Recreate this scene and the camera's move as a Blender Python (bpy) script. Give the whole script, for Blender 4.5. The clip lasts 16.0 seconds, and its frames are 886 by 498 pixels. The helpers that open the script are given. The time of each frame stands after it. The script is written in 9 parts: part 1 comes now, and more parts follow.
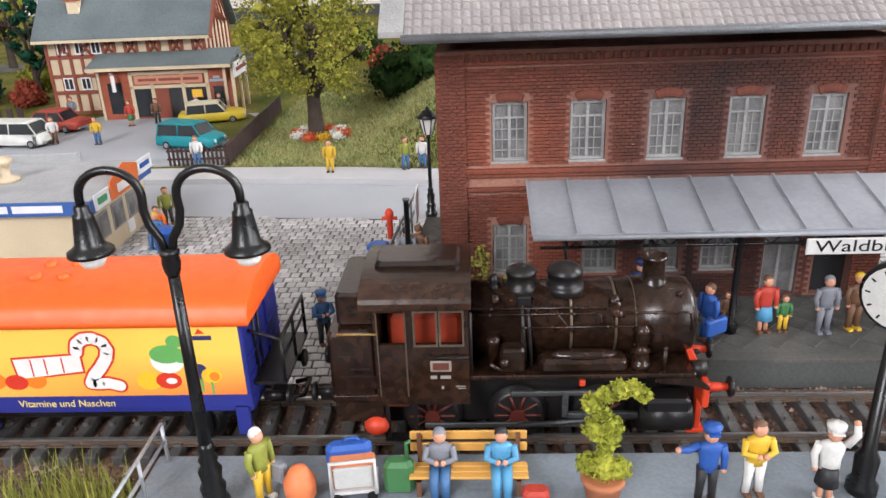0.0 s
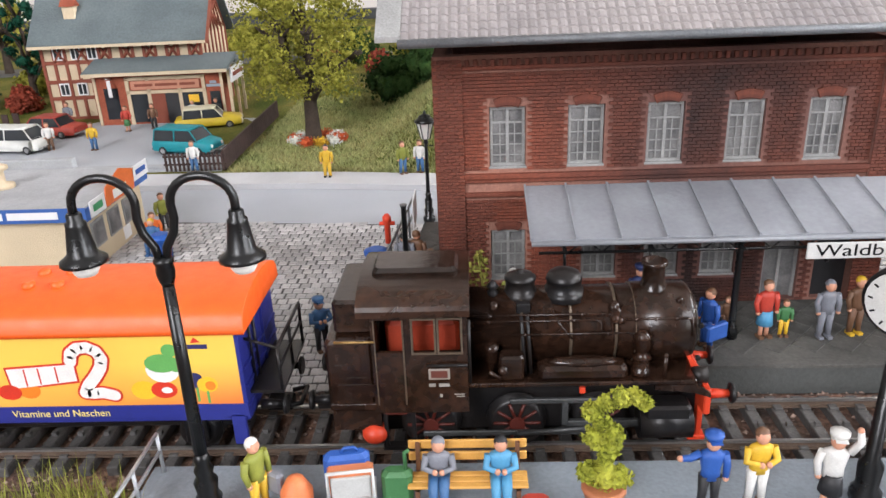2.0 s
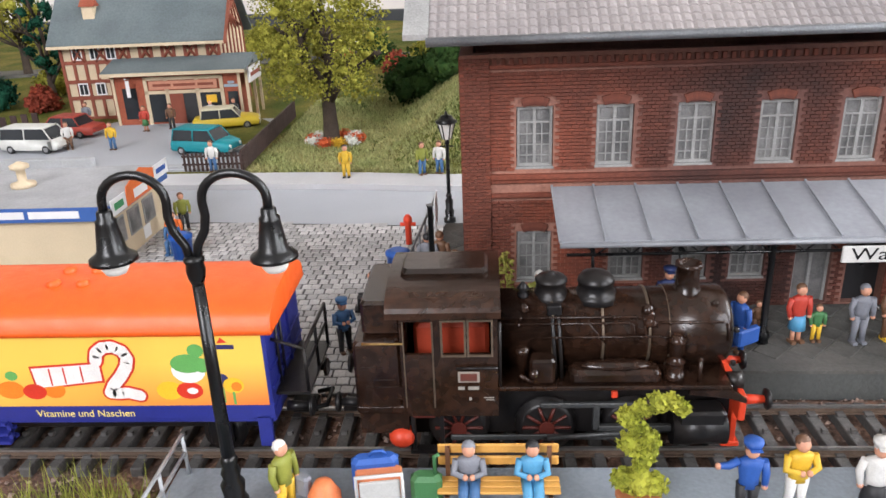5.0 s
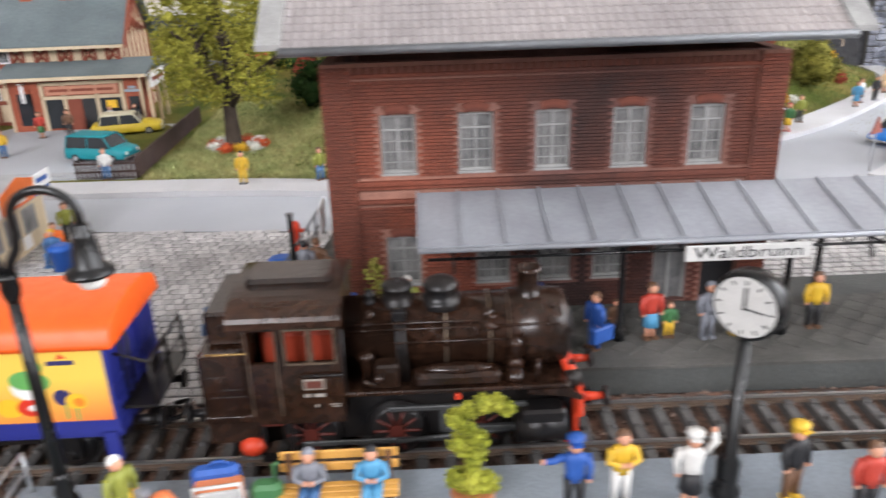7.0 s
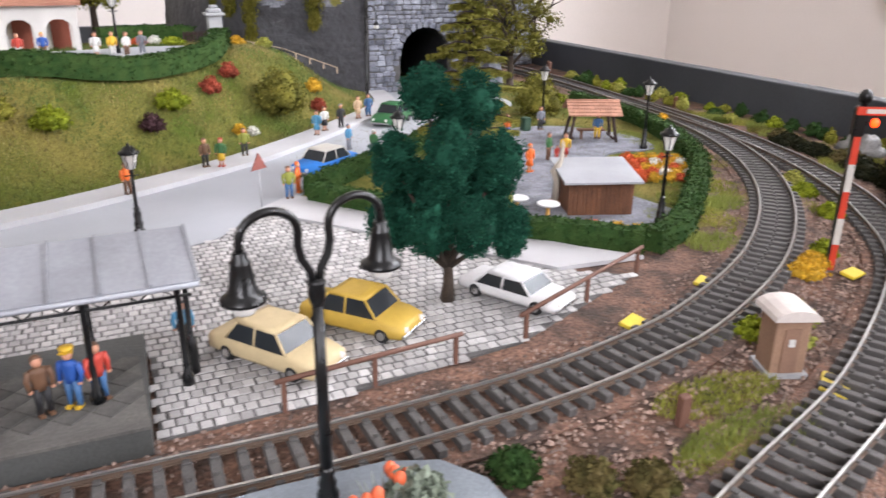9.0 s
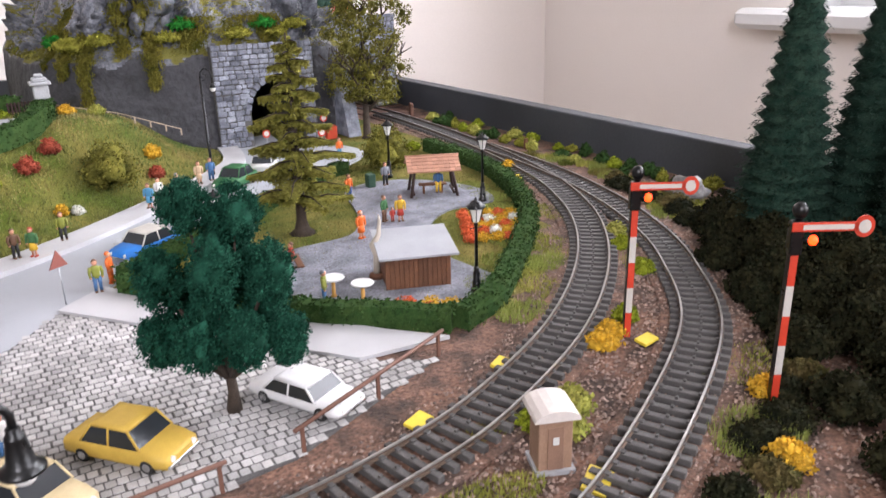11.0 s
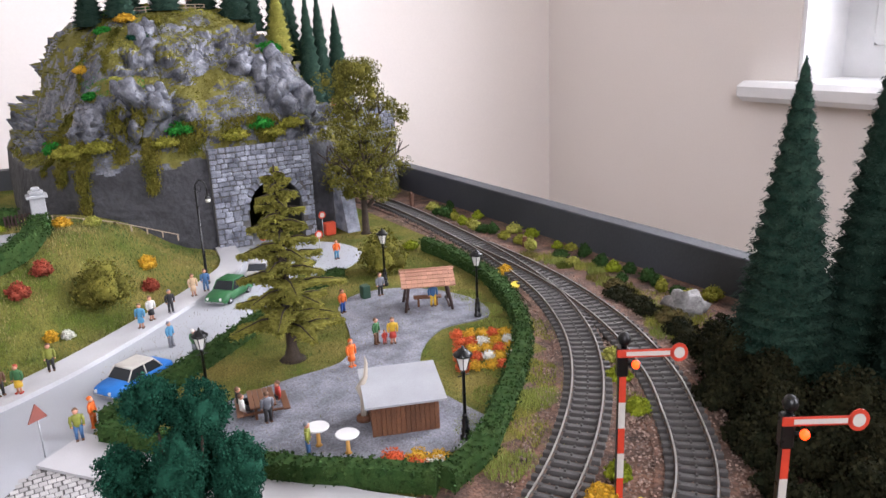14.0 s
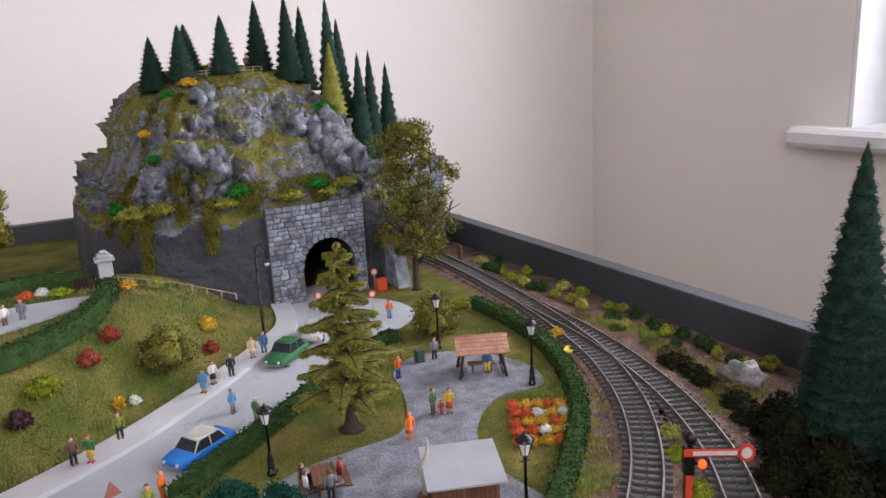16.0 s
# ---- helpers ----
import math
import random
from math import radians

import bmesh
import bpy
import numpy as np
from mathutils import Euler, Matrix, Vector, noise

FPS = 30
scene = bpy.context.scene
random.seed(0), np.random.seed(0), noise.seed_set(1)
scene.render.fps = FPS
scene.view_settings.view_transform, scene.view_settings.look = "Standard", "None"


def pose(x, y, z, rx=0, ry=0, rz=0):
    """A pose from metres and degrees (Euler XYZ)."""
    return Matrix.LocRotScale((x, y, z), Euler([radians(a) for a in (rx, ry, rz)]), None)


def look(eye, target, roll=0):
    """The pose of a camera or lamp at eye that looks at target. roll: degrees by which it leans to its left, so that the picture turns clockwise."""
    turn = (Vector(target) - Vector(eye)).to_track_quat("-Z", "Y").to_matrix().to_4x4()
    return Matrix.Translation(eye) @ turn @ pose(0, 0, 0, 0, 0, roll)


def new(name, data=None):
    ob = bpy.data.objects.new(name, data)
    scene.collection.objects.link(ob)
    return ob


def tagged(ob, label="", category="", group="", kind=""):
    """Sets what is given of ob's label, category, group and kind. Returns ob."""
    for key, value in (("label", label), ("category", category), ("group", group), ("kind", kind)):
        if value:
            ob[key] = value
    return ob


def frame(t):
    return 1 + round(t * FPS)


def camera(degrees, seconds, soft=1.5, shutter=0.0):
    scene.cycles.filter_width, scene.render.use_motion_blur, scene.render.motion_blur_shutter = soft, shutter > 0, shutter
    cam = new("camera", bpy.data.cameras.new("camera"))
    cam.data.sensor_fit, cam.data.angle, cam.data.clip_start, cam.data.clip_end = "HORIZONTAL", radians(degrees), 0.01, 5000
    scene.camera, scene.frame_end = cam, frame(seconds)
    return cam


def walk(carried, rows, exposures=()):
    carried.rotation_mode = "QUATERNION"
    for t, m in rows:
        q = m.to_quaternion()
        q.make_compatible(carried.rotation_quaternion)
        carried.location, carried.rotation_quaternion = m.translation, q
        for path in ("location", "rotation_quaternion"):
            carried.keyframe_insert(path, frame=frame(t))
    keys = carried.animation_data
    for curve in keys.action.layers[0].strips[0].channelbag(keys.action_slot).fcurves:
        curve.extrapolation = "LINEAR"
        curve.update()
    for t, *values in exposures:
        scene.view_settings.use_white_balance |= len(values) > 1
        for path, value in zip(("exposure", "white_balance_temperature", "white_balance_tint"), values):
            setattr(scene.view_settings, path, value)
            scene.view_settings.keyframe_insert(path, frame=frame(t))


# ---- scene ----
cam = camera(60.7, 16.0, shutter=0.4)
PATH = [
    (0, (0.557, 0.105, 0.128), (0.466, 1.953, -0.630), -2.2),
    (0.5, (0.556, 0.103, 0.128), (0.468, 1.954, -0.625), -2.2),
    (1, (0.556, 0.105, 0.128), (0.465, 1.956, -0.623), -2.3),
    (1.5, (0.557, 0.106, 0.129), (0.470, 1.955, -0.626), -2.7),
    (2, (0.557, 0.107, 0.128), (0.471, 1.959, -0.622), -2.4),
    (2.5, (0.554, 0.107, 0.128), (0.469, 1.959, -0.623), -2.2),
    (3, (0.554, 0.112, 0.127), (0.456, 1.963, -0.623), -2.5),
    (3.5, (0.553, 0.111, 0.127), (0.451, 1.962, -0.624), -2.3),
    (4, (0.552, 0.110, 0.126), (0.433, 1.960, -0.624), -2.4),
    (6.5, (0.556, 0.109, 0.128), (0.502, 1.969, -0.606), -1.9),
    (7, (0.576, 0.107, 0.129), (0.618, 1.961, -0.619), -1.8),
    (7.5, (0.626, 0.110, 0.133), (0.907, 1.944, -0.614), -1.5),
    (8, (0.671, 0.110, 0.134), (1.166, 1.903, -0.599), -1.0),
    (8.5, (0.720, 0.108, 0.132), (1.372, 1.854, -0.593), 0.7),
    (9, (0.751, 0.099, 0.135), (1.538, 1.791, -0.583), 0.5),
    (9.5, (0.765, 0.092, 0.140), (1.635, 1.742, -0.581), 0.4),
    (10, (0.782, 0.086, 0.145), (1.714, 1.702, -0.575), 0.1),
    (12.3, (0.831, 0.093, 0.191), (1.832, 1.714, -0.415), -2.3),
    (12.5, (0.834, 0.094, 0.193), (1.836, 1.717, -0.408), -2.3),
    (13, (0.836, 0.091, 0.198), (1.823, 1.728, -0.391), -2.7),
    (13.5, (0.839, 0.096, 0.205), (1.825, 1.739, -0.367), -2.6),
    (14, (0.835, 0.100, 0.212), (1.811, 1.752, -0.350), -2.4),
    (14.5, (0.835, 0.098, 0.221), (1.795, 1.767, -0.320), -2.9),
    (15, (0.836, 0.099, 0.229), (1.780, 1.784, -0.292), -3.2),
    (15.5, (0.832, 0.102, 0.239), (1.759, 1.804, -0.255), -3.2),
    (16, (0.825, 0.105, 0.244), (1.726, 1.824, -0.240), -3.0),
]
walk(cam, [(t, look(eye, target, roll)) for t, eye, target, roll in PATH],
     [(0, 0.72, 6500, 15), (6.5, 0.72, 6500, 15), (9, 0.7, 6500, 19), (13.5, 0.62, 6350, 21), (16, 0.05, 6350, 21)])

# ---- units: the model's parts are written in centimetres ----
CM = 0.01
rnd = random.Random(7)


class Shape:
    """Collects faces, in centimetres."""

    def __init__(self):
        self.v, self.f, self.s, self.m, self.k = [], [], [], [], 0

    def add(self, verts, faces, smooth=False):
        n = len(self.v)
        self.v += [tuple(p) for p in verts]
        self.f += [tuple(i + n for i in f) for f in faces]
        self.s += [smooth] * len(faces)
        self.m += [self.k] * len(faces)
        return self

    def box(self, x0, y0, z0, x1, y1, z1, b=0.0):
        """A box; b cuts its edges."""
        x0, x1 = min(x0, x1), max(x0, x1)
        y0, y1 = min(y0, y1), max(y0, y1)
        z0, z1 = min(z0, z1), max(z0, z1)
        if b <= 0:
            return self.add([(x, y, z) for z in (z0, z1) for x, y in ((x0, y0), (x1, y0), (x1, y1), (x0, y1))],
                            [(3, 2, 1, 0), (4, 5, 6, 7), (0, 1, 5, 4), (1, 2, 6, 5), (2, 3, 7, 6), (3, 0, 4, 7)])
        b = min(b, (x1 - x0) / 2.2, (y1 - y0) / 2.2, (z1 - z0) / 2.2)
        ring = lambda i, z: [(x0 + i + b, y0 + i, z), (x1 - i - b, y0 + i, z), (x1 - i, y0 + i + b, z), (x1 - i, y1 - i - b, z),
                             (x1 - i - b, y1 - i, z), (x0 + i + b, y1 - i, z), (x0 + i, y1 - i - b, z), (x0 + i, y0 + i + b, z)]
        return self.rings([ring(b * 0.8, z0), ring(0, z0 + b), ring(0, z1 - b), ring(b * 0.8, z1)], smooth=False)

    def rings(self, rs, smooth=True, cap=True, closed=True):
        n = len(rs[0])
        faces = []
        for k in range(len(rs) - 1):
            for i in range(n if closed else n - 1):
                j = (i + 1) % n
                faces.append((k * n + i, k * n + j, (k + 1) * n + j, (k + 1) * n + i))
        m = len(self.v)
        self.add([p for r in rs for p in r], faces, smooth)
        if cap:
            self.f += [tuple(m + i for i in reversed(range(n))), tuple(m + (len(rs) - 1) * n + i for i in range(n))]
            self.s += [False, False]
            self.m += [self.k, self.k]
        return self

    def tube(self, pts, r, n=8, smooth=True):
        """A round bar along points; r is one radius or one for each point."""
        pts = [Vector(p) for p in pts]
        rr = r if isinstance(r, (list, tuple)) else [r] * len(pts)
        out, side = [], None
        for i, p in enumerate(pts):
            d = (pts[min(i + 1, len(pts) - 1)] - pts[max(i - 1, 0)]).normalized()
            if side is None:
                side = d.orthogonal().normalized()
            side = (side - d * side.dot(d)).normalized()
            up = d.cross(side)
            out.append([p + rr[i] * (math.cos(2 * math.pi * k / n) * side + math.sin(2 * math.pi * k / n) * up) for k in range(n)])
        return self.rings(out, smooth)

    def cyl(self, a, b, r0, r1=None, n=12, smooth=True):
        return self.tube([a, b], [r0, r0 if r1 is None else r1], n, smooth)

    def lathe(self, x, y, prof, n=14, smooth=True):
        """A turned shape round an upright axis; prof: radius, height."""
        return self.rings([[(x + r * math.cos(2 * math.pi * k / n), y + r * math.sin(2 * math.pi * k / n), z) for k in range(n)] for r, z in prof], smooth)

    def ball(self, c, r, n=10, m=6, sz=1.0, sx=1.0, sy=1.0):
        prof = [(max(r * math.sin(math.pi * i / m), r * 0.02), c[2] - r * sz * math.cos(math.pi * i / m)) for i in range(m + 1)]
        return self.rings([[(c[0] + sx * q * math.cos(2 * math.pi * k / n), c[1] + sy * q * math.sin(2 * math.pi * k / n), z) for k in range(n)] for q, z in prof], True)

    def prism(self, poly, z0, z1):
        """An upright prism over a counter-clockwise outline."""
        return self.rings([[(x, y, z0) for x, y in poly], [(x, y, z1) for x, y in poly]], False)

    def ext(self, poly, x0, x1):
        """An outline in (y, z) drawn out along x."""
        return self.rings([[(x0, y, z) for y, z in poly], [(x1, y, z) for y, z in poly]], False)

    def exty(self, poly, y0, y1):
        """An outline in (x, z) drawn out along y."""
        return self.rings([[(x, y0, z) for x, z in poly], [(x, y1, z) for x, z in poly]], False)

    def ink(self, k):
        """Which material slot the next faces take."""
        self.k = k
        return self

    def turn(self, m):
        self.v = [tuple(m @ Vector(p)) for p in self.v]
        return self

    def mesh(self, name):
        me = bpy.data.meshes.new(name)
        me.from_pydata([(x * CM, y * CM, z * CM) for x, y, z in self.v], [], self.f)
        me.polygons.foreach_set("use_smooth", self.s)
        me.polygons.foreach_set("material_index", self.m)
        bm = bmesh.new()
        bm.from_mesh(me)
        bmesh.ops.recalc_face_normals(bm, faces=bm.faces)
        bm.to_mesh(me)
        bm.free()
        return me


def part(name, shape, material, parent=None, label="", at=None):
    me = shape if isinstance(shape, bpy.types.Mesh) else shape.mesh(name)
    if material and not me.materials:
        for one in material if isinstance(material, (list, tuple)) else [material]:
            me.materials.append(one)
    ob = new(name, me)
    if at is not None:
        ob.matrix_basis = at
    ob.parent = parent
    if label:
        tagged(ob, label)
    return ob


def put(x, y, z=0.0, rz=0.0, rx=0.0, ry=0.0):
    return pose(x * CM, y * CM, z * CM, rx, ry, rz)


def thing(name, m, label, category, group="", kind=""):
    e = new(name)
    e.empty_display_size = 0.01
    e.matrix_basis = m
    return tagged(e, label, category, group, kind)


def solid(name, shape, material, label, category, group="", kind="", m=None):
    ob = part(name, shape, material)
    if m is not None:
        ob.matrix_basis = m
    return tagged(ob, label, category, group, kind)


# ---- materials ----
def mat(name, rgb, rough=0.6, metal=0.0, rgb2=None, scale=200.0, fine=1500.0, bump=0.15, depth=0.0003, mix=0.5, spec=0.5, per_piece=0.0, sharp=0.5, sss=0.0, coat=0.0):
    """A surface with two scales of variation: patches (scale) and grain (fine), both per metre."""
    m = bpy.data.materials.new(name)
    m.use_nodes = True
    nt = m.node_tree
    n, link = nt.nodes, nt.links.new
    p = n["Principled BSDF"]
    p.inputs["Metallic"].default_value = metal
    p.inputs["Specular IOR Level"].default_value = spec
    p.inputs["Coat Weight"].default_value = coat
    tc = n.new("ShaderNodeTexCoord")
    a, b = n.new("ShaderNodeTexNoise"), n.new("ShaderNodeTexNoise")
    a.inputs["Scale"].default_value, b.inputs["Scale"].default_value = scale, fine
    a.inputs["Detail"].default_value, b.inputs["Detail"].default_value = 4, 3
    link(tc.outputs["Object"], a.inputs["Vector"])
    link(tc.outputs["Object"], b.inputs["Vector"])
    ramp = n.new("ShaderNodeMapRange")
    ramp.inputs["From Min"].default_value, ramp.inputs["From Max"].default_value = 0.5 - 0.3 * sharp, 0.5 + 0.3 * sharp
    link(a.outputs["Fac"], ramp.inputs["Value"])
    c2 = rgb2 or tuple(c * 0.72 for c in rgb)
    mx = n.new("ShaderNodeMix")
    mx.data_type = "RGBA"
    mx.inputs["A"].default_value, mx.inputs["B"].default_value = (*rgb, 1), (*c2, 1)
    amount = n.new("ShaderNodeMath")
    amount.operation = "MULTIPLY"
    amount.inputs[1].default_value = mix * 2
    amount.use_clamp = True
    link(ramp.outputs["Result"], amount.inputs[0])
    link(amount.outputs[0], mx.inputs["Factor"])
    hsv = n.new("ShaderNodeHueSaturation")
    link(mx.outputs["Result"], hsv.inputs["Color"])
    grain = n.new("ShaderNodeMapRange")
    grain.inputs["From Min"].default_value, grain.inputs["From Max"].default_value = 0.25, 0.75
    grain.inputs["To Min"].default_value, grain.inputs["To Max"].default_value = 1 - bump, 1 + bump
    link(b.outputs["Fac"], grain.inputs["Value"])
    value = grain.outputs["Result"]
    if per_piece:
        info = n.new("ShaderNodeObjectInfo")
        geo = n.new("ShaderNodeNewGeometry")
        s = n.new("ShaderNodeMath")
        s.operation = "ADD"
        link(info.outputs["Random"], s.inputs[0])
        link(geo.outputs["Random Per Island"], s.inputs[1])
        fr = n.new("ShaderNodeMath")
        fr.operation = "FRACT"
        link(s.outputs[0], fr.inputs[0])
        pr = n.new("ShaderNodeMapRange")
        pr.inputs["To Min"].default_value, pr.inputs["To Max"].default_value = 1 - per_piece, 1 + per_piece
        link(fr.outputs[0], pr.inputs["Value"])
        mu = n.new("ShaderNodeMath")
        mu.operation = "MULTIPLY"
        link(value, mu.inputs[0])
        link(pr.outputs["Result"], mu.inputs[1])
        value = mu.outputs[0]
    link(value, hsv.inputs["Value"])
    link(hsv.outputs["Color"], p.inputs["Base Color"])
    rr = n.new("ShaderNodeMapRange")
    rr.inputs["To Min"].default_value, rr.inputs["To Max"].default_value = max(rough - 0.12, 0.05), min(rough + 0.12, 1)
    link(a.outputs["Fac"], rr.inputs["Value"])
    link(rr.outputs["Result"], p.inputs["Roughness"])
    if depth:
        bp = n.new("ShaderNodeBump")
        bp.inputs["Distance"].default_value, bp.inputs["Strength"].default_value = depth, 0.8
        link(b.outputs["Fac"], bp.inputs["Height"])
        link(bp.outputs["Normal"], p.inputs["Normal"])
    return m


def plain(name, rgb, rough=0.45, metal=0.0):
    """Model paint: one colour with slight wear."""
    return mat(name, rgb, rough, metal, scale=250, fine=2500, bump=0.08, depth=0.00005, mix=0.15)


def glow(name, rgb, strength):
    m = bpy.data.materials.new(name)
    m.use_nodes = True
    p = m.node_tree.nodes["Principled BSDF"]
    p.inputs["Base Color"].default_value = (*rgb, 1)
    p.inputs["Emission Color"].default_value = (*rgb, 1)
    p.inputs["Emission Strength"].default_value = strength
    return m


def clear(name, rgb=(0.9, 0.95, 0.95), rough=0.05):
    m = bpy.data.materials.new(name)
    m.use_nodes = True
    p = m.node_tree.nodes["Principled BSDF"]
    p.inputs["Base Color"].default_value = (*rgb, 1)
    p.inputs["Roughness"].default_value = rough
    p.inputs["Transmission Weight"].default_value = 1
    p.inputs["IOR"].default_value = 1.1
    return m


M_GRASS = mat("static grass", (0.07, 0.098, 0.014), 0.95, rgb2=(0.2, 0.165, 0.045), scale=22, fine=1100, bump=0.6, depth=0.001, mix=0.5, spec=0.12)
M_ROAD = mat("road paint", (0.41, 0.43, 0.46), 0.8, scale=12, fine=1800, bump=0.08, depth=0.0001, mix=0.2)
M_PAVE = mat("pavement card", (0.53, 0.53, 0.54), 0.8, scale=30, fine=1500, bump=0.06, depth=0.0001, mix=0.2)
M_SOIL = mat("ballast scatter", (0.21, 0.112, 0.075), 0.95, rgb2=(0.065, 0.043, 0.034), scale=60, fine=600, bump=0.6, depth=0.0015, mix=0.5)
M_GRAVEL = mat("park gravel", (0.25, 0.26, 0.30), 0.95, rgb2=(0.15, 0.155, 0.18), scale=70, fine=900, bump=0.45, depth=0.0008, mix=0.5)
M_COBBLE = mat("cobble stones", (0.54, 0.53, 0.52), 0.8, rgb2=(0.37, 0.36, 0.35), scale=25, fine=1500, bump=0.15, depth=0.0002, mix=0.45, per_piece=0.22)
M_MORTAR = mat("dark joints", (0.12, 0.116, 0.112), 0.95, scale=100, fine=1500, bump=0.3)
M_PLAT = mat("platform paint", (0.21, 0.24, 0.27), 0.75, rgb2=(0.14, 0.16, 0.18), scale=18, fine=900, bump=0.12, depth=0.0002, mix=0.4)
M_STONE = mat("platform slabs", (0.115, 0.11, 0.10), 0.85, rgb2=(0.05, 0.05, 0.046), scale=30, fine=900, bump=0.2, depth=0.0002, mix=0.5, per_piece=0.12)
M_BRICK = mat("red brick", (0.275, 0.066, 0.032), 0.8, rgb2=(0.03, 0.013, 0.011), scale=15, fine=900, bump=0.25, depth=0.0002, mix=0.55, per_piece=0.15, sharp=0.8)
M_BRICKJ = mat("brick joints", (0.36, 0.17, 0.12), 0.9, rgb2=(0.13, 0.06, 0.05), scale=15, fine=900, bump=0.2)
M_ROOFT = mat("grey roof tiles", (0.33, 0.30, 0.29), 0.75, rgb2=(0.22, 0.2, 0.2), scale=20, fine=900, bump=0.1, depth=0.0001, mix=0.4, per_piece=0.08)
M_ZINC = mat("zinc sheet", (0.36, 0.38, 0.41), 0.5, 0.25, rgb2=(0.2, 0.205, 0.225), scale=25, fine=600, bump=0.08, depth=0.0001, mix=0.4)
M_BLACK = plain("black paint", (0.004, 0.0045, 0.005), 0.3)
M_STEEL = mat("bright rail", (0.55, 0.54, 0.52), 0.35, 0.9, scale=60, fine=1500, bump=0.1)
M_RUST = mat("rail web", (0.16, 0.11, 0.08), 0.7, 0.3, scale=90)
M_SLEEPER = mat("plastic sleeper", (0.10, 0.094, 0.09), 0.7, scale=80, fine=1200, bump=0.2)
M_WALL = mat("cream wall paint", (0.80, 0.745, 0.70), 0.9, rgb2=(0.76, 0.705, 0.66), scale=2, fine=300, bump=0.02, depth=0.0001, mix=0.3)
M_FASCIA = mat("dark board edge", (0.06, 0.065, 0.075), 0.6, scale=8, fine=400, bump=0.08)
M_WHITE = mat("white gloss paint", (0.82, 0.82, 0.82), 0.35, scale=5, fine=300, bump=0.02, depth=0)
# Grey of the unseen walls, kept low so they bounce less light.
M_DIMWALL = mat("unseen wall grey", (0.42, 0.39, 0.36), 0.9, scale=4, fine=200, bump=0.05)
# White of the unseen ceiling, raised to throw light onto flat tops.
M_WHITEC = mat("unseen ceiling bounce white", (0.72, 0.71, 0.69), 0.9, scale=4, fine=200, bump=0.03)
M_FLOORW = mat("floor boards", (0.25, 0.16, 0.09), 0.5, scale=6, fine=100, bump=0.15)

# ---- daylight ----
world = bpy.data.worlds.new("sky")
scene.world = world
world.use_nodes = True
sky = world.node_tree.nodes.new("ShaderNodeTexSky")
sky.sky_type, sky.sun_disc = "NISHITA", False
sky.sun_elevation, sky.sun_rotation = radians(40), radians(200)
world.node_tree.links.new(sky.outputs["Color"], world.node_tree.nodes["Background"].inputs["Color"])
world.node_tree.nodes["Background"].inputs["Strength"].default_value = 0.12


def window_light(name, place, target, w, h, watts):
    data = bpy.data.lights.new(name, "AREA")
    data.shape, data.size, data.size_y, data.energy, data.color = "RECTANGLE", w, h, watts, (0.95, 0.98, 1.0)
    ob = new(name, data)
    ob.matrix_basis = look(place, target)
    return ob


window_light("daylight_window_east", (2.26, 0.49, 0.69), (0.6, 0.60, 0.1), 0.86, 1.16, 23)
# Two lamps in unseen openings, added to bring in more daylight.
window_light("added_daylight_east_far", (2.28, -0.85, 0.80), (0.6, 0.40, 0.0), 0.9, 1.3, 24)
window_light("added_daylight_south", (-0.35, -1.58, 1.14), (0.5, 0.6, 0.0), 0.9, 1.0, 30)

# ---- the room ----
ROOM = (-130, -160, -85, 205, 160.5, 175)


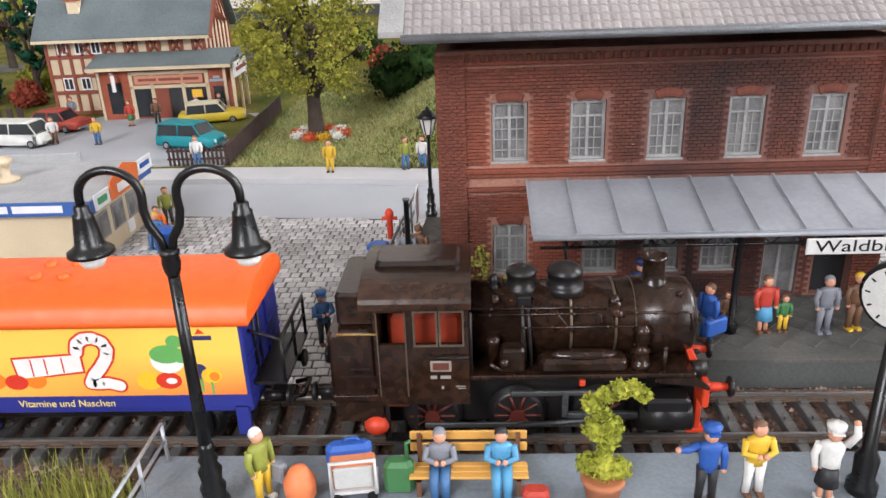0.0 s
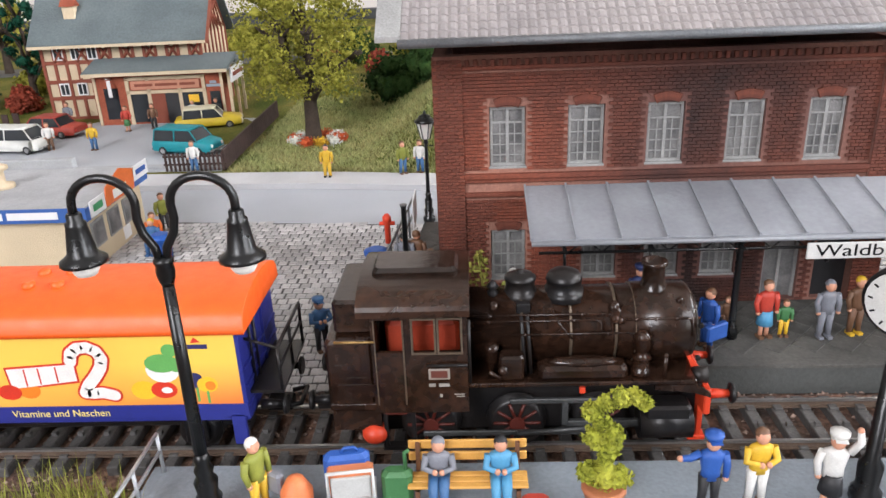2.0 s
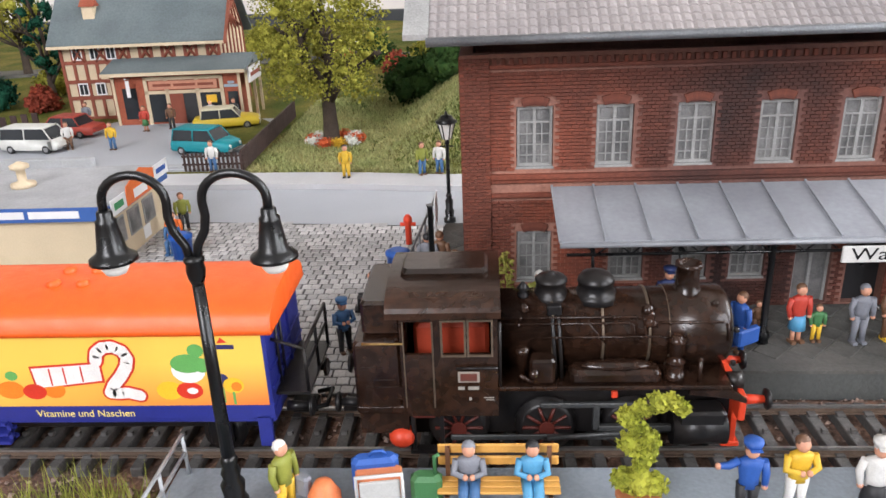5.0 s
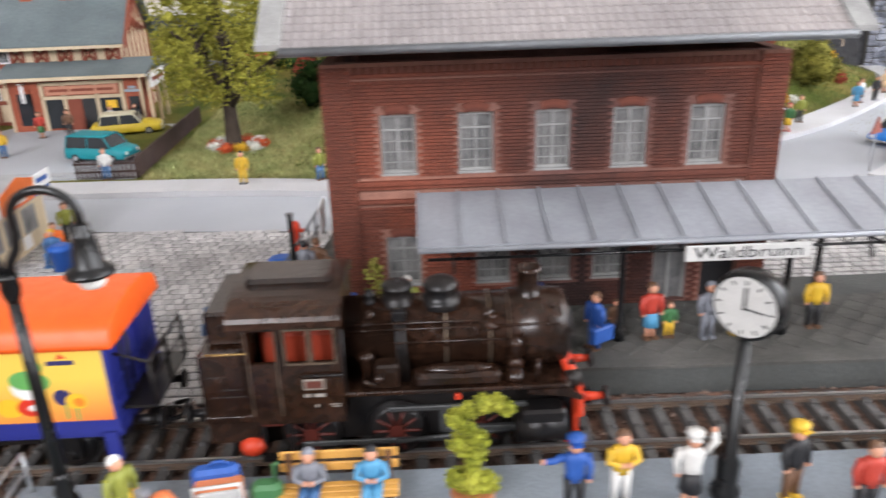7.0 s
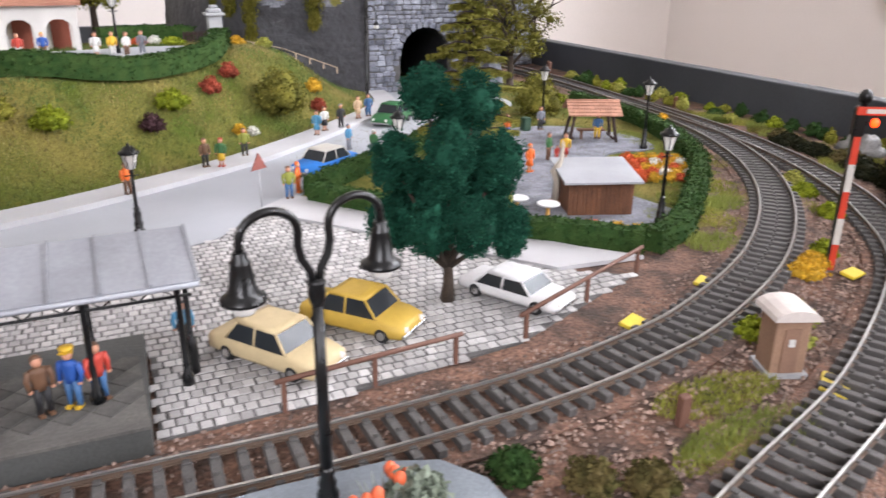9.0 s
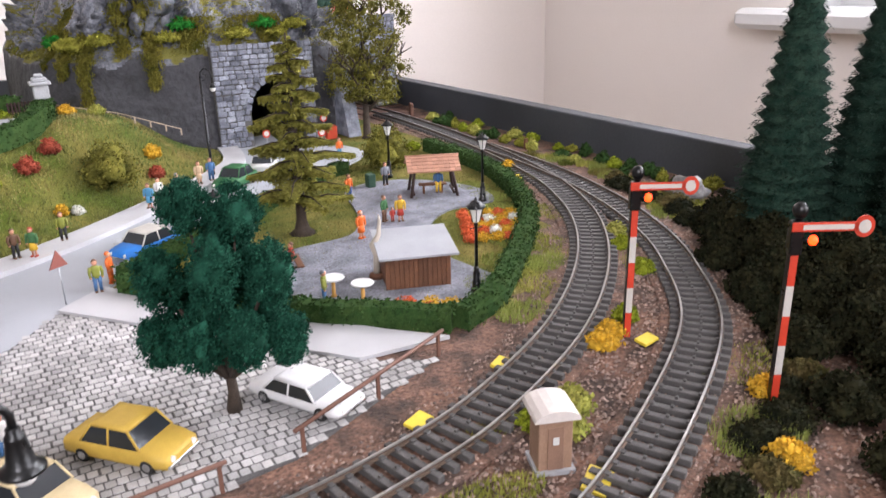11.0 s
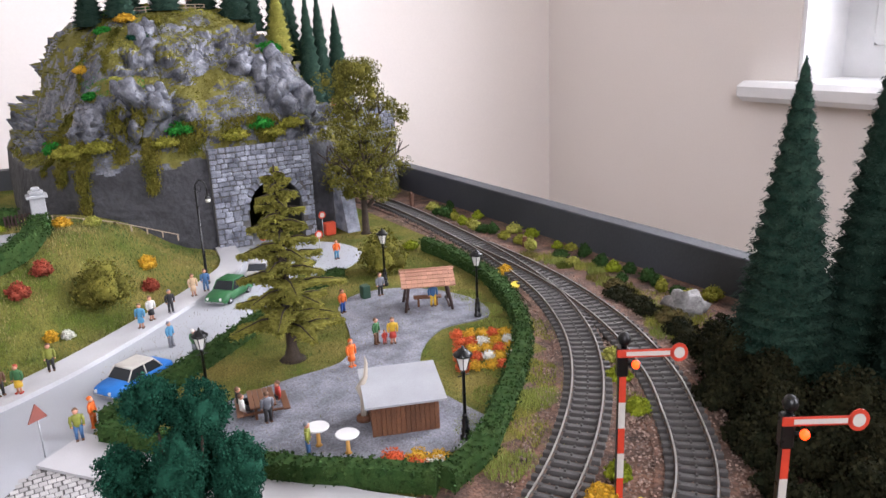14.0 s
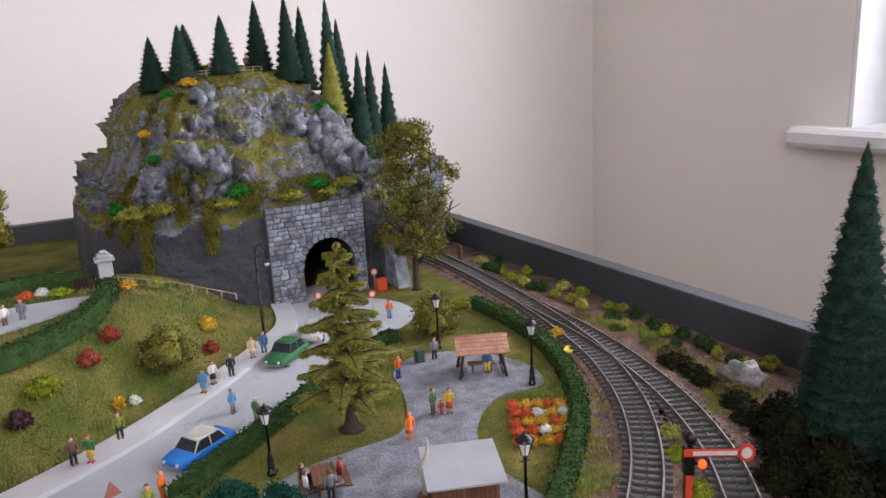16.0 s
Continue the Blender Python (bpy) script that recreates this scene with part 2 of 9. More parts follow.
def build_room():
    x0, y0, z0, x1, y1, z1 = ROOM
    t = 12
    tagged(part("floor", Shape().box(x0 - t, y0 - t, z0 - t, x1 + t + 20, y1 + t, z0), M_FLOORW), "brown wooden floor boards under the layout", "floor", kind="structure")
    tagged(part("ceiling", Shape().box(x0 - t, y0 - t, z1, x1 + t + 20, y1 + t, z1 + t), M_WHITEC), "unseen white ceiling added to bounce light down", "ceiling", kind="structure")
    tagged(part("wall_north", Shape().box(x0, y1, z0, x1, y1 + t, z1), M_WALL), "cream painted plaster wall behind the mountain", "wall", kind="structure")
    tagged(part("wall_west", Shape().box(x0 - t, y0 - t, z0, x0, y1 + t, z1), M_DIMWALL), "unseen wall, greyed to bounce less light", "wall", kind="structure")
    w = Shape()
    a0, a1, b0, b1 = 5, 93, 9.3, 127.3
    # The opening from y -132 to -38 is added for the far lamp.
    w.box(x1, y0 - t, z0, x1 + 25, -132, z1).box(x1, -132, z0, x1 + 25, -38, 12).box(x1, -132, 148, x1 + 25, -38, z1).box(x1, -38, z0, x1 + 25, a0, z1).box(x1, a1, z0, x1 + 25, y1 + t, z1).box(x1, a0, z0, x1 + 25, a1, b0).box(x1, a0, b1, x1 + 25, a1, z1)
    tagged(part("wall_east", w, M_WALL), "cream painted wall with a deep window opening and an added unseen one", "wall", kind="structure")
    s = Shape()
    # Unseen wall; its opening is added for the south lamp.
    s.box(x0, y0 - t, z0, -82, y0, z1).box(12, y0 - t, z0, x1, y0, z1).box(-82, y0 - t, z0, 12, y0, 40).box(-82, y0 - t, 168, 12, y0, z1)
    tagged(part("wall_south", s, M_DIMWALL), "unseen dull grey wall with an added window opening", "wall", kind="structure")
    win = thing("window_1", put(x1, 49, b0), "white painted casement window over a projecting sill", "window", kind="structure")
    fr = Shape()
    fr.box(12, -44, 0, 17, -38, 118).box(12, 38, 0, 17, 44, 118).box(12, -38, 0, 17, 38, 6).box(12, -38, 112, 17, 38, 118)
    part("window_frame", fr, M_WHITE, win)
    sh = Shape()
    sh.box(11, -38, 6, 15, -31, 112, 0.6).box(11, 31, 6, 15, 38, 112, 0.6).box(11, -31, 6, 15, 31, 13, 0.6).box(11, -31, 105, 15, 31, 112, 0.6).box(12, -31, 56, 14, 31, 59, 0.4)
    part("sash", sh, M_WHITE, win)
    part("catch", Shape().box(9.8, 33, 14, 11, 36, 17, 0.3).tube([(9.5, 34.5, 15.5), (8.3, 34.5, 15.5), (8, 37, 16)], 0.5), M_STEEL, win, "metal window catch")
    part("pane", Shape().box(12.9, -31, 13, 13.1, 31, 105), clear("window glass"), win).visible_shadow = False
    part("window_sill", Shape().box(-5, -53, -3, -0.1, 53, 0.5, 0.9).box(-2, -43.9, 0.15, 11.9, 43.9, 0.5), M_WHITE, win, "thick white painted sill")
    part("reveal", Shape().box(0.2, 43.2, 0.2, 12, 43.9, 118), M_WHITE, win, "white painted reveal")


build_room()


# ---- tracks ----
def smooth_line(pts, step=0.6):
    """A smooth line through plan points."""
    p = [Vector((a, b, 0)) for a, b in pts]
    p = [2 * p[0] - p[1]] + p + [2 * p[-1] - p[-2]]
    out = []
    for i in range(1, len(p) - 2):
        n = max(2, int((p[i + 1] - p[i]).length / step))
        for k in range(n):
            t = k / n
            out.append(0.5 * (2 * p[i] + (p[i + 1] - p[i - 1]) * t + (2 * p[i - 1] - 5 * p[i] + 4 * p[i + 1] - p[i + 2]) * t * t + (3 * p[i] - p[i - 1] - 3 * p[i + 1] + p[i + 2]) * t ** 3))
    return out + [p[-2]]


def evenly(line, step):
    out, left = [], 0.0
    for a, b in zip(line, line[1:]):
        d = b - a
        while left <= d.length:
            out.append((a + d * (left / d.length), d.normalized()))
            left += step
        left -= d.length
    return out


LINE_IN = smooth_line([(-40, 28.1), (20, 28.1), (60, 28.1), (74, 27.9), (80, 27.7), (86.3, 27.9), (91, 28.6), (96, 30.1), (103.2, 33.9), (110.1, 39.6), (115.4, 46.1), (119.1, 53.3), (121.2, 60), (122.8, 68), (123.8, 76), (124.5, 84), (124.8, 94), (124, 108)])
LINE_OUT = smooth_line([(40, 16.5), (60, 16.3), (78, 17.3), (91.2, 21.4), (98.8, 24.4), (108.4, 30.2), (114, 36.6), (117.2, 41.8), (119.8, 48), (121.7, 55), (122.8, 62), (123.4, 70)])


def strip(line, a, b, z0, z1, shape):
    """A bar along a line, from a to b across it."""
    rs = []
    for i, p in enumerate(line):
        d = (line[min(i + 1, len(line) - 1)] - line[max(i - 1, 0)]).normalized()
        n = Vector((-d.y, d.x, 0))
        q0, q1 = p + n * a, p + n * b
        rs.append([(q0.x, q0.y, z0), (q1.x, q1.y, z0), (q1.x, q1.y, z1), (q0.x, q0.y, z1)])
    return shape.rings(rs, False)


RAIL_TOP = 0.62


def build_track(line, label):
    tr = thing("track", put(0, 0), label, "railway track", "railway tracks", "structure")
    for side in (-1, 1):
        c = side * 0.93
        rail = strip(line, c - 0.045, c + 0.045, RAIL_TOP - 0.07, RAIL_TOP, Shape())
        part("rail_head", rail, M_STEEL, tr, "shiny worn rail head")
        part("rail_web", strip(line, c - 0.1, c + 0.1, 0.38, 0.41, strip(line, c - 0.02, c + 0.02, 0.38, RAIL_TOP - 0.07, Shape())), M_RUST, tr)
    bed = strip(line, -1.9, 1.9, 0.02, 0.1, Shape())
    part("trackbed", bed, M_SOIL, tr)
    me = Shape().box(-0.16, -1.45, 0.08, 0.16, 1.45, 0.38, 0.03).box(-0.12, -1.05, 0.36, 0.12, -0.7, 0.45, 0.02).box(-0.12, 0.7, 0.36, 0.12, 1.05, 0.45, 0.02).box(-0.07, -0.06, 0.36, 0.07, 0.06, 0.5).mesh("sleeper")
    me.materials.append(M_SLEEPER)
    return tr, me


def lay_sleepers(tr, me, line, step=0.75):
    for p, d in evenly(line, step):
        part("sleeper", me, None, tr, at=put(p.x, p.y, 0, math.degrees(math.atan2(d.y, d.x))))


# ---- ground ----
ROADEDGE = smooth_line([(-40, 53), (36, 52.3), (54, 50.9), (64, 51.6), (70.8, 53.7), (78, 57.3), (85.4, 61.9), (93.2, 68.7), (99.9, 75.7), (102.5, 80.5), (104, 90)], 1.0)
PAVEBACK = smooth_line([(-40, 55.4), (36, 54.7), (54, 53.2), (63.3, 53.9), (69.8, 55.9), (76.8, 59.4), (84, 63.9), (91.6, 70.5), (98.1, 77.2), (100.6, 81.3), (102, 90)], 1.0)


def side_of(line, x, y):
    """Distance from a plan line, positive on its left."""
    best, sign = 1e9, 1
    for a, b in zip(line, line[1:]):
        d = b - a
        t = max(0, min(1, ((x - a.x) * d.x + (y - a.y) * d.y) / (d.length_squared + 1e-9)))
        px, py = a.x + d.x * t, a.y + d.y * t
        r = math.hypot(x - px, y - py)
        if r < best:
            best, sign = r, (1 if d.x * (y - a.y) - d.y * (x - a.x) > 0 else -1)
    return best * sign


COARSE = PAVEBACK[::4] + [PAVEBACK[-1]]


def ease(t):
    t = max(0.0, min(1.0, t))
    return t * t * (3 - 2 * t)


def height(x, y):
    """The land: flat, with a grassy bank behind the road rising to a terrace."""
    d = side_of(COARSE, x, y)
    h = 0.0
    if d > 0:
        east = ease((x - 47) / 12)
        bank = 5.8 * ease(d / 8.5) * (1 - 0.68 * ease((x - 87) / 14) * ease((y - 73) / 11))
        h = 0.35 + east * bank * (1 - ease((y - 88) / 7)) + (1 - east) * 1.2 * ease((d - 8) / 40)
        h += 0.35 * noise.noise((x * 0.12, y * 0.12, 0)) * min(1, d / 4)
    return h


def build_ground():
    x0, y0, x1, y1, n = -40, -4, 131.2, 140, 1.6
    nx, ny = int((x1 - x0) / n), int((y1 - y0) / n)
    s = Shape()
    vs = []
    for j in range(ny + 1):
        for i in range(nx + 1):
            x, y = x0 + (x1 - x0) * i / nx, y0 + (y1 - y0) * j / ny
            vs.append((x, y, height(x, y) + (0.05 * noise.noise((x * 0.5, y * 0.5, 3)) - 0.06)))
    s.add(vs, [(j * (nx + 1) + i, j * (nx + 1) + i + 1, (j + 1) * (nx + 1) + i + 1, (j + 1) * (nx + 1) + i) for j in range(ny) for i in range(nx)], True)
    me = s.mesh("ground")
    me.materials.append(M_GRASS)
    me.materials.append(M_SOIL)
    for p in me.polygons:
        c = p.center / CM
        if c.y < 52 and c.x < 131 and not (86 < c.x < 117 and c.y > 38):
            p.material_index = 1
        if side_of(LINE_IN[::6], c.x, c.y) < 3 and c.y > 36:
            p.material_index = 1
    tagged(part("ground", me, None), "model landscape of static grass and brown scatter", "ground", kind="structure")
    tagged(part("baseboard", Shape().box(-40, -4, -9, 131.2, 140, -0.4), M_FASCIA), "dark wooden base board of the layout", "base board", kind="structure")
    fas = Shape().box(131.2, -4, -9, 133.0, 142, 3.3, 0.1).box(-40, 140, -9, 131.2, 141.8, 3.3, 0.1)
    tagged(part("trim", fas, M_FASCIA), "dark grey painted board edging the layout", "edging board", kind="structure")
    flat = lambda z0, z1, pts: Shape().prism(pts, z0, z1)
    road = [(p.x, p.y) for p in ROADEDGE]
    near = [(-40, 46.9), (41, 46.7), (54, 45.4), (75, 45.6), (80, 47.6), (82.7, 50.9), (86, 53.6), (92.2, 58.2), (98.6, 63.6), (104, 70), (106.5, 76), (108, 84), (109, 92)]
    tagged(part("road", flat(-0.2, 0.05, near + road[::-1]), M_ROAD), "smooth grey painted road leading to the tunnel", "road", kind="structure")
    rs = [[(a.x, a.y, 0.0), (b.x, b.y, 0.0), (b.x, b.y, 0.38), (a.x, a.y, 0.38)] for a, b in zip(ROADEDGE, [min(PAVEBACK, key=lambda q: (q - a).length) for a in ROADEDGE])]
    tagged(part("pavement", Shape().rings(rs, False), M_PAVE), "pale grey raised pavement beside the road", "pavement", kind="structure")


build_ground()
TRACK_IN = build_track(LINE_IN, "model railway track with dark sleepers and bright rails")
TRACK_OUT = build_track(LINE_OUT, "outer curved model railway track with bright rails")



# ---- the station ----
M_FRAME = mat("grey white window paint", (0.31, 0.31, 0.30), 0.7, scale=120, fine=1500, bump=0.15, mix=0.4)
M_CURTAIN = mat("net curtain film", (0.22, 0.215, 0.21), 0.6, rgb2=(0.10, 0.10, 0.10), scale=130, fine=2000, bump=0.2, mix=0.5)
# Near-black colour that stands for shade in unlit insides and undersides.
M_SHADEDARK = plain("near-black painted shade", (0.02, 0.02, 0.022), 0.5)
M_SIGN = plain("sign white", (0.62, 0.62, 0.60), 0.5)
M_GUTTER = mat("gutter zinc", (0.17, 0.18, 0.19), 0.5, 0.4, scale=80)
M_SLABSIDE = mat("platform side", (0.085, 0.09, 0.086), 0.8, rgb2=(0.05, 0.052, 0.048), scale=15, fine=900, bump=0.12, mix=0.5)


def brick_mesh(w, h, d=0.03):
    return Shape().box(-w / 2, -d, -h / 2, w / 2, 0.02, h / 2, 0.012)


BRICK_W, BRICK_H, JOINT = 0.235, 0.092, 0.02


def brick_rows(x0, x1, z0, z1, holes, y):
    """Places of the bricks of a face in the x-z plane."""
    out, row, z = [], 0, z0
    while z + BRICK_H < z1:
        x = x0 - (BRICK_W / 2 if row % 2 else 0)
        while x < x1:
            a, b = max(x, x0), min(x + BRICK_W, x1)
            if b - a > 0.06:
                c, m = (a + b) / 2, z + BRICK_H / 2
                if not any(h[0] < b and a < h[1] and h[2] < z + BRICK_H and z < h[3] for h in holes):
                    out.append((c, y, m, b - a))
            x += BRICK_W + JOINT
        z += BRICK_H + JOINT
        row += 1
    return out


def window_unit(name, parent, x, z, w, h, y, rows=4):
    """A sash window with glazing bars, set into the wall."""
    wn = new(name)
    wn.parent = parent
    f, t = Shape(), 0.09
    f.box(x, y, z, x + t, y + 0.12, z + h).box(x + w - t, y, z, x + w, y + 0.12, z + h)
    f.box(x + t, y, z + h - t, x + w - t, y + 0.12, z + h).box(x + t, y, z, x + w - t, y + 0.12, z + t)
    f.box(x + w / 2 - 0.05, y + 0.01, z + t, x + w / 2 + 0.05, y + 0.11, z + h - t)
    f.box(x + t, y + 0.012, z + h * 0.72, x + w - t, y + 0.108, z + h * 0.72 + 0.07)
    part("frame", f, M_FRAME, wn)
    b = Shape()
    for i in range(1, rows):
        zz = z + h * 0.72 * i / rows
        b.box(x + t, y + 0.03, zz - 0.018, x + w - t, y + 0.08, zz + 0.018)
    for k in (0.25, 0.75):
        xx = x + t + (w - 2 * t) * k
        b.box(xx - 0.018, y + 0.028, z + t, xx + 0.018, y + 0.078, z + h * 0.72)
    part("glazing_bar", b, M_FRAME, wn)
    part("pane", Shape().box(x + t, y + 0.085, z + t, x + w - t, y + 0.1, z + h - t), M_CURTAIN, wn, "pane hung with grey net curtain")
    part("sill", Shape().box(x - 0.06, y - 0.12, z - 0.09, x + w + 0.06, y + 0.1, z, 0.02), M_FRAME, wn)


ARCH_BRICK = Shape().box(-0.05, -0.055, -0.14, 0.05, 0.02, 0.14, 0.012).mesh("arch_brick")
ARCH_BRICK.materials.append(M_BRICK)


def arch_bricks(x, z, w, parent, y):
    n = 11
    arch = new("arch")
    arch.parent = parent
    tagged(arch, "segmental arch of upright bricks")
    for i in range(n):
        a = (i / (n - 1) - 0.5) * 0.8
        cx, cz = x + w / 2 + math.sin(a) * w * 0.82, z + (math.cos(a) - 1) * w * 0.82 + 0.22
        part("arch_brick", ARCH_BRICK, None, arch, at=put(cx, y, cz, 0, 0, math.degrees(a)))


def build_station():
    st = thing("station_building", put(0, 0), "weathered red brick station with grey tiled roof", "station")
    X0, X1, Y0, Y1, ZT = 54.5, 69.2, 34.55, 45.0, 9.55
    ups = [(56.25 + 2.5 * i, 5.98, 1.12, 1.92) for i in range(5)]
    downs = [(56.25, 2.0, 1.12, 1.75), (59.3, 2.0, 1.12, 1.55), (61.4, 2.0, 1.12, 1.55), (63.3, 2.0, 1.12, 1.55)]
    door = (65.4, 1.0, 1.2, 2.5)
    holes = [(x - 0.02, x + w + 0.02, z - 0.05, z + h + 0.02) for x, z, w, h in ups + downs] + [(door[0], door[0] + door[2], 1.0, 3.5), (67.1, 68.3, 1.0, 3.5)]
    core = Shape()
    # the front wall, pierced by its openings
    xs = sorted({X0, X1} | {v for h in holes for v in h[:2]})
    for a, b in zip(xs, xs[1:]):
        z = 0.9
        for h in sorted([h for h in holes if h[0] <= a + 1e-6 and b <= h[1] + 1e-6], key=lambda q: q[2]):
            core.box(a, Y0 + 0.03, z, b, Y0 + 0.4, h[2]) if h[2] > z else None
            z = h[3]
        core.box(a, Y0 + 0.03, z, b, Y0 + 0.4, ZT)
    core.box(X0 + 0.03, Y0 + 0.4, 0.05, X0 + 0.4, Y1, ZT).box(X1 - 0.4, Y0 + 0.4, 0.05, X1 - 0.03, Y1, ZT).box(X0 + 0.4, Y1 - 0.4, 0.05, X1 - 0.4, Y1, ZT)
    wall = part("wall", core, M_BRICKJ, st, "brick wall with pale joints")
    part("inner_floor", Shape().box(X0 + 0.4, Y0 + 0.4, 5.2, X1 - 0.4, Y1 - 0.4, 5.3), M_SHADEDARK, st)
    for x, z, w, h in ups:
        window_unit("window", st, x, z, w, h, Y0 + 0.14)
        arch_bricks(x, z + h, w, st, Y0)
    for x, z, w, h in downs:
        window_unit("window", st, x, z, w, h, Y0 + 0.14, 3)
        arch_bricks(x, z + h, w, st, Y0)
    d = Shape()
    x, z, w, h = door
    d.box(x, Y0 + 0.2, z, x + 0.1, Y0 + 0.35, z + h).box(x + w - 0.1, Y0 + 0.2, z, x + w, Y0 + 0.35, z + h).box(x + 0.1, Y0 + 0.2, z + h - 0.1, x + w - 0.1, Y0 + 0.35, z + h).box(x + 0.1, Y0 + 0.2, z + 1.75, x + w - 0.1, Y0 + 0.35, z + 1.85).box(x + w / 2 - 0.05, Y0 + 0.21, z, x + w / 2 + 0.05, Y0 + 0.34, z + 1.75)
    dr = part("door", d, M_FRAME, st, "grey painted double door with glazed top")
    part("door_panel", Shape().box(x + 0.1, Y0 + 0.28, z, x + w - 0.1, Y0 + 0.3, z + h - 0.1), M_CURTAIN, dr)
    # A flat dark panel paints the shade behind the open door.
    part("dark_doorway", Shape().box(67.1, Y0 + 0.3, 1.0, 68.3, Y0 + 0.36, 3.5), M_SHADEDARK, st, "near-black panel painted as the shade of an open doorway")
    # string courses, corner piers and dentils under the eaves
    for z0, z1, out in ((5.6, 5.76, 0.16), (5.46, 5.6, 0.09), (4.98, 5.12, 0.12), (9.1, 9.22, 0.1)):
        part("string_course", Shape().box(X0 + 0.9, Y0 - out, z0, X1 - 0.9, Y0 + 0.05, z1, 0.02), M_BRICK, st)
    den = Shape().box(-0.065, -0.09, 0, 0.065, 0.02, 0.2, 0.01).mesh("dentil")
    den.materials.append(M_BRICK)
    for i in range(48):
        part("dentil", den, None, st, at=put(X0 + 1.065 + i * 0.265, Y0, 9.22))
    for x in (X0, X1 - 0.9):
        part("corner_pier", Shape().box(x, Y0 - 0.1, 0.9, x + 0.9, Y0 + 0.03, ZT), M_BRICKJ, st)
    # bricks
    rest = [(c, y, m, w, 0) for c, y, m, w in brick_rows(X0 + 0.91, X1 - 0.91, 0.95, 9.05, [(h[0] - 0.02, h[1] + 0.02, h[2] - 0.05, h[3] + 0.3) for h in holes] + [(X0, X1, 4.96, 5.78)], Y0)]
    piers = [(c, y, m, w, 0) for c, y, m, w in brick_rows(X0, X0 + 0.9, 0.95, ZT, [], Y0 - 0.13)]
    piers2 = [(c, y, m, w, 0) for c, y, m, w in brick_rows(X1 - 0.9, X1, 0.95, ZT, [], Y0 - 0.13)]
    side = [(c, X0, m, w, 1) for c, _, m, w in brick_rows(Y0 - 0.1, Y1, 0.1, ZT, [], 0)] + [(c, X1, m, w, 2) for c, _, m, w in brick_rows(Y0 - 0.1, Y1, 0.1, ZT, [], 0)]
    one = brick_mesh(BRICK_W, BRICK_H).mesh("brick")
    one.materials.append(M_BRICK)
    n = 0
    s = Shape()
    for c, y, m, w, f in piers + rest + piers2 + side:
        if f == 0 and n < 280 and abs(w - BRICK_W) < 1e-3 and (c < X0 + 0.95 or (c < X0 + 1.8 and m > 3)):
            part("brick", one, None, wall, at=put(c, y, m))
            n += 1
            continue
        q = Shape().box(-w / 2, -0.03, -BRICK_H / 2, w / 2, 0.02, BRICK_H / 2)
        q.f, q.s, q.m = q.f[:5] + q.f[5:], q.s, q.m
        if f == 0:
            s.add([(c + a, y + b, m + d) for a, b, d in q.v], q.f)
        else:
            s.add([(y + (b if f == 1 else -b), c + a, m + d) for a, b, d in q.v], q.f)
    tagged(part("brickwork", s, M_BRICK, wall), "courses of weathered red bricks", kind="stuff")
    # roof
    E0, E1, R, ZE, ZR = Y0 - 2.0, Y1 + 1.4, 40.0, 10.15, 15.2
    rf = Shape().ext([(E0, ZE), (E0, ZE + 0.12), (R, ZR), (E1, ZE + 0.12), (E1, ZE)], X0 - 0.85, X1 + 0.85)
    roof = part("roof", rf, M_ROOFT, st, "grey brown tiled roof with overhanging eaves")
    sl = Vector((0, R - E0, ZR - ZE - 0.12))
    rows, cols = 26, 58
    tl = Shape()
    for j in range(rows):
        for i in range(cols):
            x = X0 - 0.85 + (X1 - X0 + 1.7) * i / cols
            w = (X1 - X0 + 1.7) / cols
            p, q = sl * (j / rows), sl * ((j + 1.12) / rows)
            z0, lift = ZE + 0.125, 0.075
            ya, za, yb, zb = E0 + p.y, z0 + p.z + lift, E0 + q.y, z0 + q.z + 0.012
            m = w * 0.3
            tl.add([(x, ya, za - 0.05), (x + m, ya, za), (x + w - m, ya, za), (x + w, ya, za - 0.05), (x, yb, zb - 0.03), (x + m, yb, zb + 0.01), (x + w - m, yb, zb + 0.01), (x + w, yb, zb - 0.03), (x, ya, za - 0.09), (x + w, ya, za - 0.09)],
                   [(0, 1, 5, 4), (1, 2, 6, 5), (2, 3, 7, 6), (8, 9, 3, 2, 1, 0)])
    tagged(part("roof_tiles", tl, M_ROOFT, roof), "rows of small grey roof tiles", kind="stuff")
    part("gutter", Shape().tube([(X0 - 0.85, E0 - 0.1, ZE + 0.05), (X1 + 0.85, E0 - 0.1, ZE + 0.05)], 0.13, 8), M_GUTTER, st, "dark zinc gutter")
    for x in (X0 - 1.5, X1 + 0.785):
        part("verge", Shape().ext([(E0, ZE + 0.1), (E0, ZE + 0.26), (R, ZR + 0.16), (R, ZR)], x, x + 0.715), M_FRAME, st)
    part("roof_hatch", Shape().box(62.2, 36.0, 12.6, 62.9, 36.5, 12.95, 0.05), M_GUTTER, st)
    part("eave_board", Shape().box(X0 - 0.78, E0 + 0.1, ZE - 0.08, X1 + 0.78, Y0 + 0.2, ZE), M_SHADEDARK, st)


build_station()


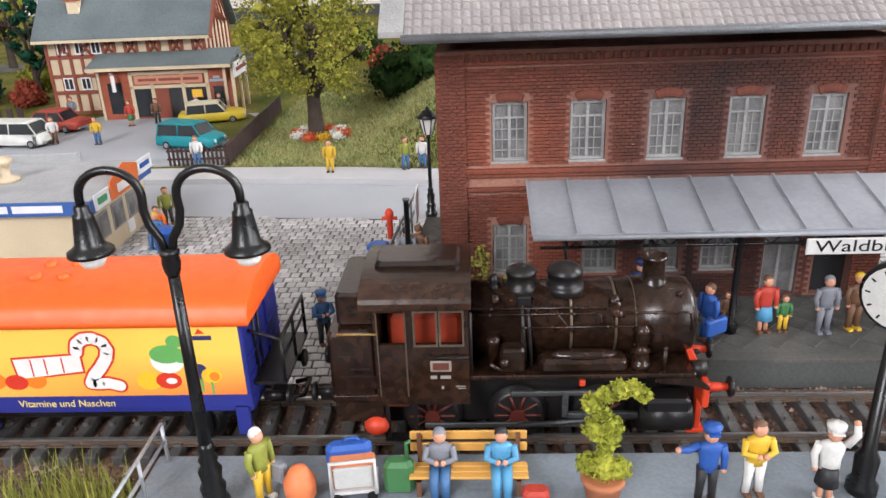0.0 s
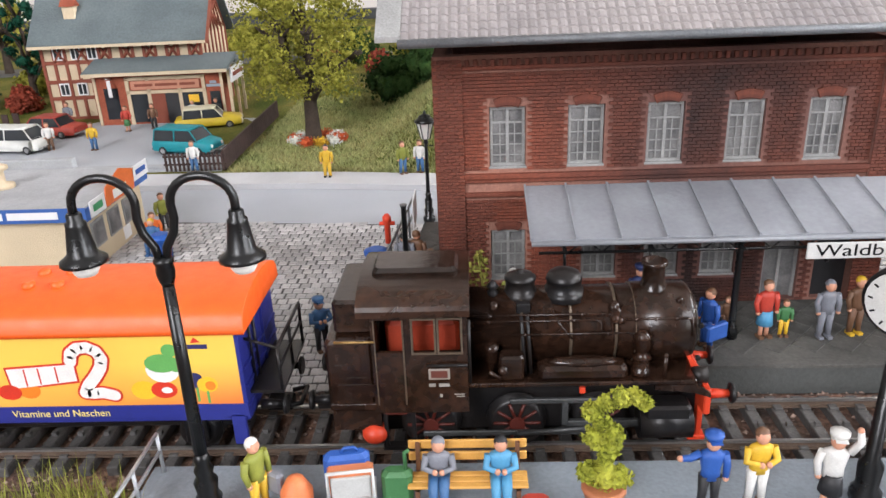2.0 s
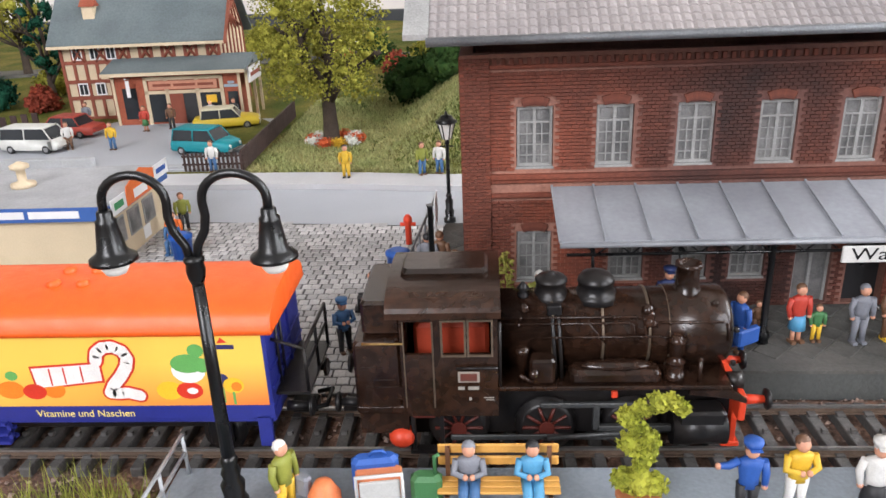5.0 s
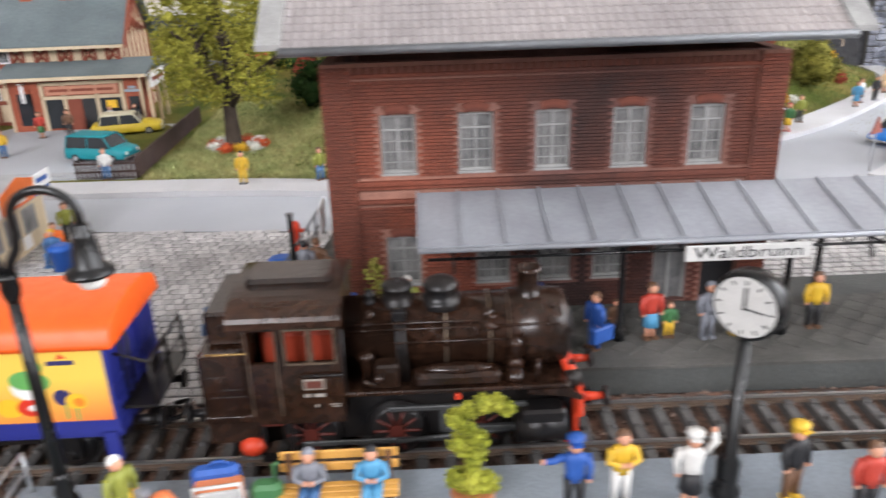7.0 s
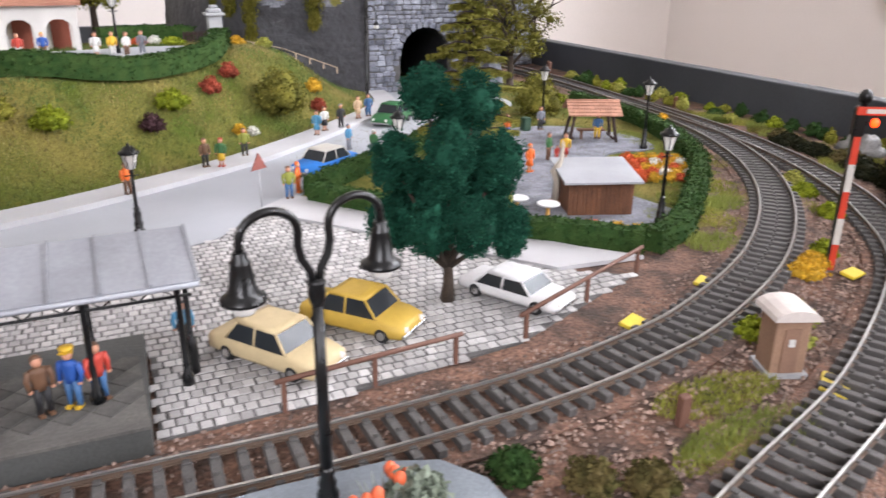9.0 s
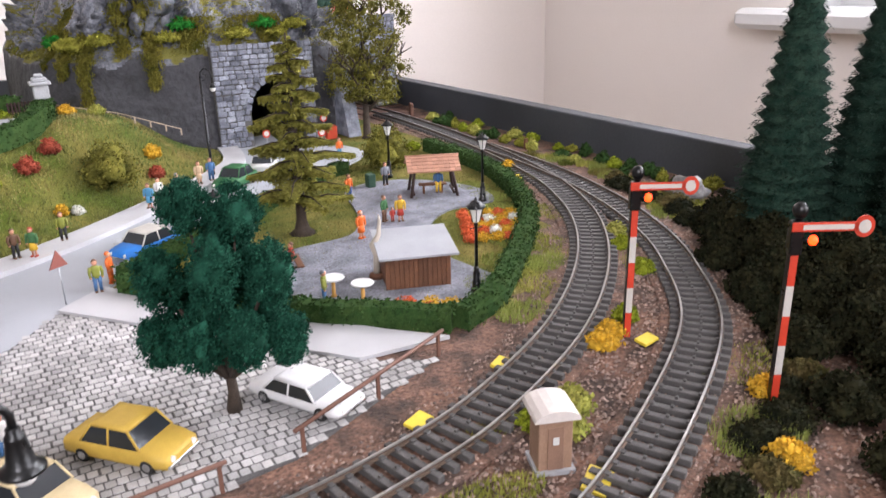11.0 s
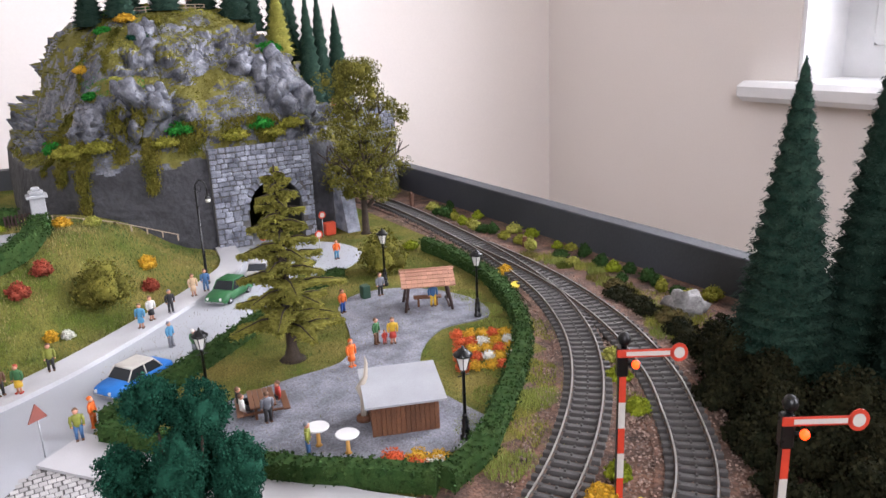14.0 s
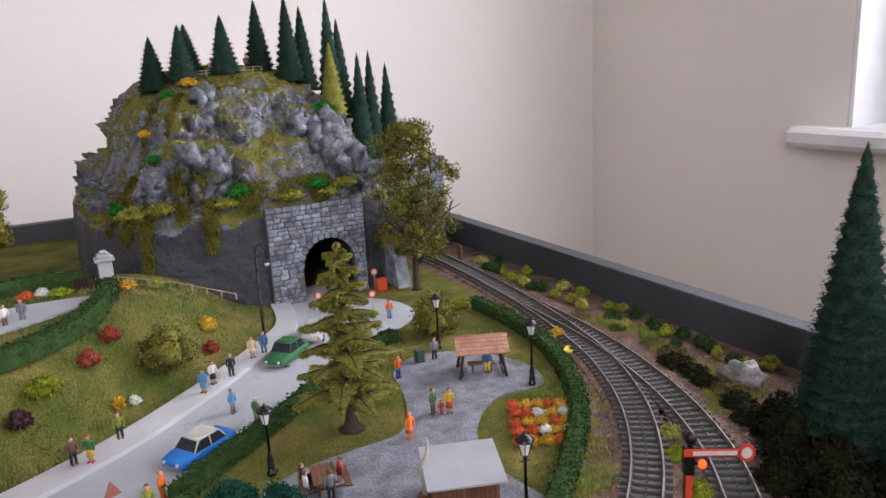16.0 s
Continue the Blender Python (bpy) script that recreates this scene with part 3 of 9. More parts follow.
def build_canopy():
    cn = thing("platform_canopy", put(0, 0), "zinc sheet platform canopy on dark iron posts", "canopy")
    xa, xb, yf, yb, zf, zb = 57.35, 77.2, 31.45, 34.4, 4.5, 5.25
    part("roof_sheet", Shape().ext([(yf, zf), (yf, zf + 0.1), (yb, zb + 0.1), (yb, zb)], xa, xb), M_ZINC, cn)
    for i in range(16):
        x = xa + (xb - xa) * i / 15
        me = Shape().ext([(yf - 0.02, zf + 0.08), (yf - 0.02, zf + 0.17), (yb, zb + 0.17), (yb, zb + 0.08)], x - 0.035, x + 0.035)
        part("seam", me, M_ZINC, cn)
    part("gutter", Shape().tube([(xa, yf - 0.07, zf), (xb, yf - 0.07, zf)], 0.085, 8), M_ZINC, cn)
    for i in range(8):
        x = 58.4 + i * 2.6
        t = Shape()
        if i in (2, 6, 4, 7):
            t.lathe(x, 31.9, [(0.2, 1.0), (0.2, 1.3), (0.11, 1.45), (0.09, 4.3), (0.14, 4.45)], 10)
            part("post", t, M_BLACK, cn)
        b = Shape().tube([(x, 31.9, 3.5), (x, 32.3, 4.1), (x, 33.0, 4.5)], 0.05, 6).tube([(x, 31.6, 4.42), (x, 34.5, 5.05)], 0.06, 6).tube([(x, 31.6, 4.1), (x, 34.5, 4.1)], 0.05, 6)
        part("bracket", b, M_BLACK, cn)
    ln = Shape().tube([(57.6, 31.9, 4.42), (77, 31.9, 4.42)], 0.06, 6).tube([(57.6, 31.9, 4.0), (77, 31.9, 4.0)], 0.05, 6).tube([(69.5, 34.2, 4.9), (77, 34.2, 4.9)], 0.06, 6)
    for i in range(37):
        x = 58 + i * 0.5
        ln.tube([(x, 31.9, 4.0), (x + 0.5, 31.9, 4.42)] if i % 2 else [(x, 31.9, 4.42), (x + 0.5, 31.9, 4.0)], 0.025, 4)
    part("lattice_beam", ln, M_BLACK, cn)
    for x in (71, 74, 77):
        part("post", Shape().lathe(x, 34.2, [(0.2, 1.0 if x < 76 else 0.1), (0.2, 1.3), (0.1, 1.45), (0.09, 4.8), (0.12, 5.1)], 10), M_BLACK, cn)


def words(text, size, material, m, parent=None, name="lettering", thick=0.004, width=None):
    """Raised lettering in the built-in font, standing in the x-z plane of the pose m; size in centimetres."""
    c = bpy.data.curves.new(name, "FONT")
    c.body, c.size, c.extrude, c.align_x, c.align_y = text, size * CM, thick * CM, "CENTER", "CENTER"
    tmp = bpy.data.objects.new(name, c)
    me = bpy.data.meshes.new_from_object(tmp)
    bpy.data.objects.remove(tmp)
    me.materials.append(material)
    ob = new(name, me)
    sx = 1.0
    if width:
        xs = [v.co.x for v in me.vertices]
        sx = width * CM / (max(xs) - min(xs))
    ob.matrix_basis = m @ pose(0, 0, 0, 90, 0, 0) @ Matrix.Diagonal((sx, 1, 1, 1))
    ob.parent = parent
    return ob


build_canopy()
sign = thing("station_sign", put(67.2, 31.3, 4.1), "white station name board with black lettering", "sign")
part("board", Shape().box(-1.9, 0, -0.25, 1.9, 0.08, 0.25, 0.02), M_SIGN, sign)
words("Waldbrunn", 0.52, M_BLACK, put(0, -0.01, 0), sign, width=3.3)


def build_platform():
    pl = thing("station_platform", put(0, 0), "low grey station platform with paved top", "platform", kind="structure")
    body = [(52.05, 30.45), (75.3, 29.95), (75.6, 36.2), (69.2, 36.2), (69.2, 36.0), (54.5, 36.0), (54.5, 43.4), (53.4, 43.4)]
    part("platform_body", Shape().prism(body, 0.02, 0.92), M_SLABSIDE, pl)
    part("kerb", Shape().prism([(52.0, 30.4), (75.35, 29.9), (75.35, 30.35), (52.05, 30.85)], 0.92, 1.02), M_STONE, pl, "pale edging stones")
    one = Shape().box(-0.36, -0.36, 0, 0.36, 0.36, 0.06, 0.02).mesh("slab")
    one.materials.append(M_STONE)
    k = 0
    for j in range(-60, 60):
        for i in range(-60, 60):
            x, y = 60 + 0.53 * (i + j), 33 + 0.53 * (i - j)
            left = 52.45 + (y - 30.4) * 0.105
            if left + 0.1 < x < 75.1 and 31.2 < y < 34.3 or (left + 0.1 < x < 54.2 and 34.2 < y < 43):
                if k < 300:
                    part("slab", one, None, pl, at=put(x, y, 0.925, 45))
                k += 1
    part("platform_top", Shape().prism([(52.4, 30.86), (75.3, 30.36), (75.3, 34.5), (54.4, 34.5), (54.4, 43.3), (53.5, 43.3)], 0.92, 0.955), M_STONE, pl)


build_platform()


# ---- the train ----
M_LOCO = mat("oily black brown loco paint", (0.0045, 0.004, 0.0035), 0.24, 0.0, rgb2=(0.05, 0.02, 0.010), scale=45, fine=420, bump=0.6, depth=0.00012, mix=0.36, spec=0.45, sharp=0.9)
M_WORN = mat("worn brass brown edge", (0.16, 0.12, 0.085), 0.35, 0.5, scale=120)
M_LOCOB = mat("black loco plastic", (0.008, 0.008, 0.009), 0.35, 0.0, rgb2=(0.018, 0.014, 0.012), scale=90, fine=1500, bump=0.2, depth=0.00005, mix=0.4, spec=0.35)
M_RED = plain("signal red plastic", (0.62, 0.05, 0.015), 0.45)
# Red darkened in its colour for the shade below the running board.
M_REDSHADE = plain("red paint with shade in it", (0.075, 0.010, 0.005), 0.5)
M_RODS = mat("dark grey side rods", (0.07, 0.072, 0.072), 0.4, 0.4, scale=100)
M_ORANGE = plain("orange roof plastic", (0.86, 0.115, 0.012), 0.45)
M_BLUE = plain("dark blue plastic", (0.022, 0.03, 0.22), 0.4)
M_INKW = plain("print white", (0.8, 0.78, 0.75), 0.4)
M_PALE = plain("worn pale lettering", (0.3, 0.28, 0.25), 0.5)
M_INKR = plain("print red", (0.65, 0.04, 0.02), 0.4)
M_INKG = plain("print green", (0.12, 0.38, 0.10), 0.4)
M_INKY = plain("print yellow", (0.85, 0.50, 0.03), 0.4)
M_INKO = plain("print orange", (0.82, 0.22, 0.02), 0.4)
M_INKB = plain("print navy", (0.03, 0.03, 0.12), 0.4)


def side_print():
    """Yellow printed foil that turns orange towards its foot and its end."""
    m = mat("printed yellow foil", (0.80, 0.52, 0.07), 0.4, bump=0.03, depth=0, mix=0.1, coat=0.2)
    n, link = m.node_tree.nodes, m.node_tree.links.new
    p = n["Principled BSDF"]
    tc = [x for x in n if x.type == "TEX_COORD"][0]
    sep = n.new("ShaderNodeSeparateXYZ")
    link(tc.outputs["Object"], sep.inputs[0])
    ra, rb = n.new("ShaderNodeMapRange"), n.new("ShaderNodeMapRange")
    link(sep.outputs["Z"], ra.inputs["Value"])
    ra.inputs["From Min"].default_value, ra.inputs["From Max"].default_value, ra.inputs["To Min"].default_value, ra.inputs["To Max"].default_value = 0.023, 0.036, 1, 0
    link(sep.outputs["X"], rb.inputs["Value"])
    rb.inputs["From Min"].default_value, rb.inputs["From Max"].default_value, rb.inputs["To Min"].default_value, rb.inputs["To Max"].default_value = -0.02, 0.05, 0.25, 1.0
    mu = n.new("ShaderNodeMath")
    mu.operation = "MULTIPLY"
    link(ra.outputs["Result"], mu.inputs[0])
    link(rb.outputs["Result"], mu.inputs[1])
    mx = n.new("ShaderNodeMix")
    mx.data_type = "RGBA"
    mx.inputs["A"].default_value, mx.inputs["B"].default_value = (0.82, 0.55, 0.09, 1), (0.80, 0.14, 0.03, 1)
    link(mu.outputs[0], mx.inputs["Factor"])
    link(mx.outputs["Result"], p.inputs["Base Color"])
    return m


M_PRINT = side_print()


def disc(s, x, z, rx, rz, y, n=16, t=0.004, a=0.0):
    ca, sa = math.cos(a), math.sin(a)
    pts = [(rx * math.cos(2 * math.pi * i / n), rz * math.sin(2 * math.pi * i / n)) for i in range(n)]
    return s.exty([(x + p * ca - q * sa, z + p * sa + q * ca) for p, q in pts], y, y - t)


def wheel(s, x, y, z, r, w, n=20):
    return s.rings([[(x + q * math.cos(2 * math.pi * k / n), yy, z + q * math.sin(2 * math.pi * k / n)) for k in range(n)] for q, yy in ((r * 0.8, y - w), (r, y - w), (r, y + w * 0.5), (r + 0.08, y + w * 0.6), (r + 0.08, y + w), (r * 0.6, y + w))], True)


def buffer_pair(parent, x, s, z, material):
    for y in (-0.95, 0.95):
        b = part("buffer", Shape().cyl((x, y, z), (x + s * 0.55, y, z), 0.14, 0.1, 10), material, parent)
        part("buffer_plate", Shape().tube([(x + s * 0.55, y, z), (x + s * 0.6, y, z), (x + s * 0.68, y, z)], [0.1, 0.27, 0.24], 14), M_LOCOB, b)


def build_wagon():
    w = thing("goods_wagon", put(44.95, 28.1, 0), "orange-roofed refrigerated wagon with yellow sweets print", "wagon")
    L, W = 5.0, 1.62
    part("body", Shape().box(-L, -W, 2.25, L, W, 4.5, 0.05), M_BLUE, w, "dark blue wagon body")
    part("side_foil", Shape().box(-L + 0.06, -W - 0.012, 2.42, L - 0.08, -W + 0.02, 4.42), M_PRINT, w, "printed yellow and orange foil")
    prof = [(-W - 0.13, 4.4)] + [(-(W + 0.1) * math.cos(math.pi * i / 12), 4.5 + 0.72 * math.sin(math.pi * i / 12) ** 0.7) for i in range(13)] + [(W + 0.13, 4.4)]
    rf = Shape().rings([[(x, y, z) for y, z in prof] for x in (-L - 0.22, -L - 0.2, L + 0.2, L + 0.22)], True)
    roof = part("roof", rf, M_ORANGE, w, "bright orange rounded plastic roof")
    for x in (-0.5, 0.25):
        for y in (-0.45, 0.35):
            part("roof_vent", Shape().lathe(x, y, [(0.17, 5.1), (0.17, 5.28), (0.08, 5.33)], 12), M_ORANGE, roof)
    part("frame", Shape().box(-L, -W + 0.08, 1.85, L, W - 0.08, 2.25, 0.04).box(-L - 0.02, -W - 0.01, 2.05, L + 0.02, -W + 0.1, 2.4), M_BLUE, w)
    part("underframe", Shape().box(-L + 0.3, -0.8, 1.2, L - 0.3, 0.8, 1.86, 0.05), M_LOCOB, w)
    st = Shape()
    for z in (1.85, 1.55, 1.3):
        st.box(-3.7, -W - 0.05, z, -1.9, -W + 0.35, z + 0.09)
    st.box(-3.7, -W + 0.1, 1.3, -3.6, -W + 0.2, 2.1).box(-2.0, -W + 0.1, 1.3, -1.9, -W + 0.2, 2.1)
    part("side_step", st, M_BLUE, w)
    part("corner_step", Shape().box(L - 0.45, -W - 0.01, 1.2, L - 0.1, -W + 0.12, 2.1, 0.02), M_BLUE, w)
    for x in (-3.4, 3.4):
        for y in (-0.93, 0.93):
            q = Shape()
            wheel(q, x, y, RAIL_TOP + 0.55, 0.5, 0.12)
            part("wheel", q, M_LOCOB, w)
            part("axle_box", Shape().box(x - 0.3, y * 1.22 - 0.1, 0.95, x + 0.3, y * 1.22 + 0.1, 1.7, 0.05).cyl((x, y * 1.2, 1.15), (x, y * 1.42, 1.15), 0.14), M_LOCOB, w)
    for s in (-1, 1):
        buffer_pair(w, s * (L + 0.15), s, 1.95, M_LOCOB)
        x = s * (L + 0.02)
        pf = Shape().box(x, -1.3, 2.5, x + s * 0.85, 1.3, 2.58)
        for y in (-1.25, 0, 1.25):
            pf.tube([(x + s * 0.8, y, 2.58), (x + s * 0.8, y, 3.75)], 0.05, 6)
        pf.tube([(x + s * 0.8, -1.25, 3.75), (x + s * 0.8, 1.25, 3.75)], 0.05, 6).tube([(x + s * 0.8, -1.25, 3.2), (x + s * 0.8, 1.25, 3.2)], 0.04, 6).tube([(x, -1.2, 4.0), (x + s * 0.8, -1.25, 3.75)], 0.04, 6)
        part("brakeman_platform", pf, M_LOCOB, w, "black end platform with railing")
        part("ladder", Shape().tube([(x + s * 0.05, -0.9, 2.4), (x + s * 0.05, -0.9, 4.3)], 0.04, 6).tube([(x + s * 0.05, -0.5, 2.4), (x + s * 0.05, -0.5, 4.3)], 0.04, 6), M_LOCOB, w)
        part("coupler", Shape().box(x, -0.25, 1.25, x + s * 0.7, 0.25, 1.55, 0.04).tube([(x + s * 0.6, -0.4, 1.5), (x + s * 1.0, -0.4, 1.6), (x + s * 1.0, 0.4, 1.6), (x + s * 0.6, 0.4, 1.5)], 0.07, 6), M_LOCOB, w)
    part("end_rib", Shape().box(L - 0.02, -1.5, 3.3, L + 0.06, 1.5, 3.36).box(L - 0.02, -1.5, 2.8, L + 0.06, 1.5, 2.86).box(L - 0.02, 0.3, 2.5, L + 0.07, 0.4, 4.5), M_BLUE, w)
    # the printed picture: a white emblem with red edge, fruit and sweets
    y = -W - 0.014
    em, er, o = Shape(), Shape(), -0.85
    path = [(1.66, 3.7), (1.72, 3.92), (1.9, 4.06), (2.14, 4.08), (2.36, 3.97), (2.45, 3.76), (2.38, 3.52), (2.2, 3.26), (1.98, 3.02), (1.86, 2.8), (2.05, 2.78), (2.3, 2.8), (2.58, 2.72)]
    for s, g, d in ((er, 0.055, 0.0), (em, 0.0, 0.006)):
        s.exty([(o + 0.05 - g, 2.95 - g), (o + 1.72 + g, 3.15 - g), (o + 1.72 + g, 3.62 + g), (o - g, 3.5 + g)], y - d, y - d - 0.005)
        for (a, b), (p, q) in zip(path, path[1:]):
            n = Vector((q - b, 0, a - p)).normalized() * (0.15 + g)
            s.exty([(o + a - n.x, b - n.z), (o + p - n.x, q - n.z), (o + p + n.x, q + n.z), (o + a + n.x, b + n.z)], y - d - 0.001, y - d - 0.006)
        for a, b in path:
            disc(s, o + a, b, 0.15 + g, 0.15 + g, y - d - 0.001, 14, 0.0055)
    part("emblem_stroke", Shape().box(o + 0.42, y - 0.0135, 3.02, o + 0.46, y - 0.006, 3.5).box(o + 0.78, y - 0.0135, 3.07, o + 0.82, y - 0.006, 3.52).box(o + 1.22, y - 0.0135, 3.12, o + 1.26, y - 0.006, 3.55), M_INKR, w)
    part("emblem_edge", er, M_INKR, w)
    part("emblem", em, M_INKW, w)
    fr = ((2.95, 2.85, 0.33, 0.26, M_INKY), (3.45, 2.85, 0.33, 0.24, M_INKR), (3.52, 2.84, 0.14, 0.09, M_INKW), (3.5, 3.42, 0.42, 0.36, M_INKW), (3.5, 3.6, 0.42, 0.26, M_INKG), (3.75, 3.95, 0.2, 0.18, M_INKG), (3.85, 3.55, 0.2, 0.2, M_INKG),
          (4.25, 3.1, 0.22, 0.22, M_INKB), (4.55, 2.98, 0.26, 0.22, M_INKY), (4.62, 2.95, 0.13, 0.13, M_INKO), (-3.9, 3.3, 0.45, 0.38, M_INKY), (-4.1, 3.4, 0.22, 0.2, M_INKR), (-3.75, 3.45, 0.22, 0.2, M_INKR), (-3.9, 3.15, 0.25, 0.22, M_INKO), (-3.85, 3.85, 0.16, 0.2, M_INKG),
          (-2.3, 3.65, 0.42, 0.3, M_INKW), (-2.35, 3.75, 0.4, 0.24, M_INKG), (-2.15, 3.5, 0.3, 0.14, M_INKR), (-3.0, 2.85, 0.18, 0.18, M_INKG), (-1.5, 2.9, 0.35, 0.25, M_INKO), (-0.9, 2.85, 0.3, 0.22, M_INKR), (-1.4, 3.3, 0.16, 0.13, M_INKG), (-0.4, 2.9, 0.28, 0.24, M_INKO))
    for i, (x, z, rx, rz, m) in enumerate(fr):
        part("printed_fruit", disc(Shape(), x - (0.45 if x > 2 else 0.0), z, rx, rz, y - 0.001 * (i % 7), t=0.006), m, w)
    part("printed_stick", Shape().box(3.8, y - 0.008, 2.5, 3.86, y, 2.9).box(4.05, y - 0.008, 2.45, 4.11, y, 2.8), M_INKG, w)
    part("printed_mark", Shape().box(3.6, y - 0.005, 3.98, 4.25, y, 4.1), M_INKB, w)
    part("printed_mark_flame", Shape().exty([(3.85, 4.14), (4.1, 4.16), (3.95, 4.3)], y, y - 0.005), M_INKR, w)
    words("Vitamine und Naschen", 0.28, plain("print pale yellow", (0.85, 0.68, 0.2)), put(0.25, -W - 0.02, 2.2), w, width=2.5)
    for i in range(5):
        part("printed_bar", Shape().box(-4.75, y - 0.004, 2.75 + i * 0.3, -4.45, y, 2.83 + i * 0.3), M_INKB, w)


build_wagon()


def panel(s, xs, zs, gaps, y0, y1):
    """A plate in the x-z plane with openings: the cells (i, j) named in gaps stay open."""
    nx, nz = len(xs), len(zs)
    vs = [(x, y, z) for y in (y0, y1) for z in zs for x in xs]
    at = lambda i, j, k: k * nx * nz + j * nx + i
    full = lambda i, j: 0 <= i < nx - 1 and 0 <= j < nz - 1 and (i, j) not in gaps
    fs = []
    for j in range(nz - 1):
        for i in range(nx - 1):
            if not full(i, j):
                continue
            q = [(i, j), (i + 1, j), (i + 1, j + 1), (i, j + 1)]
            fs += [tuple(at(a, b, 0) for a, b in q), tuple(at(a, b, 1) for a, b in reversed(q))]
            for (a, b), (d, e), n in zip(q, q[1:] + q[:1], ((i, j - 1), (i + 1, j), (i, j + 1), (i - 1, j))):
                if not full(*n):
                    fs.append((at(a, b, 0), at(a, b, 1), at(d, e, 1), at(d, e, 0)))
    return s.add(vs, fs)


def build_loco():
    c = thing("steam_locomotive", put(1.05, 28.1, 0), "weathered black tank steam engine with red buffer beam", "locomotive")
    # frame, running board, bunker
    part("frame", Shape().box(51.2, -0.75, 0.95, 60.4, 0.75, 2.3, 0.04), M_LOCOB, c)
    part("running_board", Shape().box(54.4, -1.6, 2.72, 59.9, 1.6, 2.84, 0.03).box(50.95, -1.56, 2.1, 54.4, 1.56, 2.3, 0.03), M_LOCO, c)
    part("valance", Shape().exty([(58.9, 2.72), (59.9, 2.72), (60.25, 2.45), (60.25, 2.35), (59.8, 2.5), (58.9, 2.6)], -1.6, -1.5), M_LOCO, c)
    part("bunker", Shape().box(50.95, -1.55, 2.05, 52.1, 1.55, 4.05, 0.08).box(51.0, -1.5, 1.5, 52.2, -1.35, 2.45).box(51.15, -1.2, 4.05, 52.1, 1.2, 4.95, 0.08), M_LOCO, c)
    pl = Shape()
    for x, z, w, h in ((51.15, 3.2, 0.45, 0.2), (51.45, 2.9, 0.5, 0.15), (51.2, 2.5, 0.9, 0.35)):
        pl.box(x, -1.58, z, x + w, -1.54, z + h)
    part("bunker_plate", pl, M_LOCO, c)
    part("bunker_rail", Shape().tube([(51.2, -1.6, 4.05), (52.2, -1.6, 4.05)], 0.035, 6), mat("brass", (0.5, 0.32, 0.12), 0.35, 0.9), c, "polished brass rail")
    # cab with window openings
    for sd in (-1, 1):
        xs, zs = (52.1, 52.2, 52.85, 53.11, 53.61, 53.73, 54.24, 54.4), (2.05, 3.75, 4.62, 4.95)
        part("cab_side", panel(Shape(), xs, zs, {(1, 1), (3, 1), (5, 1)}, sd * 1.6, sd * 1.5), M_LOCO, c)
    for x in (52.1, 54.3):
        part("cab_end", Shape().box(x, -1.5, 2.05, x + 0.1, 1.5, 5.0), M_LOCO, c)
    for x0, x1 in ((53.11, 53.61), (53.73, 54.24)):
        part("cab_window_frame", panel(Shape(), (x0 - 0.05, x0, x1, x1 + 0.05), (3.7, 3.75, 4.62, 4.67), {(1, 1)}, -1.64, -1.59), M_WORN, c)
    part("cab_door_edge", Shape().box(52.85, -1.63, 2.3, 52.89, -1.59, 4.62), M_WORN, c)
    part("cab_door_edge", Shape().box(52.17, -1.63, 2.3, 52.2, -1.59, 4.62), M_WORN, c)
    part("cab_insert", Shape().box(52.35, -0.9, 3.2, 54.2, 0.9, 4.2, 0.1), plain("dull red cab plastic", (0.34, 0.035, 0.009), 0.6), c, "dull red plastic cab insert")
    prof = [(-1.75 * math.cos(math.pi * k / 20), 4.75 + 0.6 * math.sin(math.pi * k / 20) ** 0.75) for k in range(21)] + [(1.6, 4.75), (1.2, 4.95), (0, 5.15), (-1.2, 4.95), (-1.6, 4.75)]
    part("cab_roof", Shape().rings([[(x, a, b) for a, b in prof] for x in (51.8, 51.85, 54.42, 54.47)], False), M_LOCO, c, "rounded cab roof, dull brown black")
    part("roof_vent", Shape().box(52.1, -0.62, 5.2, 54.2, 0.62, 5.5, 0.1), M_LOCO, c)
    # number plate as plain shapes
    ep = part("emblem_plate", Shape().box(53.44, -1.63, 3.0, 53.96, -1.6, 3.3, 0.03), plain("pale plate", (0.3, 0.26, 0.22)), c)
    part("emblem_field", Shape().box(53.5, -1.64, 3.05, 53.9, -1.62, 3.25, 0.03), plain("dull red plate", (0.12, 0.035, 0.025)), ep)
    part("number_bars", Shape().box(53.44, -1.625, 2.8, 53.6, -1.6, 2.88).box(53.68, -1.625, 2.8, 53.94, -1.6, 2.88), M_PALE, c)
    part("small_marks", Shape().box(53.7, -1.62, 2.5, 53.76, -1.6, 2.58).box(54.1, -1.62, 2.5, 54.3, -1.6, 2.52).box(54.05, -1.62, 2.56, 54.3, -1.6, 2.58), M_PALE, c)
    part("hand_rail", Shape().tube([(53.4, -1.68, 3.42), (54.4, -1.68, 3.42)], 0.03, 6).tube([(54.45, -1.62, 2.9), (54.45, -1.62, 4.6)], 0.035, 6), M_LOCOB, c)
    # boiler along x
    n = 24
    def ring(x, r):
        return [(x, r * math.cos(2 * math.pi * k / n), 3.64 + r * math.sin(2 * math.pi * k / n)) for k in range(n)]
    part("boiler", Shape().rings([ring(54.4, 0.98), ring(58.5, 0.98), ring(58.52, 1.03), ring(59.85, 1.03), ring(59.95, 0.96), ring(60.0, 0.9), ring(60.02, 0.5), ring(60.06, 0.2)]), M_LOCO, c, "oily brown black boiler")
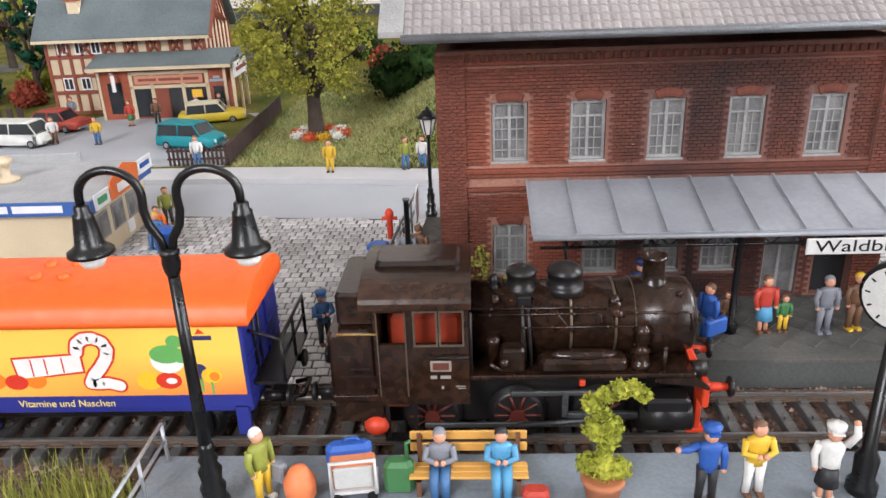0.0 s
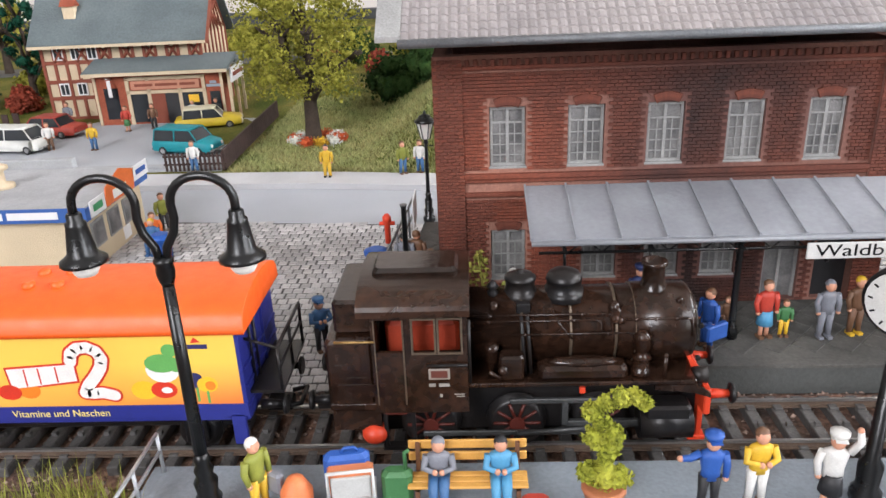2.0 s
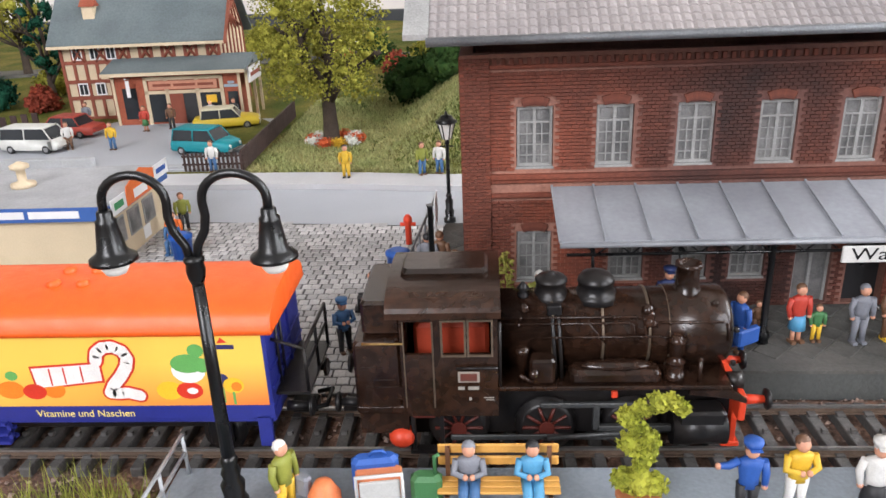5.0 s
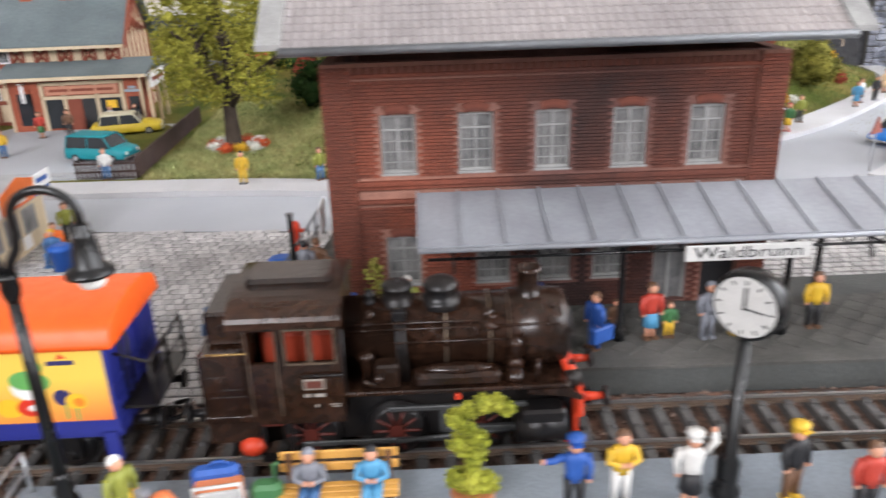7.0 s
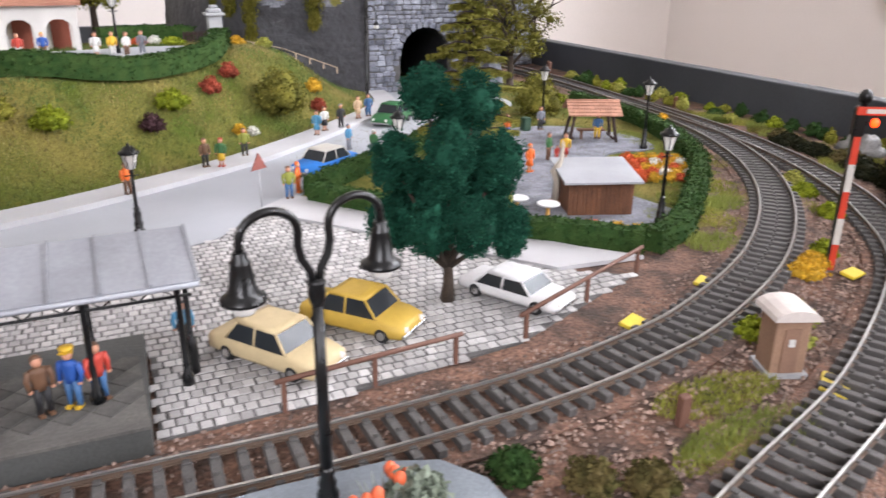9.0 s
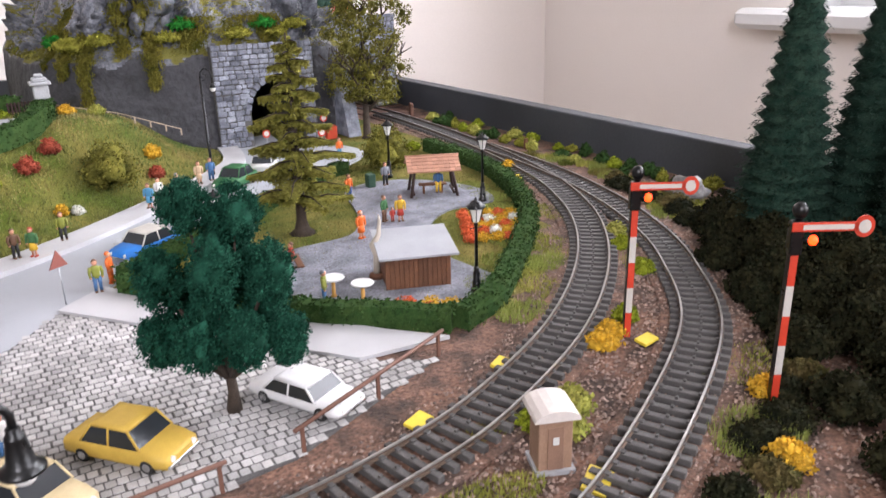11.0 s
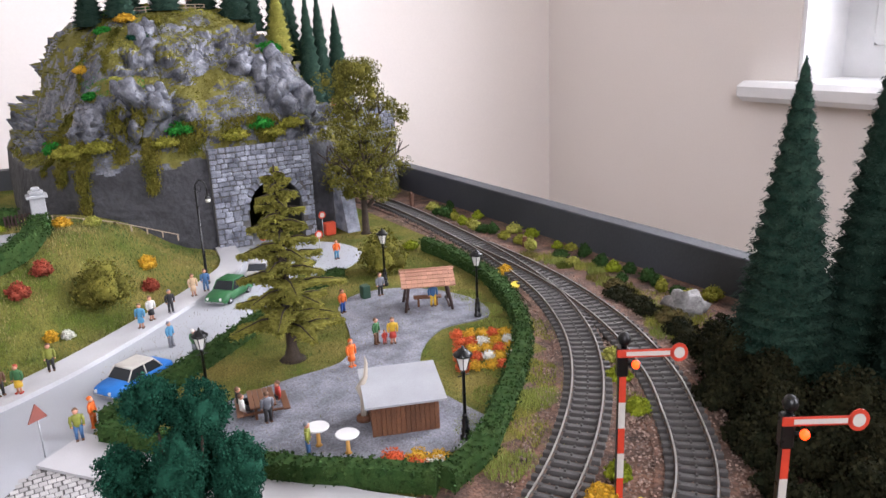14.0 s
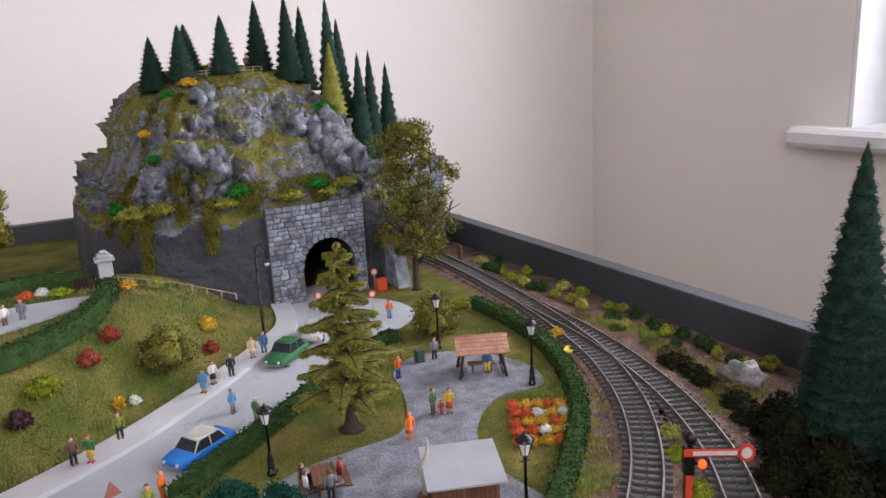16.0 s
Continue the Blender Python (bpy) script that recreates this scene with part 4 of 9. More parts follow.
    for x in (55.7, 56.9, 58.0, 58.5, 59.8):
        part("boiler_band", Shape().rings([ring(x, 0.98), ring(x, 1.02), ring(x + 0.06, 1.02), ring(x + 0.06, 0.98)]), M_WORN, c, "worn brass brown boiler band")
    part("sand_dome", Shape().lathe(55.75, 0, [(0.56, 4.45), (0.42, 4.6), (0.37, 4.7), (0.36, 4.88), (0.4, 4.9), (0.4, 4.96), (0.32, 5.03), (0.18, 5.08), (0.08, 5.1), (0.08, 5.14), (0.02, 5.15)], 18), M_LOCOB, c, "glossy black dome")
    part("steam_dome", Shape().lathe(56.85, 0, [(0.66, 4.45), (0.5, 4.6), (0.44, 4.7), (0.43, 4.86), (0.46, 4.88), (0.45, 4.94), (0.38, 5.05), (0.24, 5.12), (0.1, 5.16), (0.03, 5.17)], 18), M_LOCOB, c, "glossy black dome")
    part("chimney", Shape().lathe(59.07, 0, [(0.5, 4.4), (0.34, 4.64), (0.28, 4.8), (0.27, 5.18), (0.32, 5.21), (0.32, 5.32), (0.23, 5.32), (0.2, 5.0)], 18), M_LOCO, c, "brown black chimney")
    part("whistle", Shape().lathe(55.05, -0.2, [(0.1, 4.4), (0.14, 4.65), (0.08, 4.7), (0.16, 4.8), (0.05, 4.95)], 10), M_LOCOB, c)
    def lag(a, r=1.0):
        """A point on the boiler's near flank: a is its angle above the middle."""
        return -r * math.cos(math.radians(a)), 3.64 + r * math.sin(math.radians(a))

    def run(x0, x1, a, r=1.05):
        y, z = lag(a, r)
        return [(x0, y, z), (x1, y, z)]
    for x0, x1, a, r in ((54.4, 57.75, 38, 0.035), (54.4, 57.5, 30, 0.03), (55.3, 58.3, 12, 0.03), (58.25, 59.7, 30, 0.035)):
        pts = run(x0, x1, a)
        yy, zz = lag(a - 25, 1.06)
        part("pipe", Shape().tube(pts + [(x1 + 0.14, pts[1][1], pts[1][2] - 0.04), (x1 + 0.18, yy, zz)], r, 7), M_LOCO, c)
        for k in range(3):
            yk, zk = lag(a, 1.04)
            part("pipe_clip", Shape().ball((x0 + (x1 - x0) * (k + 0.5) / 3, yk - 0.02, zk), 0.055, 7, 5), M_LOCO, c)
    part("branch_pipe", Shape().tube([(56.5,) + lag(45, 1.03), (56.65,) + lag(25, 1.05), (56.95,) + lag(5, 1.06)], 0.03, 6), M_LOCO, c)
    for x, a, r in ((55.05, 52, 0.13), (58.0, 48, 0.15), (58.0, 30, 0.12), (59.6, 55, 0.09)):
        yk, zk = lag(a, 1.03)
        part("valve", Shape().ball((x, yk, zk), r, 10, 7).cyl((x, yk, zk), (x, yk - 0.16, zk + 0.04), r * 0.45, None, 8), M_LOCO, c)
    part("clack_box", Shape().box(57.85, -0.86, 4.15, 58.15, -0.62, 4.4, 0.05).ball((57.95, -0.78, 4.42), 0.12, 8, 6).ball((58.12, -0.86, 4.1), 0.1, 8, 6), M_LOCO, c)
    part("sand_pipe", Shape().box(55.6, -0.75, 4.28, 55.95, -0.52, 4.55, 0.03).tube([(55.7, -0.7, 4.3), (55.72,) + lag(35, 1.05), (55.75,) + lag(0, 1.08), (55.8, -1.15, 2.84)], 0.045, 7).tube([(55.85, -0.7, 4.3), (55.87,) + lag(35, 1.05), (55.9,) + lag(0, 1.08), (55.95, -1.15, 2.84)], 0.045, 7), M_LOCOB, c)
    part("air_pump", Shape().lathe(58.6, -1.25, [(0.24, 2.84), (0.24, 3.0), (0.2, 3.02), (0.2, 3.3), (0.24, 3.33), (0.13, 3.4), (0.13, 3.5), (0.2, 3.55), (0.2, 3.85), (0.22, 3.88), (0.14, 3.95), (0.1, 4.02)], 14), M_LOCO, c)
    part("feed_pump", Shape().lathe(54.98, -1.3, [(0.1, 2.84), (0.1, 3.3), (0.14, 3.32), (0.14, 3.6), (0.17, 3.63), (0.17, 3.72), (0.08, 3.78)], 12).box(55.15, -1.5, 2.84, 55.75, -1.05, 3.5, 0.06).ball((55.25, -1.5, 3.15), 0.14, 9, 6).tube([(54.9, -1.55, 3.15), (55.2, -1.55, 2.95)], 0.06, 7), M_LOCO, c)
    part("side_tank", Shape().box(56.1, -1.55, 2.84, 58.25, -1.0, 3.22, 0.1), M_LOCO, c)
    part("tank_cover", Shape().rings([[(57.2 + 0.85 * k * math.cos(2 * math.pi * i / 18), -1.28 + 0.22 * k * math.sin(2 * math.pi * i / 18), z) for i in range(18)] for k, z in ((1.0, 3.2), (1.0, 3.27), (0.85, 3.33), (0.3, 3.36))]), M_LOCO, c)
    part("step_post", Shape().tube([(59.15, -1.4, 2.84), (59.15, -1.4, 3.4)], 0.055, 8).ball((59.15, -1.4, 3.42), 0.07, 8, 5), M_LOCO, c)
    part("smokebox_door", Shape().rings([[(x, r * math.cos(2 * math.pi * k / 20), 3.64 + r * math.sin(2 * math.pi * k / 20)) for k in range(20)] for x, r in ((60.0, 0.8), (60.06, 0.78), (60.14, 0.5), (60.18, 0.1))]), M_LOCOB, c)
    for z in (3.0, 3.9):
        part("door_catch", Shape().box(60.0, -0.98, z, 60.12, -0.86, z + 0.12, 0.02), M_LOCOB, c)
    # wheels and motion gear
    for x in (53.4, 55.6, 57.7):
        for s in (-1, 1):
            q = Shape()
            wheel(q, x, s * 0.95, RAIL_TOP + 0.72, 0.7, 0.12, 24)
            wl = part("wheel", q, M_LOCOB, c)
            h = Shape().cyl((x, s * 1.08, RAIL_TOP + 0.72), (x, s * 1.16, RAIL_TOP + 0.72), 0.2, None, 12)
            for k in range(10):
                a = 2 * math.pi * k / 10
                h.tube([(x + 0.15 * math.cos(a), s * 1.09, RAIL_TOP + 0.72 + 0.15 * math.sin(a)), (x + 0.6 * math.cos(a), s * 1.09, RAIL_TOP + 0.72 + 0.6 * math.sin(a))], 0.045, 5)
            part("spokes", h, M_REDSHADE, wl, "red spokes, darkened for the shade under the engine")
    part("side_rod", Shape().box(53.2, -1.28, 1.1, 57.9, -1.2, 1.24, 0.02), M_RODS, c)
    part("main_rod", Shape().tube([(55.6, -1.34, 1.2), (58.7, -1.34, 1.45)], 0.07, 6), M_RODS, c)
    part("slide_bar", Shape().box(55.4, -1.4, 2.1, 58.9, -1.28, 2.24, 0.03).box(56.7, -1.42, 1.5, 56.85, -1.26, 2.2).box(56.8, -1.42, 1.45, 58.6, -1.28, 1.6, 0.02), M_RODS, c)
    part("cylinder", Shape().cyl((58.6, -1.3, 1.5), (59.9, -1.3, 1.5), 0.42, None, 16).box(58.7, -1.62, 1.4, 59.85, -1.0, 2.1, 0.08).cyl((58.6, 1.3, 1.5), (59.9, 1.3, 1.5), 0.42, None, 16), M_LOCOB, c)
    part("sand_box", Shape().ball((52.0, -1.4, 1.35), 0.34, 14, 9, 0.85), M_RED, c, "rounded signal red casing")
    part("red_step", Shape().box(52.3, -1.55, 1.95, 52.85, -1.4, 2.04, 0.02), M_REDSHADE, c)
    part("red_hanger", Shape().box(57.1, -1.5, 2.45, 57.25, -1.4, 2.62, 0.02), M_RED, c)
    part("cab_step", Shape().box(52.2, -1.55, 0.9, 53.1, -1.3, 1.0).box(52.25, -1.5, 1.0, 52.35, -1.4, 2.3).box(52.95, -1.5, 1.0, 53.05, -1.4, 2.3), M_LOCOB, c)
    # front
    fr = Shape().box(60.15, -1.45, 1.75, 60.32, 1.45, 2.45, 0.03).exty([(59.8, 3.1), (59.92, 3.1), (60.4, 2.3), (60.1, 2.3)], -1.0, 1.0).box(60.15, -1.0, 0.75, 60.3, -0.75, 1.8, 0.02).box(60.15, 0.75, 0.75, 60.3, 1.0, 1.8, 0.02).box(59.95, -1.05, 0.72, 60.4, -0.7, 0.85, 0.02)
    part("buffer_beam", fr, M_RED, c, "signal red buffer beam")
    buffer_pair(c, 60.35, 1, 2.05, M_RED)
    buffer_pair(c, 51.0, -1, 2.05, M_LOCOB)
    for y in (-1.1, 1.1):
        part("lamp", Shape().cyl((59.9, y, 2.7), (60.25, y, 2.7), 0.2, 0.22, 14).box(59.95, y - 0.1, 2.45, 60.15, y + 0.1, 2.55), M_LOCOB, c)
    part("coupler", Shape().box(60.3, -0.2, 1.3, 60.8, 0.2, 1.6, 0.03).box(50.3, -0.2, 1.25, 51.2, 0.2, 1.5, 0.03), M_LOCOB, c)


build_loco()


# ---- paving of the yard ----
M_LEAF = mat("olive foam foliage", (0.17, 0.17, 0.022), 0.9, rgb2=(0.30, 0.285, 0.05), scale=120, fine=1200, bump=0.3, depth=0, mix=0.5, per_piece=0.35, spec=0.12)
M_LEAFO = mat("dull olive foliage", (0.085, 0.085, 0.016), 0.9, rgb2=(0.19, 0.175, 0.035), scale=90, fine=1200, bump=0.3, depth=0, mix=0.5, per_piece=0.4, spec=0.12)
M_LEAFD = mat("dark green foam foliage", (0.006, 0.046, 0.027), 0.9, rgb2=(0.017, 0.09, 0.055), scale=120, fine=1200, bump=0.3, depth=0, mix=0.5, per_piece=0.35, spec=0.12)
M_HEDGE = mat("hedge foam", (0.022, 0.055, 0.014), 0.95, rgb2=(0.04, 0.075, 0.02), scale=150, fine=1200, bump=0.3, depth=0, mix=0.5, per_piece=0.3, spec=0.12)
M_NEEDLE = mat("spruce needles", (0.010, 0.029, 0.020), 0.9, rgb2=(0.024, 0.049, 0.034), scale=150, fine=1200, bump=0.3, depth=0, mix=0.5, per_piece=0.3, spec=0.12)
M_LARCH = mat("larch needles", (0.30, 0.28, 0.06), 0.9, rgb2=(0.19, 0.185, 0.035), scale=120, fine=1200, bump=0.3, depth=0, mix=0.5, per_piece=0.3, spec=0.12)
M_BARK = mat("bark", (0.055, 0.038, 0.026), 0.9, scale=150, fine=1500, bump=0.4, depth=0.0005)
M_ROCK = mat("painted rock", (0.15, 0.155, 0.17), 0.55, rgb2=(0.05, 0.052, 0.06), scale=28, fine=260, bump=0.35, depth=0.002, mix=0.6, sharp=0.6)
M_CLIFF = mat("dark plaster cliff", (0.055, 0.055, 0.062), 0.7, rgb2=(0.03, 0.03, 0.034), scale=16, fine=200, bump=0.3, depth=0.002, mix=0.6)
M_WALLSTONE = mat("blue grey masonry", (0.31, 0.33, 0.385), 0.7, rgb2=(0.13, 0.14, 0.175), scale=90, fine=700, bump=0.3, depth=0.0004, mix=0.5, per_piece=0.35)
M_REDB = mat("red bush foam", (0.36, 0.075, 0.045), 0.9, rgb2=(0.22, 0.05, 0.03), scale=150, depth=0, mix=0.5, per_piece=0.3, spec=0.12)
M_YELB = mat("yellow flower foam", (0.62, 0.36, 0.02), 0.9, scale=150, depth=0, mix=0.3, per_piece=0.25)
M_WHIF = mat("white flower foam", (0.70, 0.70, 0.64), 0.9, scale=150, depth=0, mix=0.2, per_piece=0.2)
M_ORAF = mat("orange flower foam", (0.62, 0.11, 0.03), 0.9, scale=150, depth=0, mix=0.3, per_piece=0.25)
M_LIME = mat("lime foam", (0.24, 0.28, 0.02), 0.9, rgb2=(0.15, 0.19, 0.015), scale=150, depth=0, mix=0.5, per_piece=0.3, spec=0.12)
M_PURP = mat("purple brown foam", (0.07, 0.035, 0.04), 0.9, scale=150, depth=0, mix=0.3, per_piece=0.3, spec=0.12)
M_MOSS = mat("bright green moss", (0.02, 0.19, 0.025), 0.95, scale=150, depth=0, mix=0.3, per_piece=0.3, spec=0.12)
M_STRAW = mat("straw grass", (0.36, 0.34, 0.08), 0.9, rgb2=(0.22, 0.24, 0.05), scale=60, depth=0, mix=0.5, per_piece=0.35, spec=0.12)
M_TUFT = mat("brown green tuft", (0.12, 0.09, 0.035), 0.9, rgb2=(0.07, 0.068, 0.022), scale=100, depth=0, mix=0.5, per_piece=0.3, spec=0.12)
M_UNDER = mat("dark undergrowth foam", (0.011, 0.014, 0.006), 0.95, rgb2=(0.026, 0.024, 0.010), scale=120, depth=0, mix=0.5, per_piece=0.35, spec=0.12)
M_WOOD = mat("stained brown planks", (0.16, 0.065, 0.028), 0.7, rgb2=(0.09, 0.035, 0.016), scale=60, fine=900, bump=0.25, mix=0.5, per_piece=0.2)
M_WOODL = plain("yellow wood", (0.62, 0.32, 0.07), 0.6)
M_BALLAST = mat("ballast stones", (0.36, 0.25, 0.20), 0.9, rgb2=(0.18, 0.13, 0.11), scale=90, fine=1500, bump=0.2, depth=0, mix=0.5, per_piece=0.4)
M_GLASSW = plain("milky lamp glass", (0.75, 0.74, 0.70), 0.3)
M_CONC = mat("concrete grey", (0.40, 0.41, 0.42), 0.8, scale=60, fine=900, bump=0.1, mix=0.3)


def inside(poly, x, y):
    k = False
    for (a, b), (c, d) in zip(poly, poly[1:] + poly[:1]):
        if (b > y) != (d > y) and x < (c - a) * (y - b) / (d - b) + a:
            k = not k
    return k


YARD = [(33, 46.6), (33, 31), (51.9, 30.6), (53.2, 43.6), (54.2, 45.2), (54.2, 36.2), (69.4, 36.2), (75.7, 36.3), (75.5, 30.6), (80, 30.7), (88.4, 31.6), (96.5, 35.2), (93.6, 37.0), (82.6, 51.0), (80, 47.5), (75, 45.6), (54.3, 45.4), (41, 46.7)]


def build_yard():
    yd = thing("cobbled_yard", put(0, 0), "grey setts laid in rows round the station", "paving", kind="structure")
    part("bedding", Shape().prism(YARD, -0.15, 0.035), M_MORTAR, yd)
    one = Shape().box(-0.193, -0.2, 0, 0.193, 0.2, 0.055, 0.02).mesh("sett")
    one.materials.append(M_COBBLE)
    s, k, row, y = Shape(), 0, 0, 30.4
    while y < 51:
        x = 33 + (0.21 if row % 2 else 0)
        while x < 97:
            if inside(YARD, x, y):
                dx, dz, r = rnd.uniform(-0.03, 0.03), rnd.uniform(-0.02, 0.015), rnd.uniform(-4, 4)
                if 48.4 < x < 52.2 and 30 < y < 39 and k < 290:
                    part("sett", one, None, yd, at=put(x + dx * 0.6, y, 0.018 + dz * 0.6, r * 0.5))
                    k += 1
                else:
                    w, h, b = rnd.uniform(0.182, 0.2), rnd.uniform(0.188, 0.21), 0.02
                    z = 0.072 + dz * 0.6
                    s.add([(x + dx - w, y - h, 0), (x + dx + w, y - h, 0), (x + dx + w, y + h, 0), (x + dx - w, y + h, 0), (x + dx - w + b, y - h + b, z), (x + dx + w - b, y - h + b, z), (x + dx + w - b, y + h - b, z), (x + dx - w + b, y + h - b, z)],
                          [(4, 5, 6, 7), (0, 1, 5, 4), (1, 2, 6, 5), (2, 3, 7, 6), (3, 0, 4, 7)])
            x += 0.42
        y += 0.48
        row += 1
    tagged(part("setts", s, M_COBBLE, yd), "rows of worn grey setts", kind="stuff")
    kb = Shape().prism([(82.6, 51.0), (93.6, 37.0), (98.2, 36.6), (96, 39.0), (85.2, 53.2)], 0.0, 0.2)
    tagged(part("kerb_path", kb, M_PAVE), "pale pavement strip along the park hedge", "pavement", kind="structure")


build_yard()


def crumbs(s, c, r, n, size, rz=None, shell=0.35):
    """Small leaf flakes in a ball or egg round c."""
    rz = rz or r
    for _ in range(n):
        u, v = rnd.uniform(-1, 1), rnd.uniform(0, 2 * math.pi)
        q = math.sqrt(1 - u * u)
        t = rnd.uniform(1 - shell, 1.06)
        p = Vector((c[0] + r * t * q * math.cos(v), c[1] + r * t * q * math.sin(v), c[2] + rz * t * u))
        a = Vector((rnd.gauss(0, 1), rnd.gauss(0, 1), rnd.gauss(0, 1))).normalized() * size * rnd.uniform(0.6, 1.3)
        b = a.cross(Vector((rnd.gauss(0, 1), rnd.gauss(0, 1), rnd.gauss(0, 1)))).normalized() * size * rnd.uniform(0.5, 1.1)
        d = a.cross(b).normalized() * size * 0.35
        s.add([p - a, p - b + d, p + a, p + b + d], [(0, 1, 2, 3)])


def lump(s, c, r, rz, seed, n=12, m=8, rough=0.35):
    """An uneven core, so that no light passes straight through."""
    rs = []
    for i in range(m + 1):
        a = math.pi * i / m
        row = []
        for k in range(n):
            b = 2 * math.pi * k / n
            d = Vector((math.sin(a) * math.cos(b), math.sin(a) * math.sin(b), -math.cos(a)))
            q = 1 + rough * noise.noise(d * 1.7 + Vector((seed * 3.1, seed, 0)))
            row.append((c[0] + d.x * r * q, c[1] + d.y * r * q, c[2] + d.z * rz * q))
        rs.append(row)
    s.rings(rs, True)


def bush(x, y, r, material, label, rz=None, z=None, leaf=0.09, n=None, name="bush", group="bushes"):
    z = height(x, y) if z is None else z
    rz = rz or r * 0.85
    s = Shape()
    for k in range(5):
        a = 2 * math.pi * k / 5 + x
        q = 0.45 * r
        c = (q * math.cos(a), q * math.sin(a), rz * (0.55 + 0.15 * (k % 2)))
        lump(s, c, r * 0.42, rz * 0.42, k + x, 8, 5, 0.6)
        crumbs(s, c, r * 0.6, int((n or 260) * 0.4), leaf * 1.25, rz * 0.6, 0.5)
    c = (0, 0, rz)
    lump(s, c, r * 0.45, rz * 0.5, x, 8, 5, 0.6)
    crumbs(s, c, r * 0.65, int((n or 260) * 0.8), leaf * 1.25, rz * 0.75, 0.5)
    return solid(name, s, material, label, "shrub", group, m=put(x, y, z - 0.05))


def limb(s, p, d, length, r, depth, tips):
    d = d.normalized()
    mid = p + d * length * 0.5 + Vector((rnd.uniform(-1, 1), rnd.uniform(-1, 1), 0)) * length * 0.08
    e = p + d * length
    s.tube([p, mid, e], [r, r * 0.8, r * 0.6], 7)
    if depth == 0:
        tips.append(e)
        return
    for k in range(3):
        a = rnd.uniform(0, 2 * math.pi)
        limb(s, e, d + Vector((math.cos(a), math.sin(a), rnd.uniform(-0.1, 0.5))) * 0.75, length * 0.62, r * 0.58, depth - 1, tips)


def leafy_tree(x, y, h, r, trunk, label, material, z=None, clumps=26, base=0.32, leaf=0.13, per=230, lean=(0, 0), name="deciduous_tree", solidity=0.55, size=(0.26, 0.42), ragged=0.0):
    """A tapered trunk with limbs and a crown of many uneven clumps."""
    t = thing(name, put(x, y, height(x, y) if z is None else z), label, "tree", "trees")
    s, tips = Shape(), []
    s.lathe(0, 0, [(trunk * 1.9, -0.1), (trunk * 1.2, 0.25), (trunk, h * 0.12), (trunk * 0.85, h * base)], 9)
    for k in range(5):
        a = 2 * math.pi * k / 5 + rnd.uniform(-0.4, 0.4)
        limb(s, Vector((0, 0, h * (base - 0.06 + 0.03 * k))), Vector((math.cos(a) * 0.8, math.sin(a) * 0.8, 0.9)), h * 0.2, trunk * 0.6, 2, tips)
    limb(s, Vector((0, 0, h * base)), Vector((lean[0], lean[1], 1)), h * 0.33, trunk * 0.75, 2, tips)
    part("trunk", s, M_BARK, t)
    c = Shape()
    for k in range(clumps):
        u = (k + 0.5) / clumps
        zz = h * (base + 0.02) + (h * (1 - base)) * u
        wide = r * (math.sin(math.pi * min(0.96, 0.16 + 0.84 * u)) ** 0.6)
        a = k * 2.399 + rnd.uniform(-0.3, 0.3)
        q = wide * rnd.uniform(0.35, 0.85) * (1 + ragged * noise.noise((math.cos(a) * 1.3, math.sin(a) * 1.3, zz * 0.35)) * 1.6)
        cr = r * rnd.uniform(*size)
        p = (q * math.cos(a) + lean[0] * zz * 0.2, q * math.sin(a) + lean[1] * zz * 0.2, min(zz, h - cr * 0.6))
        lump(c, p, cr * solidity, cr * solidity * 0.8, k, 10, 7, 0.7)
        crumbs(c, p, cr, per, leaf, cr * 0.8, 0.5)
    tagged(part("crown", c, material, t), "uneven crown of small leaf clumps")
    return t


def spruce(x, y, h, r, label, material=None, z=None, n=2600, leaf=0.12, layers=14, group="spruces", skirt=0.04):
    """A narrow cone of drooping needle layers round a thin trunk."""
    material = material or M_NEEDLE
    t = thing("spruce_tree", put(x, y, height(x, y) if z is None else z), label, "tree", group)
    part("trunk", Shape().tube([(0, 0, -0.1), (0, 0, h * 0.97)], [r * 0.12, r * 0.02], 7), M_BARK, t)
    c = Shape()
    rs = []
    for i in range(layers * 2 + 1):
        u = i / (layers * 2)
        q = r * 0.8 * (1 - u) ** 0.85 * (0.74 if i % 2 else 1.0) + 0.02
        rs.append([(q * (1 + 0.18 * noise.noise((math.cos(2 * math.pi * k / 12) * 2, math.sin(2 * math.pi * k / 12) * 2, i * 1.3 + x))) * math.cos(2 * math.pi * k / 12), q * math.sin(2 * math.pi * k / 12), h * (skirt + (1 - skirt) * u)) for k in range(12)])
    c.rings(rs, True)
    for _ in range(n):
        u = 1 - math.sqrt(rnd.random())
        lay = (u * layers) % 1
        q = r * (1 - u) ** 0.85 * (1.0 - 0.3 * lay) * rnd.uniform(0.68, 0.93)
        a = rnd.uniform(0, 2 * math.pi)
        p = Vector((q * math.cos(a), q * math.sin(a), h * (skirt + (1 - skirt) * u)))
        out = Vector((math.cos(a), math.sin(a), rnd.uniform(-0.75, 0.15))).normalized() * leaf * rnd.uniform(1.0, 2.0)
        sd = Vector((-math.sin(a), math.cos(a), rnd.uniform(-0.3, 0.3))) * leaf * rnd.uniform(0.35, 0.8)
        c.add([p - sd, p + out * 0.5 - sd * 0.6, p + out, p + out * 0.5 + sd * 0.6, p + sd], [(0, 1, 2, 3, 4)])
    tagged(part("needles", c, material, t), "dense drooping needles")
    return t


